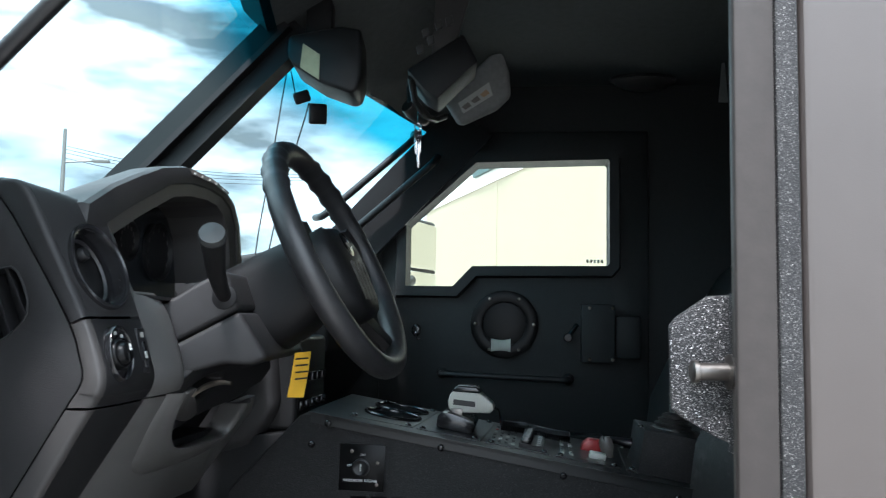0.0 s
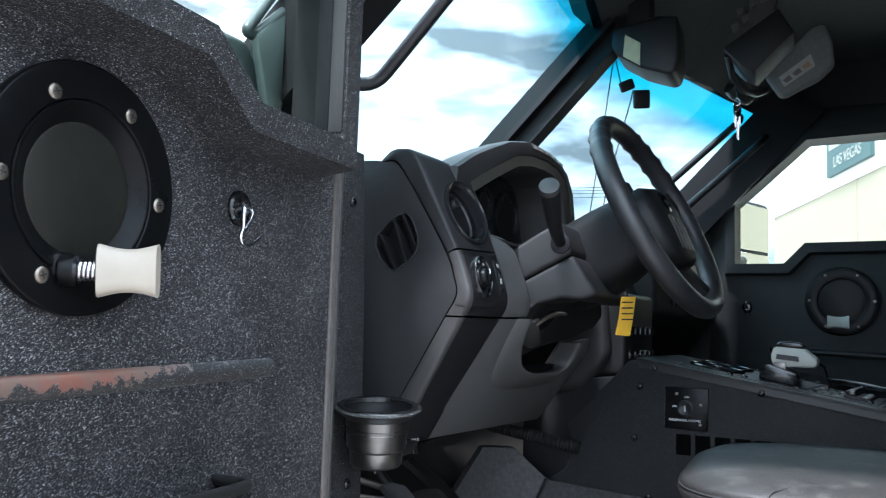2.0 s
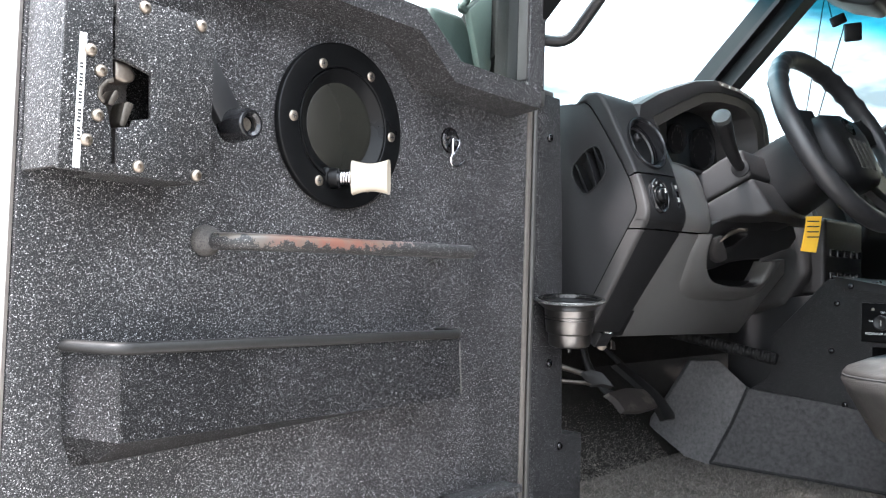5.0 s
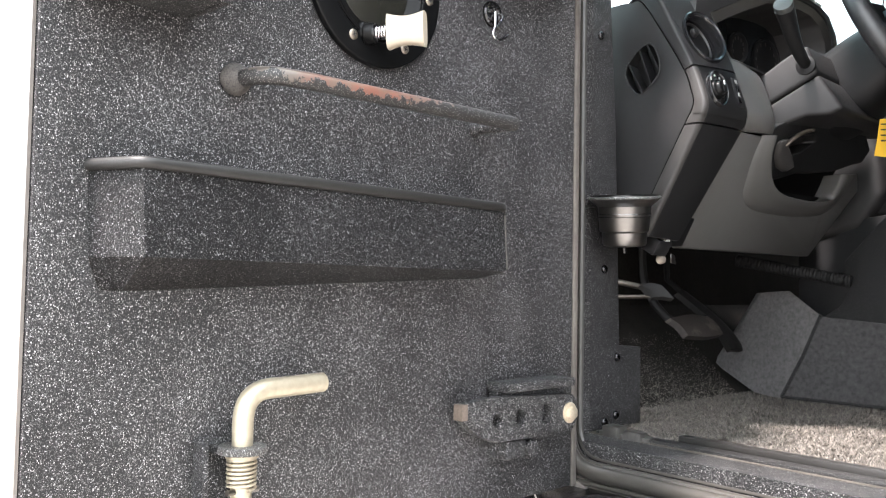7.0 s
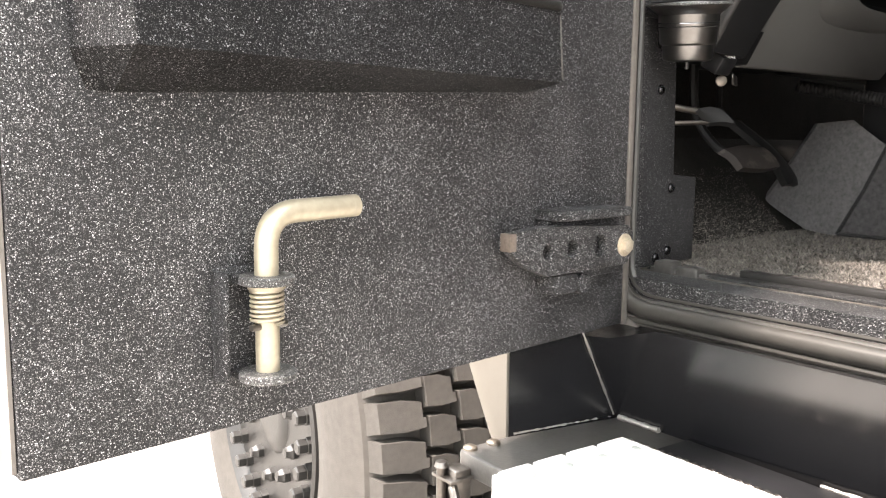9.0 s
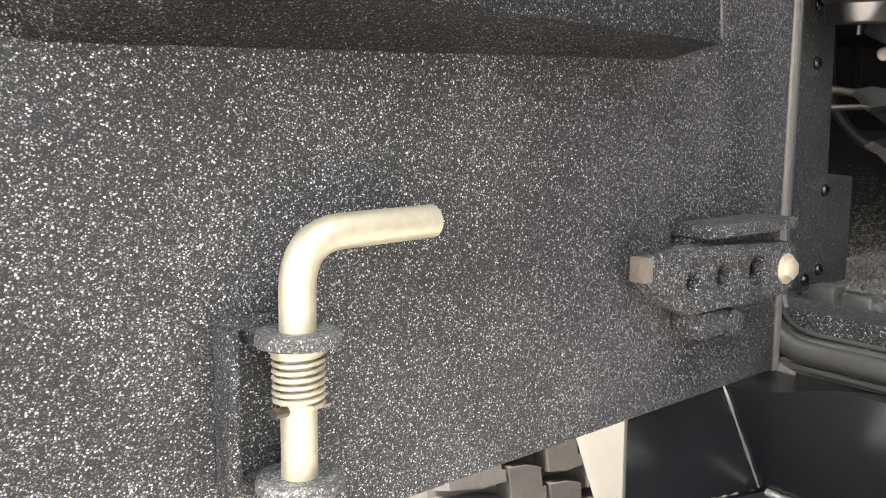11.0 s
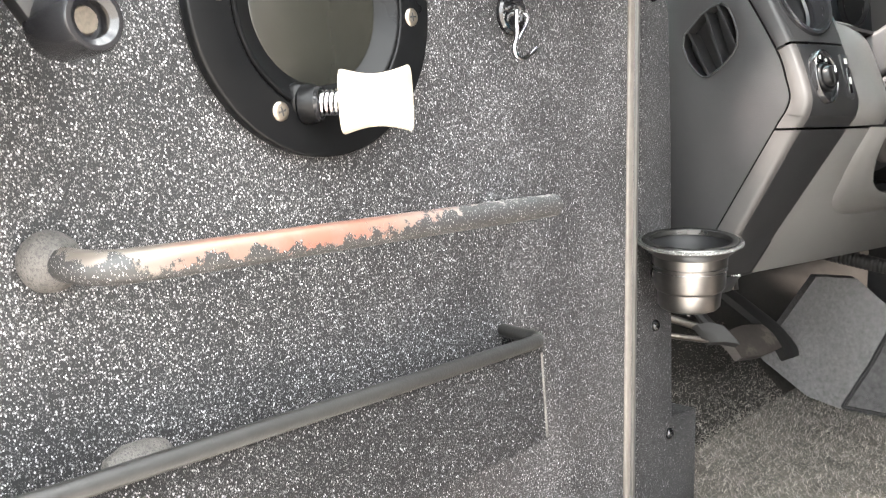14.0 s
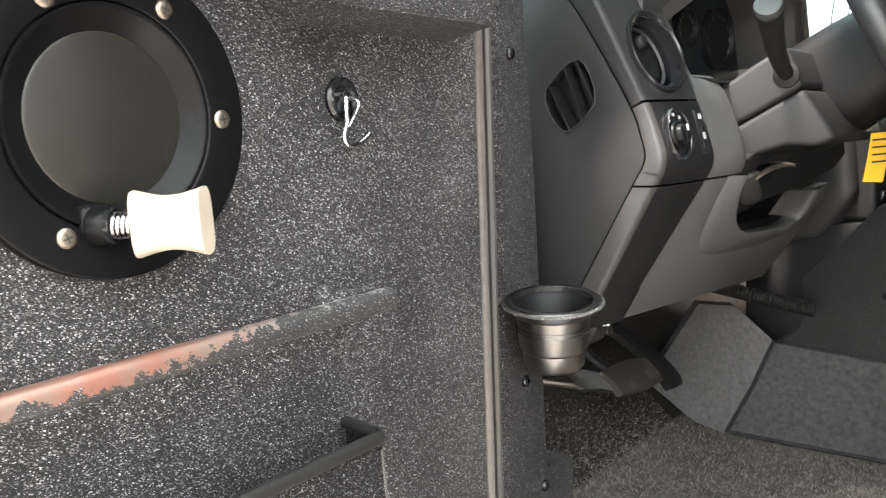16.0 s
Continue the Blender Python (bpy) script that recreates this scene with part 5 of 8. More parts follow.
part("well", b, COLUMN, cup, "near-black sheet added to darken the inside of the cup")
b = bmesh.new()
for h, r in ((0.046, 0.0410), (0.051, 0.0414)):
    lathe(b, [(0, r), (0.0007, r + 0.0008), (0.0014, r), (0.0007, r - 0.001)], (-0.446, 0.807, 1.201 + h), (0, 0, 1), 40, ring=True)
part("groove", b, CHROME, cup)
b = bmesh.new()
lathe(b, [(0.0005, 0.0552), (0.002, 0.0578), (0.0042, 0.0574), (0.0050, 0.0552), (0.003, 0.0525)], (-0.446, 0.807, 1.2745), (0, 0, 1), 40, ring=True)
part("rim", b, RIM_STEEL, cup, "scuffed bright rim plate")
b = bmesh.new()
lathe(b, [(0.0, 0.0535), (0.0022, 0.0530), (0.0030, 0.0510), (0.0030, 0.0475), (0.0018, 0.0452), (-0.004, 0.0442), (-0.004, 0.046), (-0.002, 0.0525)], (-0.446, 0.807, 1.2785), (0, 0, 1), 40, ring=True)
part("lip", b, surface("lip_gloss", (0.030, 0.029, 0.028), 0.24, 0.6, 0.1, 40), cup, "rounded dark polished inner lip")
SWING = None
b = bmesh.new()
box(b, -0.5095, -0.499, 0.775, 0.84, 1.268, 1.2745, 0.002)
part("bracket", b, LINER_DARK, cup)
SWING = Matrix.Translation((-0.446, 0.807, 1.277)) @ Matrix.Rotation(radians(7.5), 4, Vector((0.88, 0.48, 0))) @ Matrix.Translation((0.446, -0.807, -1.274))
b = bmesh.new()
lathe(b, [(0, 0.003), (0.010, 0.003), (0.010, 0)], (-0.446, 0.807, 1.200), (0, 0, -1), 8)
part("drain", b, BLACK_GLOSS, cup)
SWING = None

# ---- dashboard ----
dash = thing("dashboard", (-0.45, MID, 1.22), "charcoal plastic dashboard with pale grey trim and gauge hood", "dashboard")
end_y = lambda x: 0.897 - 0.12 * (x + 0.44)


def on_end(bm):
    """Lay a plate built across y onto the slightly turned end of the dashboard."""
    for v in bm.verts:
        v.co.y += end_y(v.co.x)
    return bm


# seam of the end panel, fold of the edge trim and far edge of the fascia, from top to bottom
SEAM = [(-0.500, 1.629), (-0.476, 1.623), (-0.434, 1.562), (-0.391, 1.490), (-0.379, 1.458), (-0.374, 1.438), (-0.379, 1.422), (-0.391, 1.403), (-0.460, 1.286), (-0.497, 1.225)]
FOLD = [(-0.475, 0.898, 1.648), (-0.446, 0.889, 1.637), (-0.410, 0.891, 1.570), (-0.374, 0.892, 1.498), (-0.358, 0.890, 1.458), (-0.352, 0.889, 1.434), (-0.355, 0.890, 1.418), (-0.364, 0.893, 1.403), (-0.427, 0.897, 1.288), (-0.463, 0.900, 1.226)]
FARS = [(-0.435, 0.985, 1.634), (-0.402, 0.984, 1.622), (-0.376, 0.986, 1.562), (-0.351, 0.988, 1.499), (-0.338, 0.991, 1.458), (-0.333, 0.995, 1.434), (-0.337, 1.000, 1.418), (-0.347, 1.006, 1.404), (-0.418, 0.998, 1.286), (-0.456, 0.994, 1.222)]


def dash_rows(i0, i1, n, drop0=0.0, drop1=0.0):
    """Three matching curves (seam, fold, far edge) between two levels, cut short by the joints' gaps."""
    out = []
    for src in ([(x, end_y(x), z) for x, z in SEAM], FOLD, FARS):
        c = spline(src, 9 * 16 + 1)[i0 * 16:i1 * 16 + 1]
        c = [c[round(k * (len(c) - 1) / (n - 1))].copy() for k in range(n)]
        c[0] += (c[1] - c[0]).normalized() * drop0
        c[-1] += (c[-2] - c[-1]).normalized() * drop1
        out.append(c)
    return out


def trim_row(s, f, g, gap=0.0026):
    """Across the edge trim: flat from the seam, then turned over the fold."""
    s = s + (f - s).normalized() * gap
    a, c = s.lerp(f, 0.72), f.lerp(g, 0.085)
    return [s + Vector((-0.0005, 0.012, 0)), s + Vector((0, 0.0008, 0)), s.lerp(f, 0.06), s.lerp(f, 0.35), a] + [(1 - t) ** 2 * a + 2 * t * (1 - t) * f + t * t * c for t in (0.2, 0.4, 0.6, 0.8, 1.0)]


def fascia_row(s, f, g, start=0.09, n=9):
    bow = (g - f).cross(Vector((0, 0, 1))).normalized()
    bow = bow if bow.x > 0 else -bow
    return [f.lerp(g, start + (1 - start) * k / n) + bow * (0.0035 * math.sin(math.pi * k / n)) for k in range(n + 1)]


# round vent in the upper fascia
vd = Vector((0.86, -0.30, 0.41)).normalized()
vc = Vector((-0.3845, 0.943, 1.554)) + vd * 0.0025
va = (Vector((0, 0, 1)) - vd * vd.z).normalized()
vb = vd.cross(va)
for i0, i1, n, d0, d1, dark in ((0, 3, 28, 0, 0.0016, DASH), (3, 7, 22, 0.0016, 0.0016, DASH_DARK), (7, 9, 14, 0.0016, 0, DASH_DARK)):
    S, F, G = dash_rows(i0, i1, n, d0, d1)
    b = bmesh.new()
    shell(b, [trim_row(*q) for q in zip(S, F, G)], (-0.012, 0.008, 0))
    part("edge_trim", b, DASH if i0 == 0 else DASH_EDGE, dash, "charcoal edge trim with a rounded fold", 50)
    b = bmesh.new()
    shell(b, [fascia_row(*q, n=18 if i0 == 0 else 9) for q in zip(S, F, G)], (-0.010, 0.002, 0))
    if i0 == 0:
        gone = [f for f in b.faces if ((f.calc_center_median() - vc).dot(va) / 0.047) ** 2 + ((f.calc_center_median() - vc).dot(vb) / 0.036) ** 2 < 1]
        bmesh.ops.delete(b, geom=gone, context="FACES")
    part("fascia", b, dark, dash, "", 50)

# end panel with its slanted side vent
VENT = [(-0.498, 1.530), (-0.487, 1.541), (-0.473, 1.549), (-0.459, 1.552), (-0.450, 1.545), (-0.443, 1.532), (-0.437, 1.515), (-0.437, 1.500), (-0.443, 1.490), (-0.455, 1.478), (-0.474, 1.466), (-0.482, 1.466), (-0.490, 1.471), (-0.503, 1.486), (-0.511, 1.505), (-0.509, 1.520)]
b = bmesh.new()
prism(b, [(-0.57, 1.634), (-0.515, 1.632)] + [(p.x, p.z) for p in spline([(x, 0, z) for x, z in SEAM], 46)] + [(-0.57, 1.225)], "y", 0.0015, 0.03, [VENT], 0.0018)
part("end_panel", on_end(b), DASH, dash, "grained charcoal end panel")
# near-black tube laid in the seam as its shadow line
b = bmesh.new()
tube(b, [p + Vector((0.0006, 0.0035, 0)) for p in spline([(x, end_y(x), z) for x, z in SEAM], 46)], 0.0019, 6)
part("seam_shadow", b, SHADE_BLACK, dash, "near-black line added for the shade in the panel seam")
b = bmesh.new()
prism(b, VENT, "y", 0.0, 0.022, [grow(VENT, -0.0022)], 0.0007, 1)
part("vent_frame", on_end(b), DASH_DARK, dash)
b = bmesh.new()
prism(b, grow(VENT, 0.002), "y", 0.026, 0.029)
part("vent_back", on_end(b), DASH_DARK, dash)
for (x0, z0), (x1, z1) in (((-0.502, 1.522), (-0.472, 1.4675)), ((-0.480, 1.544), (-0.455, 1.479)), ((-0.464, 1.550), (-0.4385, 1.4995))):
    b = bmesh.new()
    shell(b, [[(x0, 0.002, z0), (x1, 0.002, z1)], [(x0 + 0.003, 0.024, z0 - 0.002), (x1 + 0.003, 0.024, z1 - 0.002)]], (-0.0026, 0, -0.0012))
    soft(b, 40, 0.0006, 1)
    part("vent_slat", on_end(b), DASH_DARK, dash)

# the round vent: ring, barrel with slats and a reflective rim
b = bmesh.new()
lathe(b, [(-0.030, 0.0520), (0.000, 0.0525), (0.0035, 0.0515), (0.0045, 0.0490), (0.0030, 0.0462), (-0.004, 0.0435), (-0.030, 0.0425)], vc, vd, 48, 0.79, ring=True)
part("vent_ring", b, BLACK_GLOSS, dash, "glossy black vent ring")
b = bmesh.new()
lathe(b, [(-0.034, 0.043), (-0.022, 0.0425), (-0.018, 0.0405), (-0.017, 0.030), (-0.019, 0.015), (-0.020, 0.0)], vc, (vd - 0.16 * vb).normalized(), 40, 0.79)
part("vent_core", b, PORT_BLACK, dash, "dished glossy black closing disc")
b = bmesh.new()
lathe(b, [(-0.017, 0.0400), (-0.0135, 0.0392), (-0.0130, 0.0375), (-0.0160, 0.0355)], vc, (vd - 0.16 * vb).normalized(), 40, 0.79, ring=True)
part("disc_rim", b, BLACK_SATIN, dash)
b = bmesh.new()
lathe(b, [(-0.020, 0.0085), (-0.012, 0.0075), (-0.010, 0.0055), (-0.010, 0.0)], vc + va * 0.022, vd, 16)
part("vent_thumb", b, BLACK_SATIN, dash)

# headlamp switch and dimmer in the middle fascia
kd2 = Vector((0.955, -0.20, 0.22)).normalized()
kc = Vector((-0.3465, 0.922, 1.4605))
ku = (Vector((0, 0, 1)) - kd2 * kd2.z).normalized()
ks_ = kd2.cross(ku)
b = bmesh.new()
lathe(b, [(-0.012, 0.0305), (0.0015, 0.0305), (0.0028, 0.0295), (0.0018, 0.0280), (-0.0015, 0.0265), (-0.0020, 0.0)], kc, kd2, 40, 0.70)
part("switch_bezel", b, BLACK_GLOSS, dash, "black oval headlamp switch bezel")
b = bmesh.new()
lathe(b, [(-0.006, 0.0170), (0.001, 0.0165), (0.0035, 0.0145), (0.004, 0.0120), (0.0095, 0.0105), (0.0108, 0.0088), (0.0108, 0)], kc - ku * 0.001, kd2, 28)
box(b, -0.003, 0.0125, -0.0028, 0.0028, -0.0105, 0.0105, 0.002, 2, Matrix.Translation(kc - ku * 0.001) @ Matrix((kd2, ks_, ku)).transposed().to_4x4())
lamp_knob = part("lamp_switch", b, PORT_BLACK, dash, "black headlamp switch knob")
b = bmesh.new()
box(b, 0.0126, 0.0132, -0.0014, 0.0014, 0.002, 0.009, 0, 2, Matrix.Translation(kc - ku * 0.001) @ Matrix((kd2, ks_, ku)).transposed().to_4x4())
part("switch_mark", b, WHITE, lamp_knob)
for a in (1.0, 1.7, 2.4):
    b = bmesh.new()
    q = kc + ku * (0.0225 * math.sin(a)) - ks_ * (0.0165 * math.cos(a)) - kd2 * 0.0014
    lathe(b, [(0, 0.0022), (0.0006, 0.0022), (0.0006, 0)], q, kd2, 8)
    part("switch_symbol", b, GREY_LABEL, lamp_knob)
dm = Matrix.Translation(Vector((-0.3415, 0.9745, 1.4615))) @ Matrix((kd2, ks_, ku)).transposed().to_4x4()
b = bmesh.new()
box(b, -0.008, 0.0025, -0.0085, 0.0085, -0.026, 0.026, 0.0015, 2, dm)
dim = part("dimmer", b, BLACK_SATIN, dash, "upright thumb-wheel dimmer in a black slot")
b = bmesh.new()
box(b, 0.0026, 0.0042, -0.0032, 0.0032, -0.020, 0.010, 0.0015, 2, dm)
part("dimmer_wheel", b, BLACK_GLOSS, dim)
b = bmesh.new()
box(b, 0.0043, 0.0047, -0.0025, 0.0025, -0.0095, -0.0015, 0, 2, dm)
box(b, 0.0026, 0.0030, -0.003, 0.003, 0.015, 0.021, 0, 2, dm)
part("dimmer_mark", b, GREY_LABEL, dim)

# pale trim between the fascia and the column
LEFT = [(-0.366, 1.004, 1.530), (-0.352, 0.990, 1.499), (-0.338, 0.993, 1.456), (-0.333, 0.997, 1.434), (-0.337, 1.003, 1.418), (-0.346, 1.009, 1.4055)]
RIGHT = [(-0.372, 1.100, 1.530), (-0.356, 1.108, 1.510), (-0.338, 1.106, 1.468), (-0.326, 1.094, 1.436), (-0.326, 1.097, 1.420), (-0.332, 1.104, 1.4085)]
b = bmesh.new()
rows = []
for l, r in zip(spline(LEFT, 26), spline(RIGHT, 26)):
    rows.append([l.lerp(r, k / 8) + Vector((0.004 * math.sin(math.pi * k / 8) - (0.010 if k == 8 else 0), 0, 0)) for k in range(9)])
shell(b, rows, (-0.012, 0.004, 0))
part("pale_trim", b, DASH_GREY, dash, "pale grey plastic trim", 50)

# knee panel: a sloping plate with a soft-lipped hollow for the brake release


def on_knee(bm, off=0.0):
    """Lay a plate built across x onto the knee panel's slope."""
    for v in bm.verts:
        v.co.x += -1.441 + 0.149 * v.co.y + 0.67 * v.co.z + off
    return bm


CUT = spline([(0, 1.088, 1.4045), (0, 1.104, 1.378), (0, 1.136, 1.347), (0, 1.176, 1.325), (0, 1.226, 1.314), (0, 1.300, 1.311), (0, 1.350, 1.3125), (0, 1.373, 1.322), (0, 1.372, 1.343), (0, 1.362, 1.366)], 46)
RISE = spline([(0, 1.070, 1.4045), (0, 1.080, 1.372), (0, 1.096, 1.340), (0, 1.118, 1.308), (0, 1.165, 1.288), (0, 1.25, 1.283), (0, 1.34, 1.285), (0, 1.402, 1.296), (0, 1.425, 1.33), (0, 1.420, 1.368)], 46)
b = bmesh.new()
prism(b, [(1.009, 1.4035), (1.011, 1.33), (1.018, 1.252), (1.030, 1.212), (1.449, 1.212), (1.470, 1.345), (1.43, 1.374), (1.364, 1.366)] + [(p.y, p.z) for p in CUT[::-1][2:-1]] + [(1.086, 1.4035)], "x", -0.016, 0.0, (), 0.0025, 2)
part("knee_panel", on_knee(b), DASH_GREY, dash, "pale grey knee panel with a rounded cut-out", 30)
b = bmesh.new()
rows = []
for t, off, drop in ((0.0, 0.0006, 0), (0.3, 0.0060, 0), (0.6, 0.0130, 0), (0.85, 0.0170, 0), (1.0, 0.0160, 0), (1.06, 0.0110, 0), (1.06, -0.022, 0)):
    rows.append([r.lerp(c, t) + Vector((off, 0, 0)) for r, c in zip(RISE, CUT)])
shell(b, rows, (-0.002, 0, 0))
part("pocket_lip", on_knee(b), DASH_GREY, dash, "soft raised lip round the cut-out", 60)
b = bmesh.new()
prism(b, [(1.06, 1.45), (1.46, 1.45), (1.47, 1.26), (1.06, 1.28)], "x", -0.085, -0.07)
part("hollow", on_knee(b), COLUMN, dash)
b = bmesh.new()
prism(b, [(1.10, 1.325), (1.38, 1.325), (1.38, 1.300), (1.10, 1.300)], "x", -0.070, -0.012)
part("hollow_floor", on_knee(b), DASH_DARK, dash)
# dark trim under the column, arched above and swept down below, with the release lever
ARCH = spline([(0, 1.086, 1.405), (0, 1.098, 1.418), (0, 1.122, 1.434), (0, 1.182, 1.449), (0, 1.294, 1.452), (0, 1.369, 1.446), (0, 1.43, 1.42)], 22)
LOW = spline([(0, 1.43, 1.395), (0, 1.40, 1.388), (0, 1.352, 1.372), (0, 1.290, 1.366), (0, 1.240, 1.358), (0, 1.203, 1.346), (0, 1.160, 1.339), (0, 1.130, 1.348), (0, 1.108, 1.375)], 22)
b = bmesh.new()
prism(b, [(p.y, p.z) for p in ARCH + LOW], "x", -0.052, -0.006, [[(1.150, 1.410), (1.175, 1.421), (1.225, 1.424), (1.240, 1.414), (1.215, 1.392), (1.190, 1.385), (1.165, 1.392)]], 0.005, 3)
part("release_shroud", on_knee(b), DASH_DARK, dash, "dark moulded trim under the column")
b = bmesh.new()
prism(b, [(1.128, 1.402), (1.146, 1.409), (1.160, 1.396), (1.188, 1.382), (1.214, 1.366), (1.196, 1.356), (1.168, 1.362), (1.144, 1.378)], "x", -0.020, 0.004, (), 0.006, 3)
part("release_web", on_knee(b), DASH_EDGE, dash)
b = bmesh.new()
tube(b, spline([(-0.332, 1.146, 1.396), (-0.322, 1.146, 1.404), (-0.308, 1.142, 1.4115), (-0.292, 1.136, 1.4150), (-0.276, 1.129, 1.4145)], 14), 0.0032, 8, taper=[0.8 + 0.4 * math.sin(math.pi * k / 13) for k in range(14)])
part("release_handle", b, WORN_STEEL, dash, "bent metal release handle")
# lower dark notch with a lettered tab
b = bmesh.new()
prism(b, [(0.962, 1.262), (1.016, 1.262), (1.026, 1.214), (0.952, 1.210)], "x", -0.020, 0.004, (), 0.002)
part("brake_recess", on_knee(b, 0.004), COLUMN, dash)
b = bmesh.new()
box(b, -0.500, -0.468, 0.945, 0.990, 1.198, 1.228, 0.004, 2, about((-0.48, 0.97, 1.214), 0, 30, 0))
part("brake_tab", b, BLACK_SATIN, dash)
wording("lettering", "BRAKE", 0.0068, Matrix.Translation((-0.4640, 0.9600, 1.2215)) @ pose(0, 0, 0, 78, 0, 38), WHITE, dash)

# hooded gauge cluster
hood_x = lambda y, off=0.0: -0.342 + 0.132 * (y - 1.378) + off
SIL = [(0.946, 1.604), (0.950, 1.628), (1.008, 1.658), (1.067, 1.681), (1.127, 1.702), (1.199, 1.716), (1.283, 1.713), (1.352, 1.702), (1.385, 1.688), (1.412, 1.655), (1.432, 1.58)]
LIP = [(0.984, 1.588), (0.985, 1.609), (1.025, 1.629), (1.077, 1.652), (1.150, 1.683), (1.213, 1.694), (1.275, 1.696), (1.325, 1.691), (1.360, 1.677), (1.384, 1.645), (1.402, 1.57)]
INN = [(1.016, 1.570), (1.005, 1.594), (1.042, 1.612), (1.088, 1.633), (1.165, 1.665), (1.218, 1.674), (1.275, 1.677), (1.313, 1.674), (1.342, 1.662), (1.364, 1.633), (1.382, 1.56)]


def hood_row(loop, off, n=44):
    """A loop of the hood at a depth; its corners stay, its runs are divided."""
    out = []
    for i in range(len(loop) - 1):
        for k in range(4):
            y, z = Vector(loop[i]).lerp(Vector(loop[i + 1]), k / 4)
            out.append((hood_x(y, off), y, z))
    return out + [(hood_x(loop[-1][0], off), *loop[-1])]


def between(a, b, t):
    return [tuple(Vector(p).lerp(Vector(q), t)) for p, q in zip(a, b)]


b = bmesh.new()
shell(b, [hood_row([(y, z - 0.022) for y, z in SIL], -0.095), hood_row([(y, z - 0.004) for y, z in SIL], -0.045), hood_row(SIL, -0.010), hood_row(between(SIL, LIP, 0.08), -0.003), hood_row(between(SIL, LIP, 0.5), 0.001), hood_row(LIP, 0.0015)], (-0.004, 0, -0.003))
part("hood", b, DASH, dash, "grained charcoal gauge hood", 24)
b = bmesh.new()
shell(b, [hood_row(between(LIP, INN, 0.03), -0.001), hood_row(between(LIP, INN, 0.92), -0.004), hood_row(INN, -0.007), hood_row([(y, z - 0.004) for y, z in INN], -0.10)], (-0.003, 0, -0.001))
part("hood_liner", b, DASH_EDGE, dash, "smooth charcoal surround of the gauges", 30)
b = bmesh.new()
shell(b, [[(-0.393, 0.986, 1.607), (-0.391, 1.006, 1.592)], [(-0.372, 0.987, 1.550), (-0.378, 1.010, 1.552)], [(-0.356, 0.990, 1.508), (-0.363, 1.012, 1.520)]], (-0.006, 0.002, 0))
part("hood_liner", b, DASH_EDGE, dash)
b = bmesh.new()
shell(b, [[(-0.391, 1.006, 1.592), (-0.470, 1.040, 1.590)], [(-0.378, 1.010, 1.552), (-0.460, 1.045, 1.552)], [(-0.366, 1.010, 1.522), (-0.450, 1.050, 1.520)]], (-0.002, 0.003, 0))
part("gauge_side", b, BLACK_SATIN, dash)
b = bmesh.new()
shell(b, [[(-0.364, 1.008, 1.528), (-0.335, 1.40, 1.520)], [(-0.460, 1.03, 1.515), (-0.42, 1.42, 1.510)]], (0, 0, -0.004))
part("gauge_ledge", b, BLACK_SATIN, dash)
b = bmesh.new()
shell(b, [hood_row([(y, z - 0.003) for y, z in INN], -0.094), hood_row([(y, 1.48) for y, z in INN], -0.094)], (-0.006, 0, 0))
part("gauge_face", b, CLUSTER, dash)
for y, z, r in ((1.125, 1.582, 0.043), (1.215, 1.610, 0.030), (1.31, 1.600, 0.045)):
    b = bmesh.new()
    lathe(b, [(0, r), (0.006, r), (0.007, r - 0.003), (0.001, r - 0.005)], (hood_x(y, -0.0935), y, z), (1, -0.132, 0), 32)
    part("gauge_ring", b, DASH_DARK, dash)
    for k in range(9):
        a = radians(210 - 30 * k)
        p = (y + (r - 0.011) * math.cos(a), z + (r - 0.011) * math.sin(a))
        b = bmesh.new()
        box(b, hood_x(p[0], -0.0912), hood_x(p[0], -0.0905), p[0] - 0.001, p[0] + 0.001, p[1] - 0.003, p[1] + 0.003)
        part("gauge_mark", b, PAINT_EDGE, dash)
b = bmesh.new()
shell(b, [hood_row(between(SIL, LIP, 0.10)[5:8], 0.0015), hood_row(between(SIL, LIP, 0.50)[5:8], 0.004)], (-0.002, 0, 0))
gr = part("hood_label", b, PAINT_EDGE, dash, "pale slotted strip along the hood's edge")
for k in range(5):
    b = bmesh.new()
    y = 1.212 + k * 0.026
    z = (1.7105 if y < 1.28 else 1.7105 - (y - 1.28) * 0.19) - 0.002
    box(b, hood_x(y, 0.0032), hood_x(y, 0.0048), y, y + 0.018, z - 0.0028, z + 0.0008)
    part("slot", b, GREY_LABEL, gr)
SWING = about((-0.36, 1.36, 0), 0, 0, -7.4)
# dash top and body
b = bmesh.new()
shell(b, [[(-0.43, 0.905, 1.618), (-0.43, 0.985, 1.626)], [(-0.52, 0.905, 1.640), (-0.52, 0.99, 1.648)], [(-0.80, 0.86, 1.60), (-0.82, 0.99, 1.605)]], (0, 0, -0.02))
shell(b, [[(-0.52, 0.991, 1.648), (-0.52, 1.529, 1.63)], [(-0.82, 0.991, 1.605), (-0.84, 1.529, 1.60)]], (0, 0, -0.03))
shell(b, [[(-0.40, 1.53, 1.60), (-0.38, 2.49, 1.60)], [(-0.52, 1.53, 1.63), (-0.50, 2.49, 1.63)], [(-0.84, 1.53, 1.60), (-0.80, 2.49, 1.60)]], (0, 0, -0.03))
part("dash_top", b, DASH, dash)
b = bmesh.new()
prism(b, [(-0.72, 1.59), (-0.52, 1.59), (-0.47, 1.50), (-0.46, 1.40), (-0.52, 1.26), (-0.72, 1.24)], "y", 0.94, 1.50)
part("core", b, DASH_DARK, dash)
b = bmesh.new()
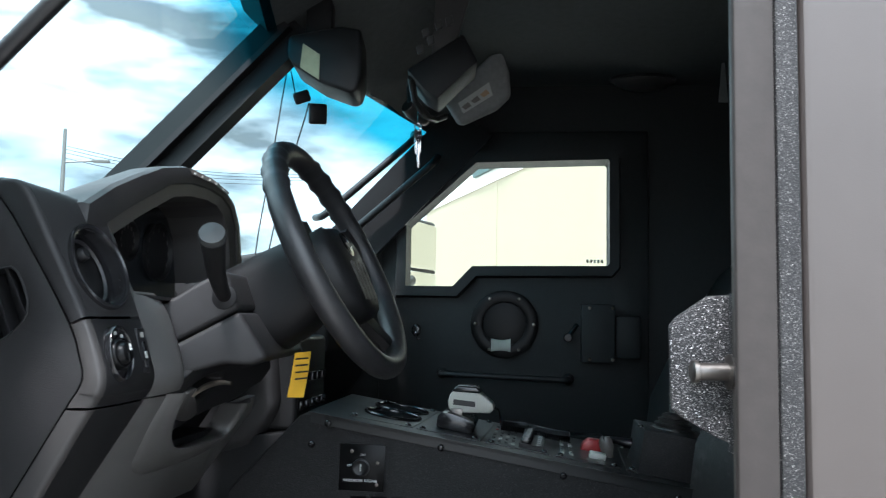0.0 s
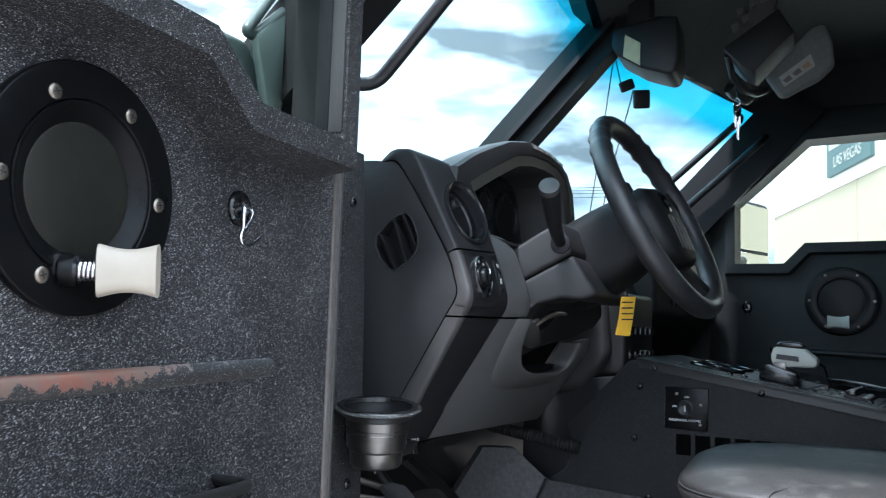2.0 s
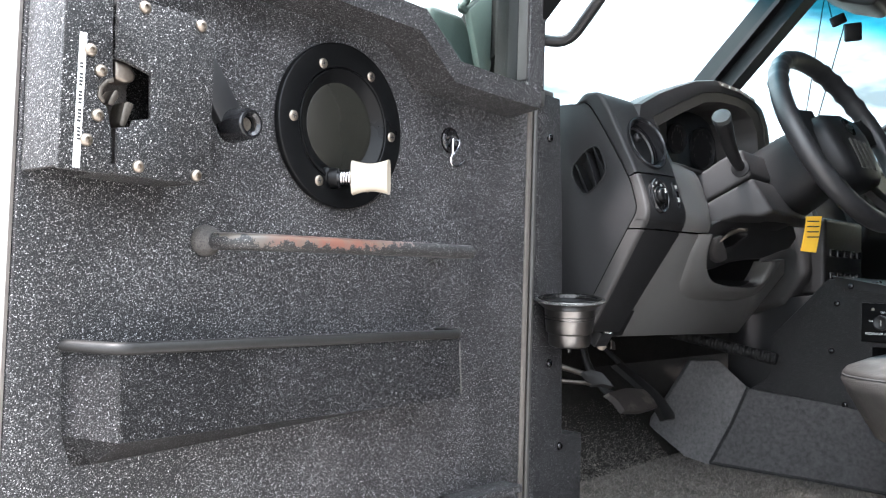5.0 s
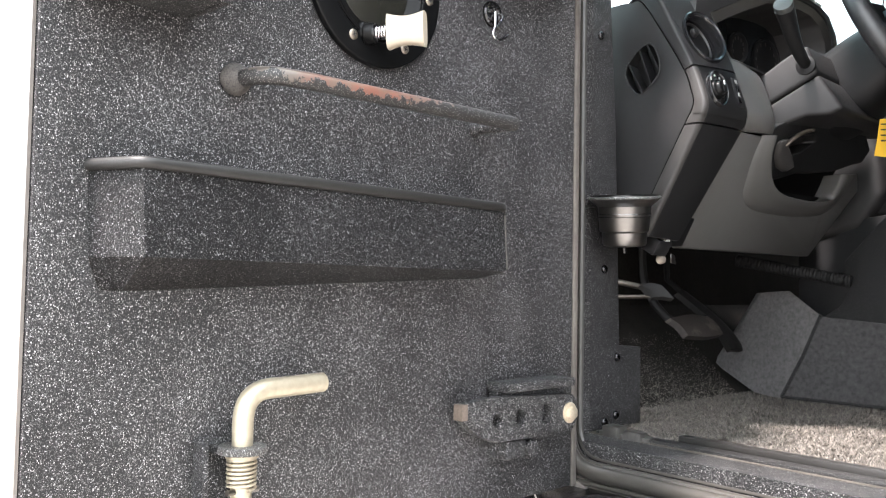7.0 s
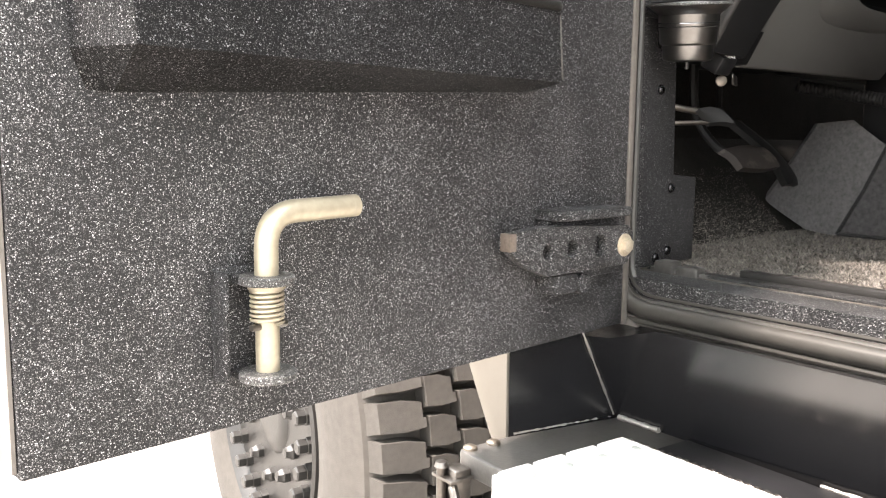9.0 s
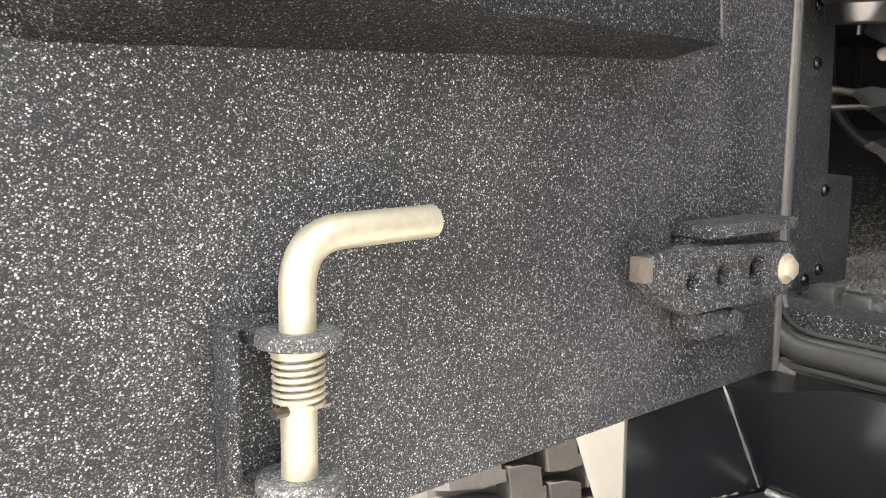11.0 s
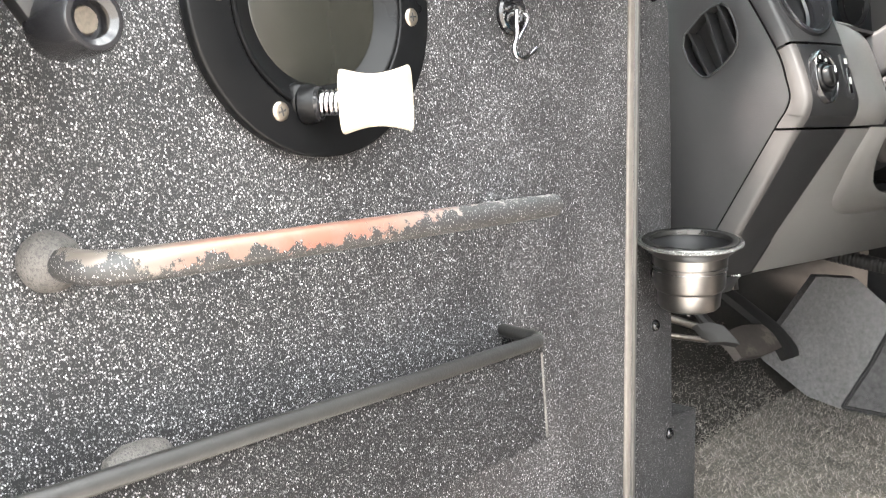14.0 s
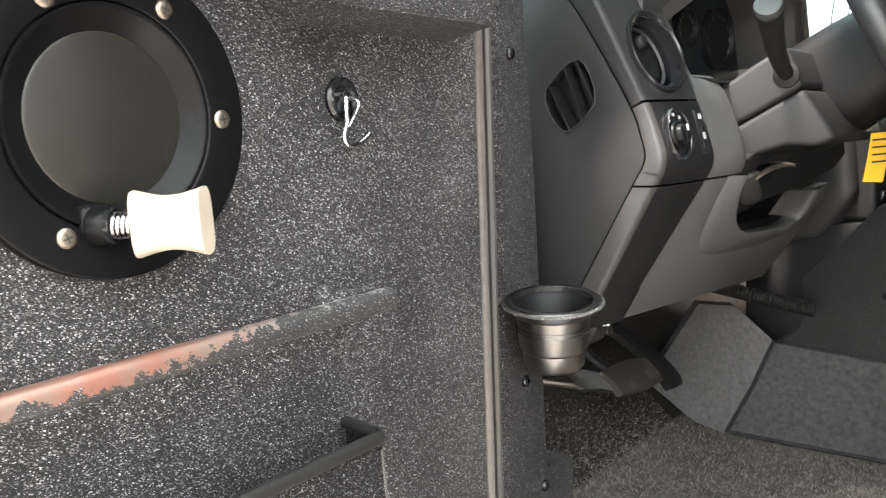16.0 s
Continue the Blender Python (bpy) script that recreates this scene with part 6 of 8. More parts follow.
prism(b, [(-0.72, 1.60), (-0.43, 1.60), (-0.36, 1.54), (-0.32, 1.44), (-0.31, 1.34), (-0.36, 1.27), (-0.46, 1.24), (-0.72, 1.24)], "y", 1.53, 1.81, (), 0.02, 3)
part("centre_dash", b, DASH, dash)
b = bmesh.new()
prism(b, [(-0.72, 1.60), (-0.44, 1.645), (-0.380, 1.652), (-0.322, 1.617), (-0.294, 1.520), (-0.292, 1.440), (-0.330, 1.400), (-0.40, 1.30), (-0.46, 1.24), (-0.72, 1.24)], "y", 1.80, 2.44, (), 0.012, 3)
pd = part("passenger_dash", b, DASH, dash, "charcoal passenger side of the dashboard")
# paler plastic here carries the windshield light that falls on the panel
b = bmesh.new()
shell(b, [[(-0.3165, 1.875, 1.606), (-0.3165, 2.265, 1.606)], [(-0.2915, 1.860, 1.522), (-0.2915, 2.285, 1.522)]], (0.004, 0, 0.0012))
soft(b, 40, 0.0015, 1)
part("airbag_panel", b, DASH_EDGE, pd, "smooth panel in a raised border, windshield light in its paler colour")
b = bmesh.new()
tube(b, rounded([(-0.3145, 1.866, 1.6095), (-0.3145, 2.272, 1.6095), (-0.2885, 2.296, 1.517), (-0.2885, 1.850, 1.517), (-0.3145, 1.866, 1.6095)], 0.02, 4), 0.0065, 8)
part("panel_border", b, DASH, pd)
for k in range(9):
    if k == 5:
        continue
    b = bmesh.new()
    box(b, -0.2945, -0.2885, 1.93 + k * 0.036, 1.954 + k * 0.036, 1.458, 1.484, 0.002, 1)
    part("embossed_bar", b, DASH, pd)
for x, y, z in ((-0.365, 1.62, 1.51), (-0.308, 2.385, 1.572)):
    b = bmesh.new()
    lathe(b, [(-0.012, 0.046), (0.010, 0.046), (0.014, 0.042), (0.006, 0.036), (-0.010, 0.034), (-0.010, 0)], (x, y, z), (0.95, 0, 0.28), 32)
    part("vent_ring", b, BLACK_GLOSS, dash)
b = bmesh.new()
box(b, -0.36, -0.285, 1.555, 1.755, 1.30, 1.47, 0.01, 3)
stack = part("centre_panel", b, DASH_DARK, dash)
for i in range(2):
    for j in range(5):
        b = bmesh.new()
        box(b, -0.286, -0.279, 1.572 + j * 0.035, 1.598 + j * 0.035, 1.335 + i * 0.05, 1.352 + i * 0.05, 0.002)
        part("button", b, BLACK_GLOSS, stack)
for j in range(5):
    b = bmesh.new()
    box(b, -0.279, -0.2785, 1.578 + j * 0.035, 1.592 + j * 0.035, 1.341, 1.345)
    part("button_mark", b, STALK_GREY, stack)
b = bmesh.new()
prism(b, [(-0.50, 1.28), (-0.30, 1.30), (-0.22, 1.335), (-0.36, 1.10), (-0.41, 1.04), (-0.50, 1.04)], "y", 1.536, 1.796, (), 0.004)
part("panel_base", b, DASH_DARK, dash)

# steering column and wheel
SWING = None
AX = Vector((0.879, -0.155, 0.449)).normalized()
RT = Vector((0.155, 0.879, 0)).normalized()
UPV = AX.cross(RT).normalized()
WC = Vector((-0.157, 1.278, 1.592))


def wp(u, v, w=0.0):
    return WC + RT * u + UPV * v + AX * w


col = thing("steering_column", (-0.35, 1.288, 1.45), "charcoal plastic steering column cover with a turn stalk", "steering column")
b = bmesh.new()
rows = []
for d, hw, up, dn in ((-0.045, 0.058, 0.056, 0.070), (-0.09, 0.066, 0.058, 0.082), (-0.16, 0.070, 0.058, 0.090), (-0.24, 0.074, 0.056, 0.080), (-0.34, 0.074, 0.05, 0.05)):
    rows.append([wp(hw * c, (up if s > 0 else dn) * s, d) for c, s in ((math.copysign(abs(math.cos(a)) ** 0.6, math.cos(a)), math.copysign(abs(math.sin(a)) ** 0.6, math.sin(a))) for a in (2 * math.pi * k / 24 for k in range(24)))])
vr = [[b.verts.new(p) for p in r] for r in rows]
for r, s in zip(vr, vr[1:]):
    for k in range(24):
        b.faces.new((r[k], r[(k + 1) % 24], s[(k + 1) % 24], s[k]))
b.faces.new(vr[0])
b.faces.new(vr[-1])
part("shroud", b, COLUMN, col)
def on_column(bm):
    """Turn the straight-built column cover to the column's heading."""
    for v in bm.verts:
        v.co.y += 1.125 + 0.18 * (v.co.x + 0.285)
    return bm


b = bmesh.new()
prism(b, [(-0.346, 1.466), (-0.268, 1.5105), (-0.250, 1.482), (-0.230, 1.448), (-0.252, 1.438), (-0.288, 1.440), (-0.321, 1.430), (-0.346, 1.412), (-0.40, 1.40), (-0.40, 1.440)], "y", 0.0, 0.30, (), 0.007, 4)
part("lower_cover", on_column(b), DASH, col, "charcoal lower column cover")
b = bmesh.new()
prism(b, [(-0.43, 1.47), (-0.40, 1.505), (-0.352, 1.527), (-0.329, 1.543), (-0.310, 1.554), (-0.287, 1.564), (-0.2685, 1.5135), (-0.346, 1.469), (-0.40, 1.443)], "y", 0.001, 0.28, (), 0.007, 4)
part("upper_cover", on_column(b), DASH, col, "charcoal upper column cover")
b = bmesh.new()
tube(b, spline([(-0.289, 1.150, 1.527), (-0.288, 1.120, 1.531), (-0.286, 1.092, 1.541), (-0.283, 1.058, 1.560), (-0.278, 1.026, 1.582), (-0.2745, 1.004, 1.595)], 16), 0.012, 16, taper=[0.72 + 0.62 * (k / 15) ** 1.5 for k in range(16)])
part("turn_stalk", b, DASH_DARK, col, "black turn-signal stalk")
b = bmesh.new()
lathe(b, [(-0.004, 0.0150), (0.004, 0.0162), (0.007, 0.0150), (0.0085, 0.0)], (-0.2740, 1.001, 1.597), (0.15, -0.85, 0.5), 24)
part("stalk_cap", b, STALK_GREY, col, "grey stalk end cap")
b = bmesh.new()
lathe(b, [(0, 0.017), (0.004, 0.016), (0.006, 0.011)], (-0.289, 1.127, 1.528), (0.1, -0.99, 0.0), 20)
part("stalk_boot", b, COLUMN, col)

wheel = thing("steering_wheel", tuple(WC), "black leather steering wheel with a four-spoke hub and finger grips", "steering wheel")
b = bmesh.new()
seg, minor = 96, 14
R0, r0 = 0.180, 0.0165
rings = []
for k in range(seg):
    a = 2 * math.pi * k / seg
    grip = 0.0016 * math.cos(k * 2.1) if 6 < k < 20 or 28 < k < 42 else 0
    rings.append([b.verts.new(wp((R0 + (r0 + grip) * math.cos(q)) * math.cos(a), (R0 + (r0 + grip) * math.cos(q)) * math.sin(a), (r0 + grip) * 1.12 * math.sin(q))) for q in (2 * math.pi * j / minor for j in range(minor))])
for k in range(seg):
    r, s = rings[k], rings[(k + 1) % seg]
    for j in range(minor):
        b.faces.new((r[j], r[(j + 1) % minor], s[(j + 1) % minor], s[j]))
part("rim", b, WHEEL_SKIN, wheel)
for nm, a0, wid in (("spoke", 165, 0.055), ("spoke", 15, 0.055), ("spoke", 238, 0.030), ("spoke", 302, 0.030)):
    b = bmesh.new()
    a = radians(a0)
    d, p = Vector((math.cos(a), math.sin(a))), Vector((-math.sin(a), math.cos(a)))
    g = []
    for s, w, h in ((0.05, wid, -0.012), (0.10, wid * 0.62, -0.014), (0.15, wid * 0.5, -0.006), (0.178, wid * 0.62, 0.0)):
        g.append([wp(d.x * s + p.x * q, d.y * s + p.y * q, h + 0.006 * (1 - abs(q) / wid)) for q in (-w, 0, w)])
    shell(b, g, -AX * 0.014)
    soft(b, 35, 0.003, 2)
    part(nm, b, DASH_DARK, wheel)
b = bmesh.new()
rows = []
outl = [(0.078, 0.0), (0.080, 0.035), (0.062, 0.062), (0.0, 0.072), (-0.062, 0.062), (-0.080, 0.035), (-0.078, 0.0), (-0.066, -0.055), (-0.045, -0.075), (0.0, -0.080), (0.045, -0.075), (0.066, -0.055)]
for s, w in ((1.0, -0.045), (1.03, -0.02), (1.0, 0.006), (0.90, 0.016), (0.6, 0.021), (0.2, 0.022)):
    rows.append([b.verts.new(wp(u * s, v * s - 0.022, w)) for u, v in outl])
for r, s in zip(rows, rows[1:]):
    for k in range(12):
        b.faces.new((r[k], r[(k + 1) % 12], s[(k + 1) % 12], s[k]))
b.faces.new(rows[0][::-1])
b.faces.new(rows[-1])
part("hub", b, DASH_DARK, wheel, angle=60)
b = bmesh.new()
lathe(b, [(0, 0.022), (0.003, 0.021), (0.004, 0.018), (0.003, 0.0)], wp(0, 0.013, 0.018), AX, 28, 1.0)
badge = part("badge", b, BLACK_GLOSS, wheel, "oval badge as a plain dark disc")
b = bmesh.new()
prism(b, circle(0, 0, 0.012, 20, 0.4), "x", 0, 0.001)
bmesh.ops.transform(b, matrix=Matrix.Translation(wp(0, 0.013, 0.0222)) @ Matrix((AX, RT, UPV)).transposed().to_4x4(), verts=b.verts)
part("badge_mark", b, STEEL, badge)
for k in range(4):
    b = bmesh.new()
    u = -0.0275 + k * 0.0185
    shell(b, [[wp(u - 0.004, -0.017, 0.0212), wp(u + 0.004, -0.017, 0.0212)], [wp(u - 0.004, -0.077, 0.0165), wp(u + 0.004, -0.077, 0.0165)]], AX * 0.004)
    soft(b, 40, 0.0015, 2)
    part("hub_rib", b, DASH_EDGE, wheel)

tag = thing("key_tag", (-0.215, 1.30, 1.45), "yellow card tag with handwriting hanging under the column", "tag")
b = bmesh.new()
shell(b, [[(-0.219, 1.282, 1.450), (-0.199, 1.308, 1.452)], [(-0.223, 1.281, 1.415), (-0.203, 1.307, 1.416)], [(-0.228, 1.279, 1.384), (-0.208, 1.305, 1.382)]], (-0.001, 0.0006, 0))
part("card", b, YELLOW, tag)
for k in range(4):
    b = bmesh.new()
    z = 1.442 - k * 0.010
    shell(b, [[(-0.2185, 1.2835, z), (-0.2030, 1.3036, z + 0.001)], [(-0.2187, 1.2835, z - 0.0025), (-0.2032, 1.3036, z - 0.0015)]], (0.0006, -0.0004, 0))
    part("handwriting", b, INK, tag)
b = bmesh.new()
tube(b, [(-0.21, 1.295, 1.450), (-0.215, 1.295, 1.47), (-0.23, 1.295, 1.48)], 0.0008, 5)
part("string", b, INK, tag)

# ---- centre console ----
con = thing("centre_console", (0.1, MID, FLOOR), "black coated steel centre console with switch plates and a side plate", "console")
SWING = about((-0.242, 1.502, 0), 0, 0, -6.0)
ctop = lambda x: 1.316 - 0.160 * (x + 0.205)
b = bmesh.new()
prism(b, [(-0.245, 1.334), (-0.215, 1.337), (0.52, ctop(0.52) + 0.010), (0.52, FLOOR + 0.001), (-0.490, FLOOR + 0.001), (-0.412, 1.085), (-0.375, 1.11), (-0.36, 1.15), (-0.37, 1.20)], "y", 1.504, 1.862, (), 0.004)
part("body", b, CONSOLE, con)
b = bmesh.new()
shell(b, [[(-0.23, 1.500, 1.341), (-0.23, 1.866, 1.341)], [(0.53, 1.500, ctop(0.53) + 0.016), (0.53, 1.866, ctop(0.53) + 0.016)]], (0, 0, -0.006))
shell(b, [[(-0.225, 1.500, 1.339), (0.53, 1.500, ctop(0.53) + 0.014)], [(-0.225, 1.500, 1.322), (0.53, 1.500, ctop(0.53) - 0.003)]], (0, 0.003, 0))
part("top_plate", b, CONSOLE_TOP, con, "satin black top plate folded over the edge")
for x, z in ((-0.194, 1.321), (0.004, 1.286), (0.212, 1.246), (0.40, 1.216), (-0.223, 1.284), (-0.233, 1.184), (-0.205, 1.074), (0.06, 1.02)):
    b = bmesh.new()
    button_screw(b, (x, 1.4995 if z > 1.2 and x > -0.2 else 1.5035, z), (0, -1, 0), 0.0062, 0.0045)
    part("screw", b, BLACK_GLOSS, con, "black domed screw")
b = bmesh.new()
prism(b, [(-0.173, 1.208), (-0.093, 1.207), (-0.091, 1.287), (-0.172, 1.288)], "y", 1.499, 1.5035, (), 0.0015)
plate = part("airbag_plate", b, PORT_BLACK, con, "black airbag switch plate with white print")
b = bmesh.new()
lathe(b, [(0, 0.0155), (0.004, 0.0150), (0.005, 0.0125), (0.003, 0.0085), (0.003, 0)], (-0.134, 1.499, 1.248), (0, -1, 0), 24)
part("key_lock", b, BLACK_SATIN, plate)
b = bmesh.new()
box(b, -0.1352, -0.1328, 1.4955, 1.4962, 1.242, 1.254)
part("key_slot", b, GREY_LABEL, plate)
for x, z in ((-0.150, 1.275), (-0.105, 1.256), (-0.106, 1.219)):
    b = bmesh.new()
    button_screw(b, (x, 1.499, z), (0, -1, 0), 0.0032, 0.002, 10)
    part("screw", b, SCREW, plate)
for txt, x, z, size in (("PASSENGER AIRBAG", -0.135, 1.2255, 0.0066), ("OFF", -0.131, 1.2690, 0.0056), ("ON", -0.154, 1.251, 0.0052)):
    wording("lettering", txt, size, Matrix.Translation((x, 1.4988, z)) @ pose(0, 0, 0, 90, 0, 0), WHITE, plate, 0.0002)
# maker's cut-out letters stand as plain bars, near-black for the shade inside
for k in range(5):
    b = bmesh.new()
    x = -0.152 + k * 0.036
    box(b, x, x + 0.028, 1.5020, 1.5036, 1.160, 1.199, 0.001)
    part("cut_out_shade", b, SHADE_BLACK, con, "near-black bar for the shade in a cut-out")


def on_top(x, y, h=0.0):
    return Vector((x, y, ctop(x) + 0.0165 + h))


def top_plate(bm, x0, x1, y0, y1, h0, h1, skew_x=0.0):
    """A plate on the console top, from height h0 to h1 over it; skew_x shifts its far edge."""
    g = lambda h: [[on_top(x0, y0, h), on_top(x1, y0, h)], [on_top(x0 + skew_x, y1, h), on_top(x1 + skew_x, y1, h)]]
    shell(bm, g(h1), (0, 0, h0 - h1))


plates = []
for x0, x1, y1 in ((-0.170, -0.052, 1.850), (-0.045, 0.068, 1.842), (0.077, 0.190, 1.836), (0.199, 0.312, 1.836), (0.322, 0.50, 1.836)):
    b = bmesh.new()
    top_plate(b, x0, x1, 1.548, y1, 0.0, 0.0045, 0.014)
    soft(b, 40, 0.001, 1)
    pl = part("insert_plate", b, CONSOLE_TOP, con, "black insert plate held by four screws")
    plates.append(pl)
    for x, y in ((x0 + 0.010, 1.560), (x1 - 0.010, 1.560), (x0 + 0.022, y1 - 0.012), (x1 + 0.002, y1 - 0.012)):
        b = bmesh.new()
        button_screw(b, on_top(x, y, 0.0045), (0.16, 0, 0.99), 0.0055, 0.0042, 12)
        part("screw", b, BLACK_GLOSS, pl)
for y in (1.652, 1.765):
    b = bmesh.new()
    tube(b, [on_top(-0.104 + 0.0515 * math.cos(a), y + 0.0515 * math.sin(a), 0.0065) for a in (2 * math.pi * k / 36 for k in range(36))], 0.0036, 8, closed=True)
    part("drink_ring", b, BLACK_GLOSS, plates[0], "glossy black drink ring")
    # flat near-black disc in place of the shade down the well
    b = bmesh.new()
    lathe(b, [(0, 0.0500), (0.0012, 0.0500), (0.0012, 0)], on_top(-0.104, y, 0.0042), (0.158, 0, 0.987), 30)
    part("drink_well_shade", b, SHADE_BLACK, plates[0])
# radio face: rows of small keys, then a bank of levers
for i in range(4):
    for j in range(6):
        b = bmesh.new()
        x, y = 0.086 + i * 0.012 + 0.0006 * j, 1.575 + j * 0.040
        top_plate(b, x, x + 0.0055, y, y + 0.012, 0.0045, 0.0062)
        part("key", b, RED if (i, j) == (0, 4) else (GREY_LABEL if (i + 2 * j) % 3 == 0 else DASH_DARK), plates[2])
b = bmesh.new()
top_plate(b, 0.136, 0.178, 1.566, 1.815, 0.0045, 0.011, 0.012)
soft(b, 40, 0.001, 1)
bank = part("lever_bank", b, DASH_DARK, plates[2])
for j in range(9):
    b = bmesh.new()
    y = 1.574 + j * 0.026
    p = on_top(0.150 + 0.0012 * j, y, 0.011)
    box(b, p.x - 0.009, p.x + 0.009, y, y + 0.015, p.z - 0.003, p.z + 0.011, 0.0025, 2, about(p, 0, -14, 0))
    part("lever", b, BLACK_GLOSS, bank)
    b = bmesh.new()
    p = on_top(0.170 + 0.0012 * j, y, 0.011)
    box(b, p.x - 0.004, p.x + 0.004, y + 0.003, y + 0.011, p.z - 0.001, p.z + 0.0012)
    part("lever_label", b, GREY_LABEL, bank)
for i in range(2):
    for j in range(4):
        b = bmesh.new()
        top_plate(b, 0.210 + i * 0.016 + 0.001 * j, 0.2165 + i * 0.016 + 0.001 * j, 1.585 + j * 0.052, 1.608 + j * 0.052, 0.0045, 0.0075)
        part("key", b, GREY_LABEL if j % 2 == 0 else DASH_EDGE, plates[3])
b = bmesh.new()
p = on_top(0.272, 1.700, 0.004)
prism(b, [(p.x - 0.022, p.z), (p.x - 0.018, p.z + 0.014), (p.x - 0.006, p.z + 0.024), (p.x + 0.016, p.z + 0.022), (p.x + 0.022, p.z - 0.004)], "y", p.y - 0.016, p.y + 0.016, (), 0.004, 3)
part("switch_guard", b, RED, plates[3], "red switch guard")
b = bmesh.new()
p = on_top(0.276, 1.612, 0.004)
box(b, p.x - 0.015, p.x + 0.015, p.y - 0.013, p.y + 0.013, p.z - 0.002, p.z + 0.011, 0.003, 2, about(p, 0, 9, 0))
part("push_button", b, CREAM, plates[3], "cream push button")
b = bmesh.new()
p = on_top(0.398, 1.60, 0.004)
box(b, p.x - 0.059, p.x + 0.062, 1.542, 1.700, p.z - 0.004, p.z + 0.074, 0.003, 2, about(p, 0, 9, 0))
part("shifter_box", b, CONSOLE, con, "black coated shifter box")
for x, y in ((0.347, 1.556), (0.450, 1.556)):
    b = bmesh.new()
    button_screw(b, on_top(x, y, 0.0805), (0.16, 0, 0.99), 0.005, 0.004, 10)
    part("screw", b, BLACK_GLOSS, con)
b = bmesh.new()
p = on_top(0.412, 1.625, 0.076)
lathe(b, [(0, 0.040), (0.006, 0.038), (0.008, 0.032), (0.014, 0.034), (0.016, 0.026), (0.022, 0.028), (0.024, 0.020), (0.030, 0.021), (0.034, 0.010), (0.060, 0.009), (0.064, 0.013), (0.085, 0.013), (0.089, 0.009)], p, (0.1, 0, 1), 24)
part("shifter_boot", b, RUBBER, con, "ribbed rubber boot with a black stick")
clamp = thing("arm_clamp", tuple(on_top(0.315, 1.66, 0.004)), "small grey ball-joint arm clamped to the console", "clamp")
b = bmesh.new()
p = on_top(0.300, 1.66, 0.0)
lathe(b, [(0, 0.011), (0.010, 0.010), (0.022, 0.013), (0.034, 0.014), (0.042, 0.009), (0.043, 0)], p, (-0.1, 0, 1), 16)
part("foot", b, PAINT_EDGE, clamp)
b = bmesh.new()
tube(b, [p + Vector((-0.008, 0, 0.032)), p + Vector((0.014, 0.0, 0.036)), p + Vector((0.042, 0.0, 0.030))], 0.009, 12, taper=[1.4, 0.8, 1.2])
part("arm", b, BLACK_GLOSS, clamp)

mic = thing("radio_microphone", tuple(on_top(0.045, 1.66, 0.02)), "grey hand microphone with a black top lying in its clip", "microphone")
b = bmesh.new()
prism(b, [(-0.016, 1.308), (-0.014, 1.328), (-0.006, 1.335), (0.010, 1.334), (0.052, 1.320), (0.056, 1.312), (0.050, 1.296)], "y", 1.600, 1.715, (), 0.003)
part("clip", b, BLACK_GLOSS, mic)
b = bmesh.new()
box(b, 0.008, 0.030, 1.628, 1.632, 1.322, 1.340, 0.001)
box(b, 0.008, 0.012, 1.628, 1.650, 1.334, 1.340, 0.001)
part("hanger", b, STEEL, mic, "bright hanger plate")
b = bmesh.new()
prism(b, [(0.003, 1.338), (0.001, 1.352), (0.005, 1.366), (0.012, 1.371), (0.060, 1.368), (0.070, 1.361), (0.086, 1.348), (0.088, 1.339), (0.080, 1.331), (0.027, 1.331), (0.008, 1.334)], "y", 1.640, 1.695, (), 0.008, 4)
part("body", b, CREAM, mic)
b = bmesh.new()
prism(b, [(0.009, 1.370), (0.013, 1.378), (0.020, 1.382), (0.056, 1.380), (0.062, 1.375), (0.063, 1.367)], "y", 1.638, 1.697, (), 0.004, 3)
part("cap", b, BLACK_GLOSS, mic)
b = bmesh.new()
prism(b, [(0.011, 1.346), (0.012, 1.356), (0.053, 1.352), (0.053, 1.342)], "y", 1.6388, 1.6402)
part("label", b, DASH_EDGE, mic)
cord = thing("coiled_cord", tuple(on_top(0.18, 1.72, 0.01)), "coiled black microphone cord lying on the console", "cord")
b = bmesh.new()
A, B = on_top(0.098, 1.735, 0.016), on_top(0.232, 1.715, 0.022)
d = B - A
pts = [Vector((0.086, 1.667, 1.340)), Vector((0.094, 1.690, 1.334)), Vector((0.097, 1.715, 1.318))]
u, w = Vector((0, 1, 0)), d.normalized().cross(Vector((0, 1, 0)))
for k in range(241):
    q = k / 240
    pts.append(A + d * q + 0.0098 * (math.cos(k * 0.785) * u + math.sin(k * 0.785) * w) + Vector((0, 0.012 * math.sin(q * 6), 0)))
tube(b, pts, 0.0023, 6)
part("coil", b, BLACK_GLOSS, cord)

SWING = None
# ---- footwell ----
bm = bmesh.new()
shell(bm, [[(-0.408, 1.503, 1.088), (-0.485, 1.528, 1.140), (-0.562, 1.547, 1.134)], [(-0.445, 1.501, 1.000), (-0.530, 1.523, 1.040), (-0.620, 1.548, 1.040)], [(-0.468, 1.499, 0.950), (-0.560, 1.524, 0.965), (-0.668, 1.548, 0.968)], [(-0.478, 1.4985, 0.928), (-0.575, 1.524, 0.938), (-0.655, 1.545, 0.958)], [(-0.488, 1.498, 0.904), (-0.560, 1.516, 0.912), (-0.625, 1.537, 0.943)]], (-0.02, 0.03, 0))
solid("trim_tunnel", bm, FELT, "grey felt panel over the transmission tunnel in the footwell", "tunnel cover")
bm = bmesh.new()
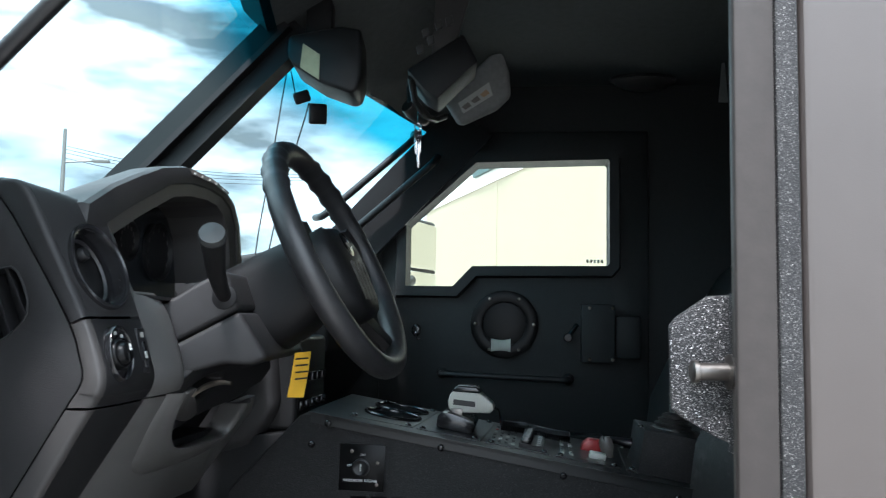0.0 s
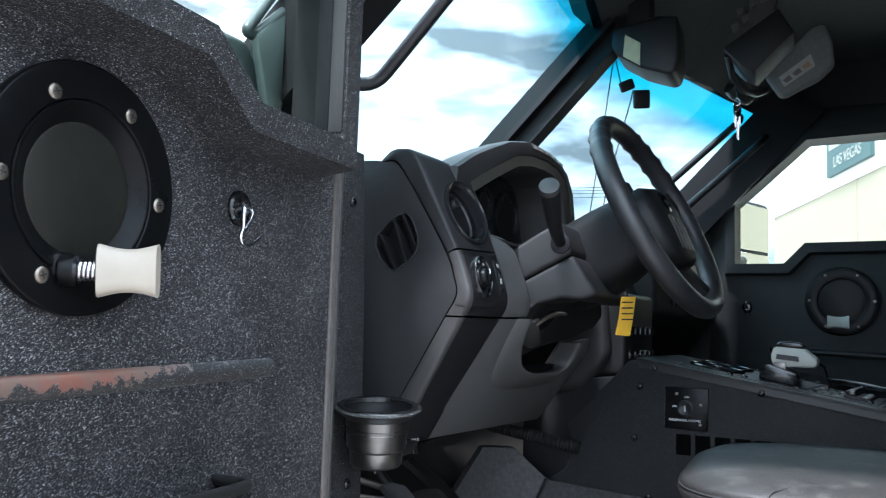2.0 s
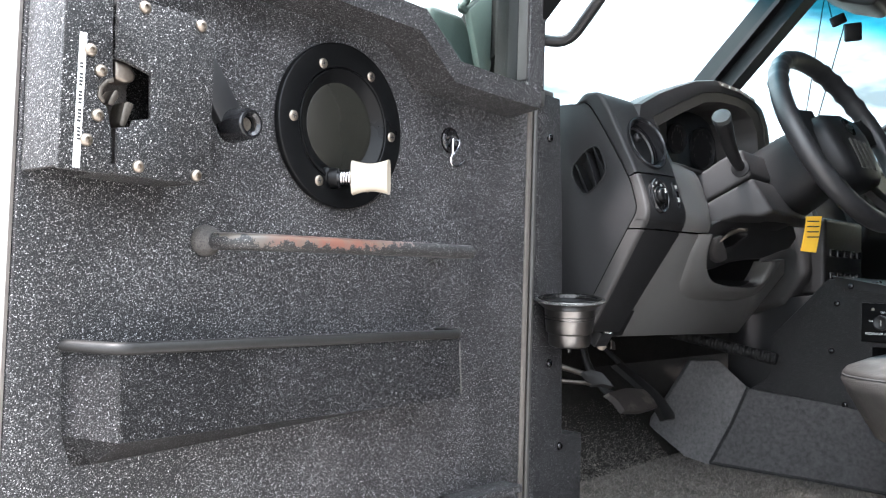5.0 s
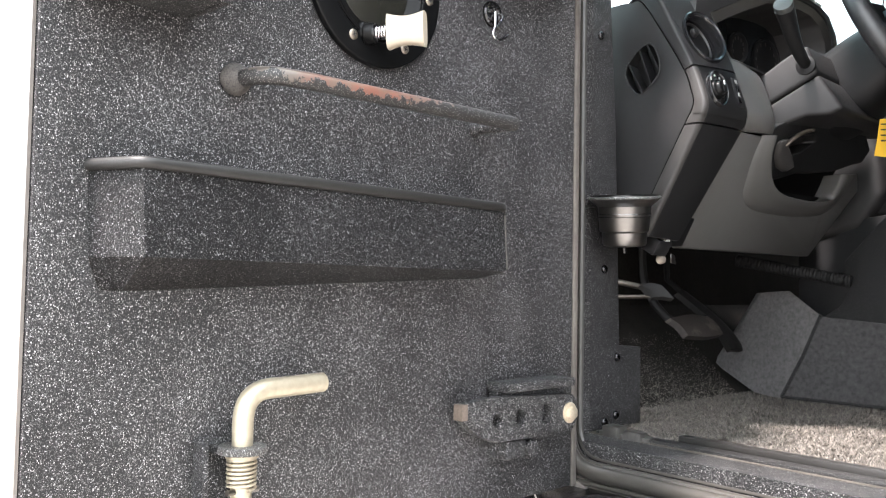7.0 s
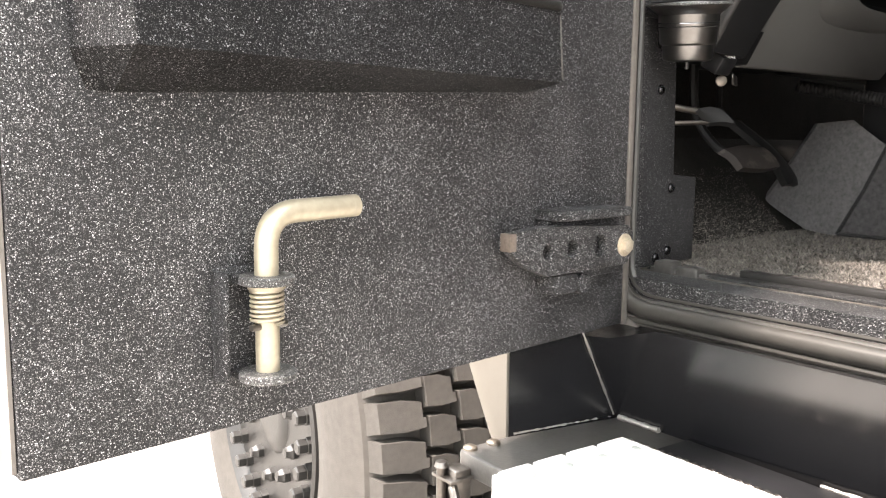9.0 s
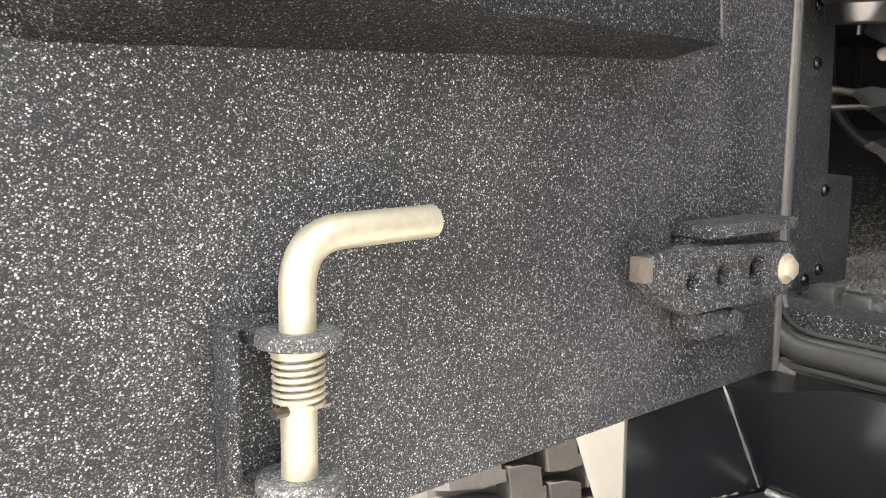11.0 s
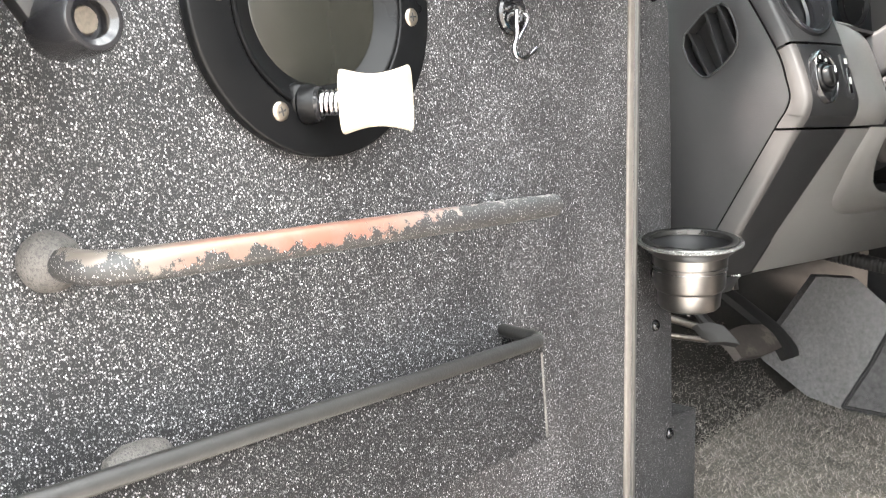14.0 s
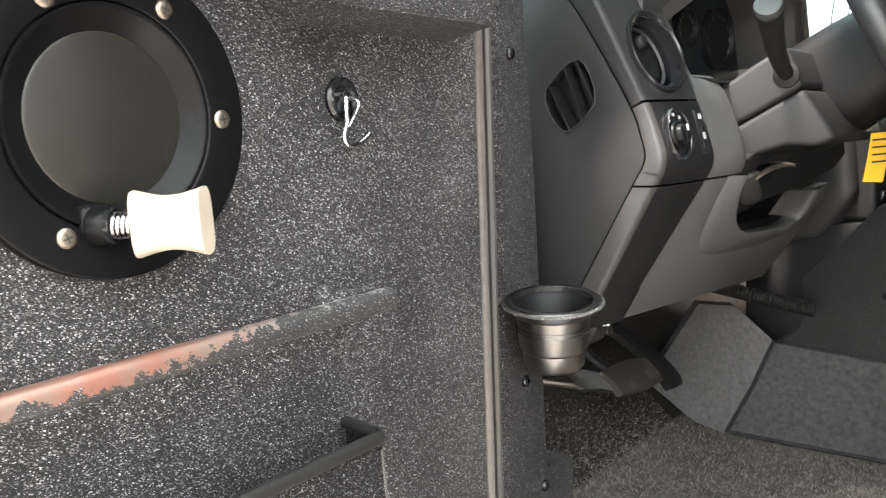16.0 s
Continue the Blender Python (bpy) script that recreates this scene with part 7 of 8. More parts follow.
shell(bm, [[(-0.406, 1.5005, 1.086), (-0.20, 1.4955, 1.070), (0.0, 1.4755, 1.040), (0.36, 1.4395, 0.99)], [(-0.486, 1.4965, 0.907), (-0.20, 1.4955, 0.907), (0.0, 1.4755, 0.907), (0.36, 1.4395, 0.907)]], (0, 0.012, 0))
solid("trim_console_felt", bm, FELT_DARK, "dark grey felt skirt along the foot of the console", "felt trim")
bm = bmesh.new()
tube(bm, [(-0.408, 1.502, 1.090), (-0.445, 1.499, 1.0), (-0.490, 1.497, 0.910)], 0.004, 8)
tube(bm, [(-0.490, 1.497, 0.910), (-0.2, 1.494, 0.909), (0.36, 1.438, 0.909)], 0.004, 8)
solid("trim_piping", bm, CONSOLE, "dark stitched edge along the console foot", "edge trim")
hose = thing("corrugated_hose", (-0.45, 1.44, 1.17), "black corrugated hose under the dashboard", "hose")
b = bmesh.new()
pts = [Vector((-0.560, 1.430, 1.205)) + Vector((0.228, 0.030, -0.045)) * (k / 70) for k in range(71)]
tube(b, pts, 0.0135, 16, taper=[1.0 if k % 2 else 0.87 for k in range(71)])
part("hose", b, PEDAL, hose)
pedal = thing("brake_pedal", (-0.56, 1.26, 1.05), "black brake pedal with a wide rubber pad", "pedal", "pedals")
b = bmesh.new()
rows = []
for t in range(6):
    q = t / 5
    l, m_, r = Vector((-0.594, 1.206, 1.080)).lerp(Vector((-0.557, 1.213, 1.047)), q), Vector((-0.580, 1.262, 1.088)).lerp(Vector((-0.541, 1.266, 1.044)), q), Vector((-0.566, 1.312, 1.083)).lerp(Vector((-0.532, 1.312, 1.049)), q)
    bow = Vector((0.5, 0, 0.7)) * (0.005 * math.sin(math.pi * q))
    rows.append([p + bow for p in spline([l, m_, r], 7)])
shell(b, rows, (-0.012, 0, -0.008))
soft(b, 50, 0.003, 2)
part("pad", b, PEDAL_WORN, pedal)
b = bmesh.new()
tube(b, spline([(-0.585, 1.255, 1.062), (-0.640, 1.262, 1.085), (-0.690, 1.268, 1.150), (-0.700, 1.270, 1.260)], 14), 0.009, 8)
part("arm", b, PEDAL, pedal)
pedal = thing("accelerator_pedal", (-0.57, 1.39, 1.04), "black narrow accelerator pedal", "pedal", "pedals")
b = bmesh.new()
rows = []
for k, p in enumerate(spline([(-0.630, 1.342, 1.132), (-0.584, 1.368, 1.091), (-0.566, 1.400, 1.062), (-0.553, 1.428, 1.030), (-0.547, 1.440, 1.009)], 12)):
    wide, bite = 0.040 + 0.0022 * k, (0.008 if k == 11 else 0.0025 if k == 10 else 0)
    rows.append([p + Vector((0, -wide + bite, 0.003 * k / 11)), p + Vector((0.004, -wide * 0.7, 0.004)), p + Vector((0.004, -wide * 0.3, 0.003)), p + Vector((0, -bite, 0))])
shell(b, rows, (-0.012, 0, -0.006))
soft(b, 50, 0.003, 2)
part("pad", b, PEDAL, pedal)
b = bmesh.new()
tube(b, [(-0.628, 1.350, 1.118), (-0.69, 1.36, 1.16), (-0.70, 1.37, 1.26)], 0.007, 8)
part("arm", b, PEDAL, pedal)
pedal = thing("parking_brake_pedal", (-0.50, 1.00, 1.13), "dark parking brake pedal beside the post", "pedal", "pedals")
b = bmesh.new()
rows = [[Vector((x, y, z)) for x, y, z in r] for r in (((-0.522, 0.982, 1.146), (-0.507, 0.990, 1.149), (-0.492, 1.000, 1.145)), ((-0.511, 0.984, 1.135), (-0.494, 0.992, 1.138), (-0.480, 1.002, 1.133)), ((-0.502, 0.986, 1.123), (-0.486, 0.994, 1.125), (-0.470, 1.004, 1.122)))]
shell(b, rows, (-0.008, 0.002, -0.006))
soft(b, 50, 0.003, 2)
part("pad", b, PEDAL, pedal, "worn dark rubber pad")
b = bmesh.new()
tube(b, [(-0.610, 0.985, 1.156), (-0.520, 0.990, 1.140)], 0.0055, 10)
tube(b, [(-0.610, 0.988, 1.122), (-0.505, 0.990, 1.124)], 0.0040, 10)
part("arm", b, ARM_STEEL_DIM, pedal, "worn steel pedal arm, footwell shade in its colour")
latch = thing("cable_clip", (-0.49, 1.05, 1.19), "small bright cable clip under the dashboard", "clip")
b = bmesh.new()
lathe(b, [(0, 0.009), (0.004, 0.009), (0.005, 0.006)], (-0.515, 1.035, 1.192), (0.6, -0.7, 0), 14)
part("disc", b, WORN_STEEL, latch)
b = bmesh.new()
prism(b, [(1.045, 1.186), (1.062, 1.184), (1.058, 1.20), (1.046, 1.203)], "x", -0.502, -0.499, (), 0.001)
part("tab", b, STEEL, latch)

# ---- seats ----


def worn_seat(s, x, y):
    """A low cushion with a sewn edge, its sides drawn in below, on a narrow pedestal. (x, y) is its middle."""
    def outline(inset, z, n=56):
        pts = []
        for k in range(n):
            a = 2 * math.pi * k / n
            c, w = math.cos(a), math.sin(a)
            pts.append(Vector((x + (0.262 - inset) * math.copysign(abs(c) ** 0.52, c), y + (0.262 - inset) * math.copysign(abs(w) ** 0.52, w), z)))
        return pts
    b = bmesh.new()
    rings = [[b.verts.new(p) for p in outline(i, z)] for i, z in ((0.12, 1.080), (0.060, 1.074), (0.046, 1.082), (0.026, 1.118), (0.008, 1.152), (0.0, 1.172), (0.003, 1.1785), (0.0035, 1.1792), (0.002, 1.182), (0.008, 1.190), (0.035, 1.202), (0.085, 1.210), (0.16, 1.213), (0.24, 1.213))]
    for r, t in zip(rings, rings[1:]):
        for k in range(len(r)):
            b.faces.new((r[k], r[(k + 1) % len(r)], t[(k + 1) % len(r)], t[k]))
    b.faces.new(rings[0][::-1])
    b.faces.new(rings[-1])
    cu = part("cushion", b, VINYL, s, "", 75)
    b = bmesh.new()
    tube(b, outline(0.0025, 1.1790), 0.0016, 6, True)
    tube(b, rounded([(x - 0.135, y - 0.2600, 1.179), (x - 0.130, y - 0.245, 1.194), (x - 0.09, y - 0.215, 1.2025), (x + 0.22, y - 0.215, 1.202)], 0.03, 5), 0.0016, 6)
    part("seam", b, INK, cu, "dark sewn seam")
    b = bmesh.new()
    rows = []
    bp = [(0.50, 0.25), (0.475, 0.30), (0.49, 0.42), (0.57, 0.62), (0.68, 0.80), (0.72, 0.83), (0.77, 0.81), (0.75, 0.66), (0.66, 0.40), (0.62, 0.25)]
    for q in (-1, -0.92, -0.65, -0.3, 0, 0.3, 0.65, 0.92, 1):
        e = max(0.0, (abs(q) - 0.55) / 0.45)
        rows.append([b.verts.new((x - 0.187 + px - (0.035 * e if px < 0.57 else 0.03 * e * e), y + q * 0.235 * (1 - max(0, pz - 0.6) * 0.35), FLOOR + 0.22 + (pz - 0.22) * (1 - 0.10 * e))) for px, pz in bp])
    for r, t in zip(rows, rows[1:]):
        for k in range(len(bp)):
            b.faces.new((r[k], r[(k + 1) % len(bp)], t[(k + 1) % len(bp)], t[k]))
    b.faces.new(rows[0][::-1])
    b.faces.new(rows[-1])
    part("backrest", b, VINYL, s, "", 75)
    b = bmesh.new()
    box(b, x - 0.17, x + 0.22, y - 0.215, y + 0.215, FLOOR + 0.002, FLOOR + 0.150, 0.02, 3)
    box(b, x - 0.15, x + 0.20, y - 0.19, y + 0.19, FLOOR + 0.148, FLOOR + 0.178, 0.004, 2)
    part("pedestal", b, VINYL, s, "dark grey-brown coated pedestal")
    return s


def seat(name, x, y, label, skin):
    """A truck seat: cushion, back, piping and pedestal. (x, y) is the front middle of the cushion."""
    s = thing(name, (x + 0.25, y, FLOOR), label, "seat", "cab seats")
    if skin is VINYL:
        return worn_seat(s, x + 0.267, y)
    b = bmesh.new()
    prof = [(0.006, 0.165), (-0.004, 0.205), (0.005, 0.245), (0.03, 0.275), (0.10, 0.298), (0.30, 0.290), (0.48, 0.285), (0.50, 0.24), (0.48, 0.10), (0.20, 0.060), (0.10, 0.055), (0.05, 0.075), (0.022, 0.12)]
    rows = []
    for q in (-1, -0.93, -0.7, -0.3, 0.0, 0.3, 0.7, 0.93, 1):
        edge = max(0.0, (abs(q) - 0.6) / 0.4)
        fx = 0.085 * q * q
        rows.append([b.verts.new((x + fx + px * (1 - fx * 1.6), y + q * 0.245, FLOOR + pz - (0.045 * edge ** 2 if pz > 0.22 else -0.03 * edge ** 2))) for px, pz in prof])
    for r, t in zip(rows, rows[1:]):
        for k in range(len(prof)):
            b.faces.new((r[k], r[(k + 1) % len(prof)], t[(k + 1) % len(prof)], t[k]))
    b.faces.new(rows[0][::-1])
    b.faces.new(rows[-1])
    cu = part("cushion", b, skin, s, "", 75)
    b = bmesh.new()
    tube(b, [(x + 0.085 * q * q + 0.002, y + q * 0.245, FLOOR + 0.262 - 0.045 * max(0, (abs(q) - 0.6) / 0.4) ** 2) for q in [i / 12 - 1 for i in range(25)]], 0.0035, 6)
    part("piping", b, RUBBER, s)
    b = bmesh.new()
    rows = []
    bp = [(0.50, 0.22), (0.475, 0.30), (0.49, 0.42), (0.57, 0.62), (0.68, 0.80), (0.72, 0.83), (0.77, 0.81), (0.75, 0.66), (0.66, 0.40), (0.62, 0.24)]
    for q in (-1, -0.92, -0.65, -0.3, 0, 0.3, 0.65, 0.92, 1):
        e = max(0.0, (abs(q) - 0.55) / 0.45)
        tp = 1 - 0.10 * e
        rows.append([b.verts.new((x + px - (0.035 * e if px < 0.57 else 0.03 * e * e), y + q * 0.235 * (1 - max(0, pz - 0.6) * 0.35), FLOOR + 0.22 + (pz - 0.22) * tp)) for px, pz in bp])
    for r, t in zip(rows, rows[1:]):
        for k in range(len(bp)):
            b.faces.new((r[k], r[(k + 1) % len(bp)], t[(k + 1) % len(bp)], t[k]))
    b.faces.new(rows[0][::-1])
    b.faces.new(rows[-1])
    part("backrest", b, skin, s, "", 75)
    b = bmesh.new()
    box(b, x + 0.12, x + 0.48, y - 0.17, y + 0.17, FLOOR + 0.002, FLOOR + 0.10, 0.02, 3)
    part("pedestal", b, DASH_EDGE, s, "dark grey moulded pedestal")
    return s


seat("truck_seat", -0.107, 1.205, "grey-green vinyl driver seat with a rounded worn cushion", VINYL)
seat("truck_seat", 0.12, 2.115, "dark vinyl passenger seat with a leaning backrest", SEAT_BLACK)

# ---- overhead fittings ----
box_o = thing("overhead_box", (-0.23, 1.58, 2.0), "black moulded box hung under the header, with a pale yellow label", "overhead box")
b = bmesh.new()
prism(b, [(-0.296, 2.030), (-0.298, 1.995), (-0.288, 1.975), (-0.236, 1.942), (-0.180, 1.922), (-0.165, 1.926), (-0.157, 1.955), (-0.160, 2.045), (-0.20, 2.050)], "y", 1.545, 1.66, (), 0.012, 3)
part("case", b, DASH_DARK, box_o)
b = bmesh.new()
box(b, -0.27, -0.22, 1.575, 1.63, 2.03, 2.115, 0.004)
part("mount", b, COLUMN, box_o)
b = bmesh.new()
prism(b, [(-0.268, 2.014), (-0.236, 1.993), (-0.236, 1.945), (-0.272, 1.968)], "y", 1.5425, 1.5445)
part("label", b, LABEL, box_o, "pale yellow sticker")
spk = thing("overhead_radio", (0.0, 1.65, 2.0), "black radio case hung under the cab roof", "radio")
b = bmesh.new()
prism(b, [(-0.076, 1.985), (0.032, 2.058), (0.062, 2.003), (0.040, 1.985), (-0.014, 1.930), (-0.040, 1.945)], "y", 1.60, 1.72, (), 0.004)
part("case", b, COLUMN, spk)
b = bmesh.new()
prism(b, [(-0.03, 2.02), (0.02, 2.055), (0.06, 2.20), (-0.02, 2.20)], "y", 1.64, 1.66, (), 0.002)
part("bracket", b, DASH_EDGE, spk)
for x, z in ((-0.055, 2.012), (-0.035, 2.03), (-0.02, 2.06), (-0.045, 2.045), (0.0, 2.07)):
    b = bmesh.new()
    prism(b, [(x, z), (x + 0.012, z + 0.006), (x + 0.010, z + 0.022), (x - 0.004, z + 0.016)], "y", 1.59, 1.60, (), 0.002)
    part("clip", b, DASH_EDGE, spk)
b = bmesh.new()
tube(b, [(-0.068, 1.62, 1.975), (-0.062, 1.68, 1.945), (-0.045, 1.74, 1.930), (-0.02, 1.80, 1.935), (0.0, 1.83, 1.95)], 0.007, 8)
part("cable", b, RUBBER, spk)
vis = thing("sun_visor", (0.08, 1.87, 2.03), "folded grey sun visor with printed warning labels", "sun visor")
b = bmesh.new()
prism(b, [(-0.004, 1.995), (0.030, 1.940), (0.045, 1.942), (0.115, 1.976), (0.146, 2.006), (0.142, 2.06), (0.126, 2.105), (0.10, 2.10), (0.030, 2.03)], "y", 1.85, 1.885, (), 0.010, 3)
part("pad", b, VISOR, vis)
b = bmesh.new()
prism(b, [(0.028, 1.985), (0.040, 1.962), (0.105, 2.005), (0.096, 2.034)], "y", 1.8475, 1.8495)
lb2 = part("label", b, GREY_LABEL, vis)
for k in range(3):
    b = bmesh.new()
    x, z = 0.036 + k * 0.020, 1.976 + k * 0.0145
    prism(b, [(x, z), (x + 0.008, z - 0.006), (x + 0.022, z + 0.003), (x + 0.014, z + 0.012)], "y", 1.8455, 1.847)
    part("label_print", b, surface("orange_print", (0.30, 0.20, 0.12), 0.6, 0, 0.1, 20) if k == 2 else PAINT_EDGE, lb2)
dome = thing("map_lamp", (-0.05, 2.12, 2.02), "small tilted silver map lamp under the header", "lamp")
b = bmesh.new()
lathe(b, [(0, 0.020), (0.02, 0.025), (0.060, 0.021), (0.072, 0.015), (0.074, 0)], (-0.095, 2.08, 2.040), (0.65, 0.65, -0.42), 20)
part("head", b, STEEL, dome)
b = bmesh.new()
tube(b, [(-0.085, 2.09, 2.035), (-0.09, 2.08, 2.08), (-0.08, 2.07, 2.14)], 0.010, 8)
part("stem", b, BLACK_SATIN, dome)
keys = thing("hanging_keys", (-0.058, 1.74, 1.87), "bunch of bright keys hanging from a cable", "keys")
b = bmesh.new()
tube(b, [(-0.057, 1.74, 1.945), (-0.057, 1.74, 1.905)], 0.0012, 6)
tube(b, [(-0.057 + 0.007 * math.cos(a), 1.74, 1.905 + 0.008 * math.sin(a)) for a in (2 * math.pi * k / 14 for k in range(14))], 0.0012, 6, closed=True)
part("ring", b, CHROME, keys)
for dz, dx, ln in ((0.0, -0.004, 0.055), (-0.002, 0.001, 0.080), (0.0, 0.004, 0.05)):
    b = bmesh.new()
    prism(b, [(-0.060 + dx, 1.898 + dz), (-0.053 + dx, 1.898 + dz), (-0.051 + dx, 1.885 + dz), (-0.0535 + dx, 1.875 + dz), (-0.0535 + dx, 1.900 + dz - ln), (-0.0575 + dx, 1.903 + dz - ln), (-0.060 + dx, 1.875 + dz)], "y", 1.738 + dx, 1.7405 + dx, (), 0.0005)
    part("key", b, CHROME, keys)

mon = thing("wall_monitor", (0.90, 2.37, 2.04), "pale grey framed wall unit with a dark screen", "wall unit")
b = bmesh.new()
prism(b, [(0.820, 1.944), (0.965, 1.944), (0.965, 2.121), (0.820, 2.121)], "y", 2.340, 2.392, [[(0.846, 1.962), (0.940, 1.962), (0.940, 2.100), (0.846, 2.100)]], 0.004)
part("case", b, VISOR, mon)
b = bmesh.new()
box(b, 0.844, 0.942, 2.362, 2.368, 1.960, 2.102)
part("screen", b, CLUSTER, mon, "dark glossy screen")
b = bmesh.new()
box(b, 0.848, 0.938, 2.354, 2.361, 1.986, 1.994, 0.001)
part("bar", b, PAINT_EDGE, mon)
b = bmesh.new()
tube(b, [(0.870, 2.366, 1.946), (0.870, 2.366, 1.912)], 0.007, 10)
part("stub", b, VISOR, mon)
cl = thing("ceiling_lamp", (0.56, 2.36, 2.19), "low oval dome lamp where the ceiling meets the passenger wall", "lamp")
b = bmesh.new()
lathe(b, [(0.0, 0.088), (0.008, 0.088), (0.016, 0.080), (0.026, 0.060), (0.032, 0.030), (0.033, 0.0)], (0.56, 2.36, 2.1985), (0, 0, -1), 32, 0.62)
part("lens", b, DASH_EDGE, cl, "smoked grey lens")
b = bmesh.new()
lathe(b, [(0.0, 0.094), (0.006, 0.094), (0.008, 0.090), (0.008, 0.087)], (0.56, 2.36, 2.1988), (0, 0, -1), 32, 0.64)
part("bezel", b, BLACK_SATIN, cl)
st = thing("hanging_tag", (0.735, 2.20, 2.15), "narrow pale webbing tag hanging from the ceiling", "strap")
b = bmesh.new()
prism(b, [(0.722, 2.092), (0.748, 2.092), (0.740, 2.199), (0.732, 2.199)], "y", 2.199, 2.201, (), 0.0005, 1)
part("webbing", b, VISOR, st)

# passenger mirror outside
pm = thing("door_mirror", (-0.075, 2.73, 1.60), "large upright truck door mirror in a black case", "mirror")
mc = (-0.075, 2.73, 1.715)
toward = about(mc, 0, 0, -24)
b = bmesh.new()
box(b, mc[0] - 0.045, mc[0], mc[1] - 0.135, mc[1] + 0.135, mc[2] - 0.12, mc[2] + 0.12, 0.018, 3, toward)
part("case", b, COLUMN, pm)
b = bmesh.new()
box(b, mc[0] + 0.0005, mc[0] + 0.003, mc[1] - 0.122, mc[1] + 0.122, mc[2] - 0.045, mc[2] + 0.105, 0.001, 1, toward)
part("glass", b, MIRROR_GLASS, pm)
b = bmesh.new()
box(b, mc[0] + 0.0005, mc[0] + 0.003, mc[1] - 0.122, mc[1] + 0.122, mc[2] - 0.106, mc[2] - 0.055, 0.001, 1, toward)
part("lower_glass", b, MIRROR_GLASS, pm)
b = bmesh.new()
tube(b, [(-0.14, 2.57, 1.60), (-0.10, 2.68, 1.63)], 0.018, 10)
part("arm", b, BLACK_SATIN, pm)

# ---- step and front wheel ----
def on_skirt(s, z):
    """A point of the leaning skirt, s metres along the truck from its front weld."""
    k = (z - 0.716) / 0.12
    return Vector((-0.463 - 0.015 * k + 0.9934 * s, 0.689 - 0.056 * k - 0.115 * s, z))


bm = bmesh.new()
shell(bm, [[on_skirt(s, z + (z - 0.836) * k) if z > 0.836 else on_skirt(s, z) for s, k in ((0, -1), (0.05, -0.8), (0.13, 0), (1.7, 0))] for z in (0.60, 0.716, 0.836, 0.862, 0.867)] + [[(-0.482, 0.7095, 0.845), (-0.43, 0.7035, 0.845), (-0.35, 0.694, 0.846), (1.22, 0.514, 0.846)]], (0.002, 0.02, -0.008))
solid("wall_skirt", bm, PAINT_GLOSS, "glossy black skirt panel leaning out under the sill", "skirt")
bm = bmesh.new()
shell(bm, [[(-0.512, 0.5225, 0.60), on_skirt(0, 0.60)], [(-0.510, 0.5225, 0.716), on_skirt(0, 0.716)], [(-0.512, 0.5225, 0.88), on_skirt(0, 0.88)]], (-0.006, 0.002, 0))
solid("wall_step_end", bm, PAINT_GLOSS, "glossy black end panel of the step well", "panel")
# body paint with the sunlight on this corner put into its pale colour
bm = bmesh.new()
prism(bm, [(-0.62, 0.90), (-0.5105, 0.90), (-0.5085, 0.70), (-0.530, 0.70), (-0.538, 0.713), (-0.578, 0.80)], "y", 0.516, 0.522, (), 0.002)
solid("wall_front_corner", bm, surface("sunlit_paint", (0.105, 0.093, 0.078), 0.6, 0, 0.08, 12, 0.1, 300), "lower corner of the body behind the wheel, sunlight in its colour", "panel")
bm = bmesh.new()
rnd = random.Random(4)
tube(bm, [on_skirt(0, 0.72 + 0.006 * k) + Vector((0.002, -0.002, 0)) for k in range(21)], 0.0016, 6, taper=[rnd.uniform(0.6, 1.3) for k in range(21)])
tube(bm, [on_skirt(0.012 + 0.004 * k, 0.719) + Vector((0, -0.003, 0)) for k in range(18)], 0.0036, 8, taper=[rnd.uniform(0.7, 1.3) for k in range(18)])
tube(bm, [Vector((-0.508, 0.53, 0.717)).lerp(Vector((-0.466, 0.685, 0.717)), k / 30) for k in range(31)], 0.0018, 6, taper=[rnd.uniform(0.5, 1.4) for k in range(31)])
tube(bm, [on_skirt(0.30 + 0.006 * k, 0.719) + Vector((0, -0.003, 0)) for k in range(22)], 0.003, 6, taper=[rnd.uniform(0.7, 1.3) for k in range(22)])
solid("trim_weld", bm, WELD, "pale weld beads in the step well corner", "weld")
SWING = about((-0.462, 0.69, 0), 0, 0, -8.5)
step = thing("side_step", (0.0, 0.55, 0.69), "steel side step with a sunlit pale grip tread", "step")
b = bmesh.new()
prism(b, [(-0.484, 0.440), (-0.478, 0.434), (0.9, 0.434), (0.9, 0.70), (-0.458, 0.70), (-0.484, 0.517)], "z", 0.688, 0.716, (), 0.004)
part("deck", b, GROUND_STEEL, step, "scuffed bare grey steel deck")
b = bmesh.new()
box(b, -0.34, 0.9, 0.632, 0.690, 0.7162, 0.7195, 0.001)
part("rear_strip", b, BLACK_SATIN, step, "black strip behind the tread")
for j in range(4):
    y0 = 0.409 + j * 0.0515
    b = bmesh.new()
    box(b, -0.375, 0.88, y0, y0 + 0.046, 0.7164, 0.729, 0.002)
    plank = part("tread_plank", b, TREAD, step, "pale gritty tread plank")
    for i in range(36):
        b = bmesh.new()
        box(b, -0.372 + i * 0.0175, -0.362 + i * 0.0175, y0 + 0.004, y0 + 0.042, 0.729, 0.7305, 0.0005, 1)
        part("ridge", b, TREAD, plank)
    b = bmesh.new()
    lathe(b, [(0, 0.006), (0.002, 0.0055), (0.003, 0.003), (0.003, 0)], (-0.345 + 0.004 * j, y0 + 0.023, 0.7305), (0, 0, 1), 10)
    part("rivet", b, GREY_LABEL, step)
b = bmesh.new()
box(b, -0.375, 0.88, 0.400, 0.409, 0.64, 0.728, 0.003)
part("step_lip", b, TREAD, step)
b = bmesh.new()
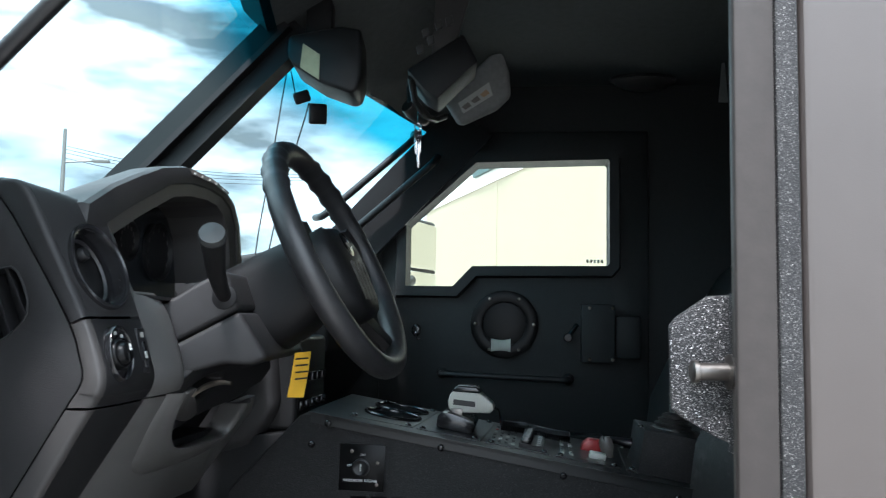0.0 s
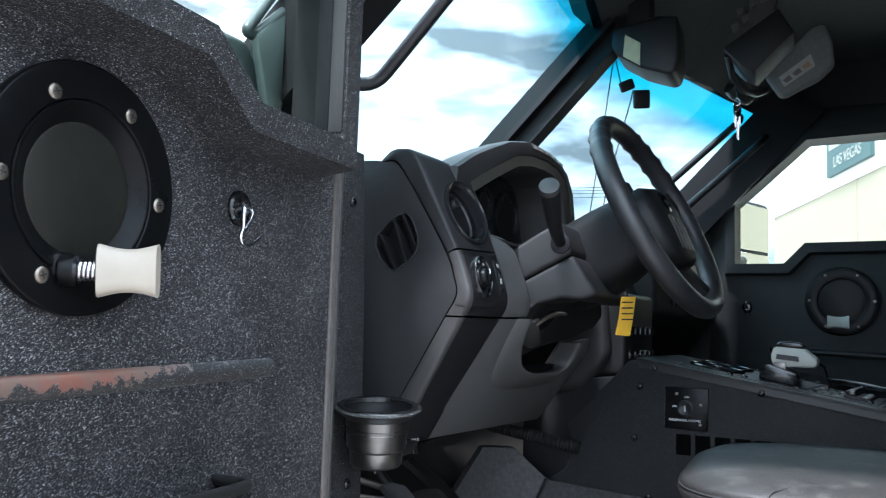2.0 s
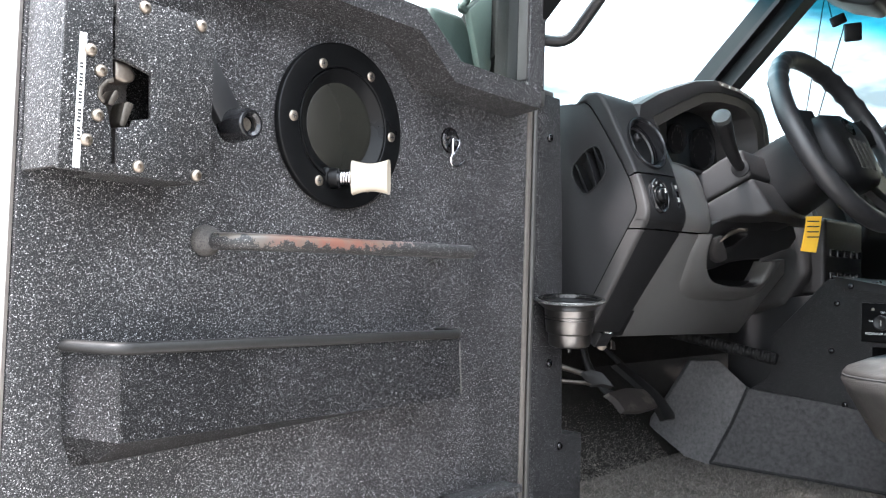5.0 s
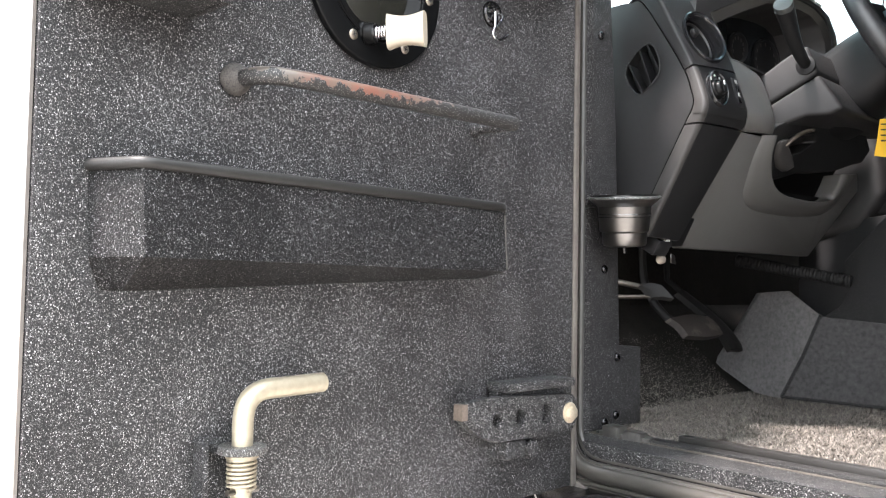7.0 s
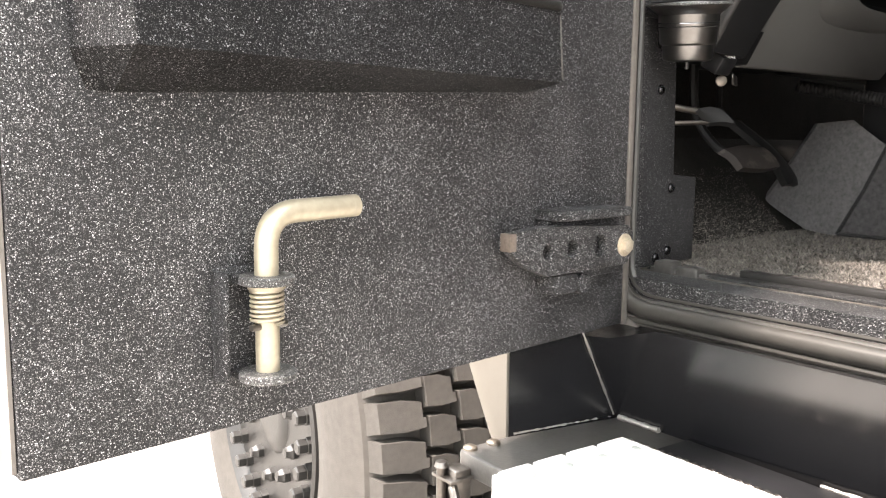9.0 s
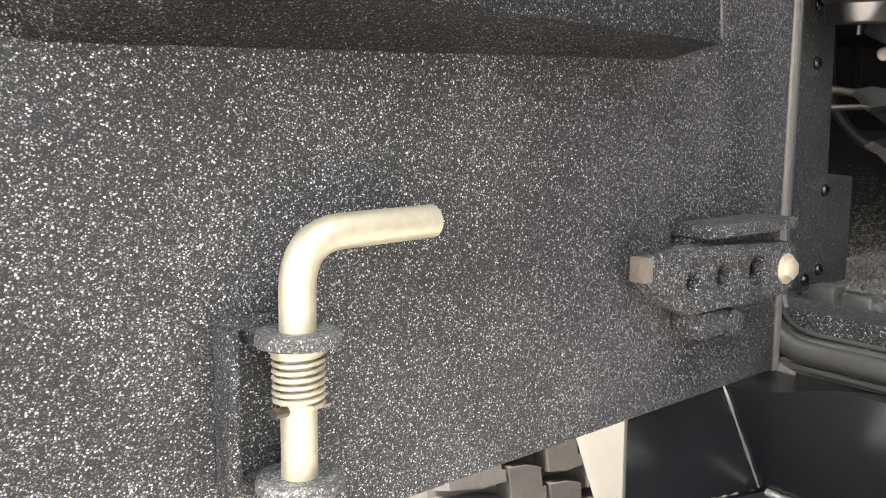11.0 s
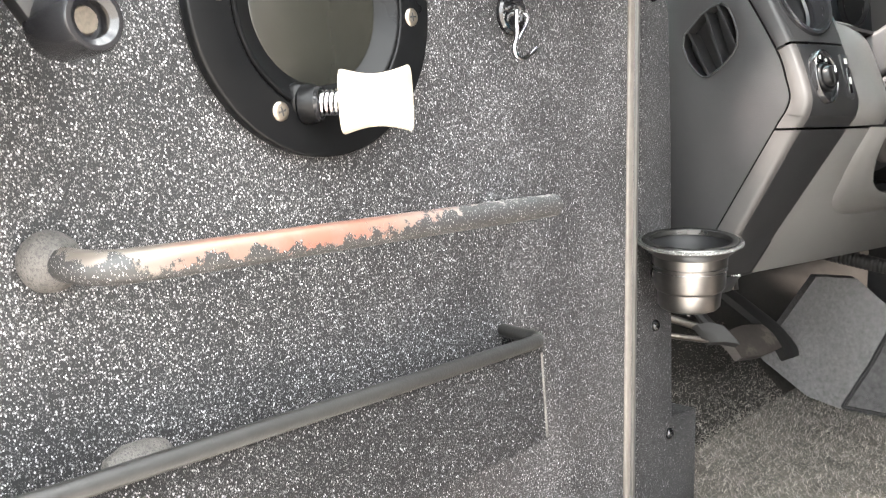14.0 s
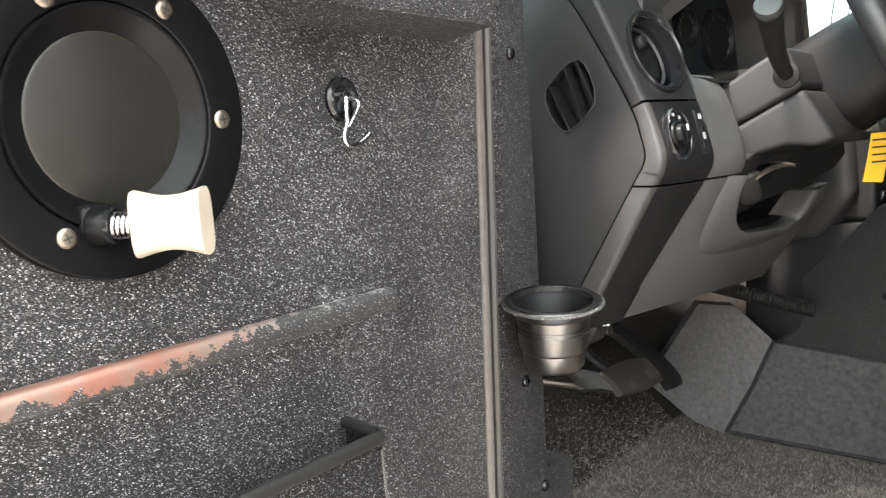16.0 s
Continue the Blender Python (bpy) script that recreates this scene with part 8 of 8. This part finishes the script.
tube(b, [(-0.372 + 0.003 * k, 0.622 + 0.0012 * math.cos(k * 1.6), 0.7215 + 0.0012 * math.sin(k * 1.6)) for k in range(300)], 0.0032, 6)
part("edge_bead", b, STEEL, step, "knurled bright edge bead")
for x, y in ((-0.474, 0.447), (-0.472, 0.482)):
    b = bmesh.new()
    lathe(b, [(0, 0.009), (0.003, 0.009), (0.005, 0.006), (0.0055, 0)], (x, y, 0.716), (0, 0, 1), 12)
    part("rivet", b, SCREW, step)
b = bmesh.new()
box(b, -0.478, -0.452, 0.409, 0.433, 0.655, 0.702, 0.003)
box(b, -0.486, -0.446, 0.398, 0.432, 0.690, 0.694, 0.001)
box(b, -0.486, -0.446, 0.398, 0.432, 0.656, 0.660, 0.001)
part("latch_body", b, STEEL, step, "zinc latch at the step's corner")
b = bmesh.new()
lathe(b, [(0, 0.006), (0.052, 0.006), (0.056, 0.009), (0.062, 0.007), (0.063, 0)], (-0.474, 0.404, 0.648), (0, 0, 1), 12)
part("latch_pin", b, STEEL, step)
b = bmesh.new()
tube(b, rounded([(-0.452, 0.405, 0.685), (-0.436, 0.400, 0.670), (-0.440, 0.398, 0.625)], 0.012, 5), 0.006, 8)
part("latch_handle", b, STEEL, step)

# built straight, then turned as the steering stands
SWING = Matrix.Translation((-1.336, 0.712, 0)) @ pose(0, 0, 0, 0, 0, -12.5) @ Matrix.Translation((1.344, -0.42, 0))
WX, WZ, WR = -1.344, 0.50, 0.52
wh = thing("front_wheel", (WX + 0.04, 0.85, 0.0), "large off-road front wheel with a blocky dusty tyre", "wheel")
b = bmesh.new()
lathe(b, [(0.012, 0.275), (-0.004, 0.30), (-0.014, 0.36), (-0.010, 0.42), (0.006, 0.468), (0.035, 0.485), (0.270, 0.485), (0.294, 0.468), (0.310, 0.42), (0.31, 0.36), (0.29, 0.30)], (WX, 0.39, WZ), (0, 1, 0), 72, ring=True)
tyre = part("tyre", b, TYRE_SIDE, wh, "dusty black tyre carcass")


def tread_block(y0, y1, chamfer, step_in):
    """One lug of the tread at the wheel's top, as a mesh to share: a bent outline with a notch, drawn in towards the carcass."""
    b = bmesh.new()
    h = 0.025
    u = [(-h, y0), (-h, y0 + (y1 - y0) * 0.55), (-h * 0.72, y1), (h * 0.35, y1), (h * 0.35, y1 + step_in), (h, y1 + step_in), (h * 1.12, y0 + (y1 - y0) * 0.55), (h, y0)]
    lift = lambda y: -0.014 if chamfer and y < y0 + 0.001 else 0.0
    top = [b.verts.new((WX + x, y, math.sqrt(WR * WR - x * x) + lift(y) + WZ)) for x, y in u]
    low = [b.verts.new((WX + x * 1.10, y + (-0.012 if chamfer and y < y0 + 0.001 else 0.003 * (1 if y > (y0 + y1) / 2 else -1)), WZ + WR * (0.915 if not chamfer or y > y0 + 0.001 else 0.88))) for x, y in u]
    n = len(u)
    b.faces.new(top)
    for k in range(n):
        b.faces.new((top[k], low[k], low[(k + 1) % n], top[(k + 1) % n]))
    soft(b, 40, 0.0025, 1)
    return b


KN = 48
for y0, y1, off, cham, st in ((0.412, 0.488, 0.0, True, 0.006), (0.500, 0.552, 0.5, False, 0.006), (0.566, 0.618, 0.0, False, 0.006), (0.632, 0.690, 0.5, False, 0.0)):
    first = part("tread_block", tread_block(y0, y1, cham, st), TYRE, tyre)
    to_world = Matrix.Translation(BASE[wh])
    for k in range(KN):
        turn = SWING @ Matrix.Translation((WX, 0, WZ)) @ Matrix.Rotation(2 * math.pi * (k + off) / KN, 4, "Y") @ Matrix.Translation((-WX, 0, -WZ)) @ SWING.inverted()
        local = to_world.inverted() @ turn @ to_world
        if k == 0:
            first.matrix_local = local
            continue
        ob = new("tread_block", first.data)
        ob.parent = tyre
        ob.matrix_local = local
b = bmesh.new()
lathe(b, [(0.02, 0.285), (-0.004, 0.285), (-0.008, 0.276), (0.0, 0.266), (0.012, 0.258), (0.020, 0.250), (0.022, 0.185), (0.034, 0.176), (0.040, 0.165), (0.032, 0.095), (0.022, 0.088), (0.012, 0.075), (0.010, 0.05), (0.010, 0.0)], (WX, 0.39, WZ), (0, 1, 0), 64)
rim_o = part("rim", b, RIM, wh, "dusty bolted steel rim")
for k in range(24):
    a = 2 * math.pi * k / 24
    b = bmesh.new()
    lathe(b, [(0, 0.018), (0.016, 0.018), (0.017, 0.0155), (0.034, 0.0155), (0.037, 0.012), (0.037, 0)], (WX + 0.216 * math.cos(a), 0.411, WZ + 0.216 * math.sin(a)), (0, -1, 0), 6)
    part("rim_bolt", b, RIM, rim_o)
for k in range(10):
    a = 2 * math.pi * (k + 0.5) / 10
    b = bmesh.new()
    lathe(b, [(0, 0.021), (0.004, 0.021), (0.005, 0.017), (0.030, 0.0165), (0.033, 0.013), (0.044, 0.011), (0.045, 0)], (WX + 0.135 * math.cos(a), 0.428, WZ + 0.135 * math.sin(a)), (0, -1, 0), 6)
    part("wheel_nut", b, RIM, rim_o)
SWING = None
bm = bmesh.new()
box(bm, -1.95, -0.86, 1.10, 1.14, 0.50, 1.45)
box(bm, -0.86, -0.53, 1.10, 1.14, 0.50, 0.84)
box(bm, -1.95, -0.87, 0.89, 1.10, 1.12, 1.16)
solid("wall_inner_fender", bm, BLACK_SATIN, "dark inner fender behind the front wheel", "fender")
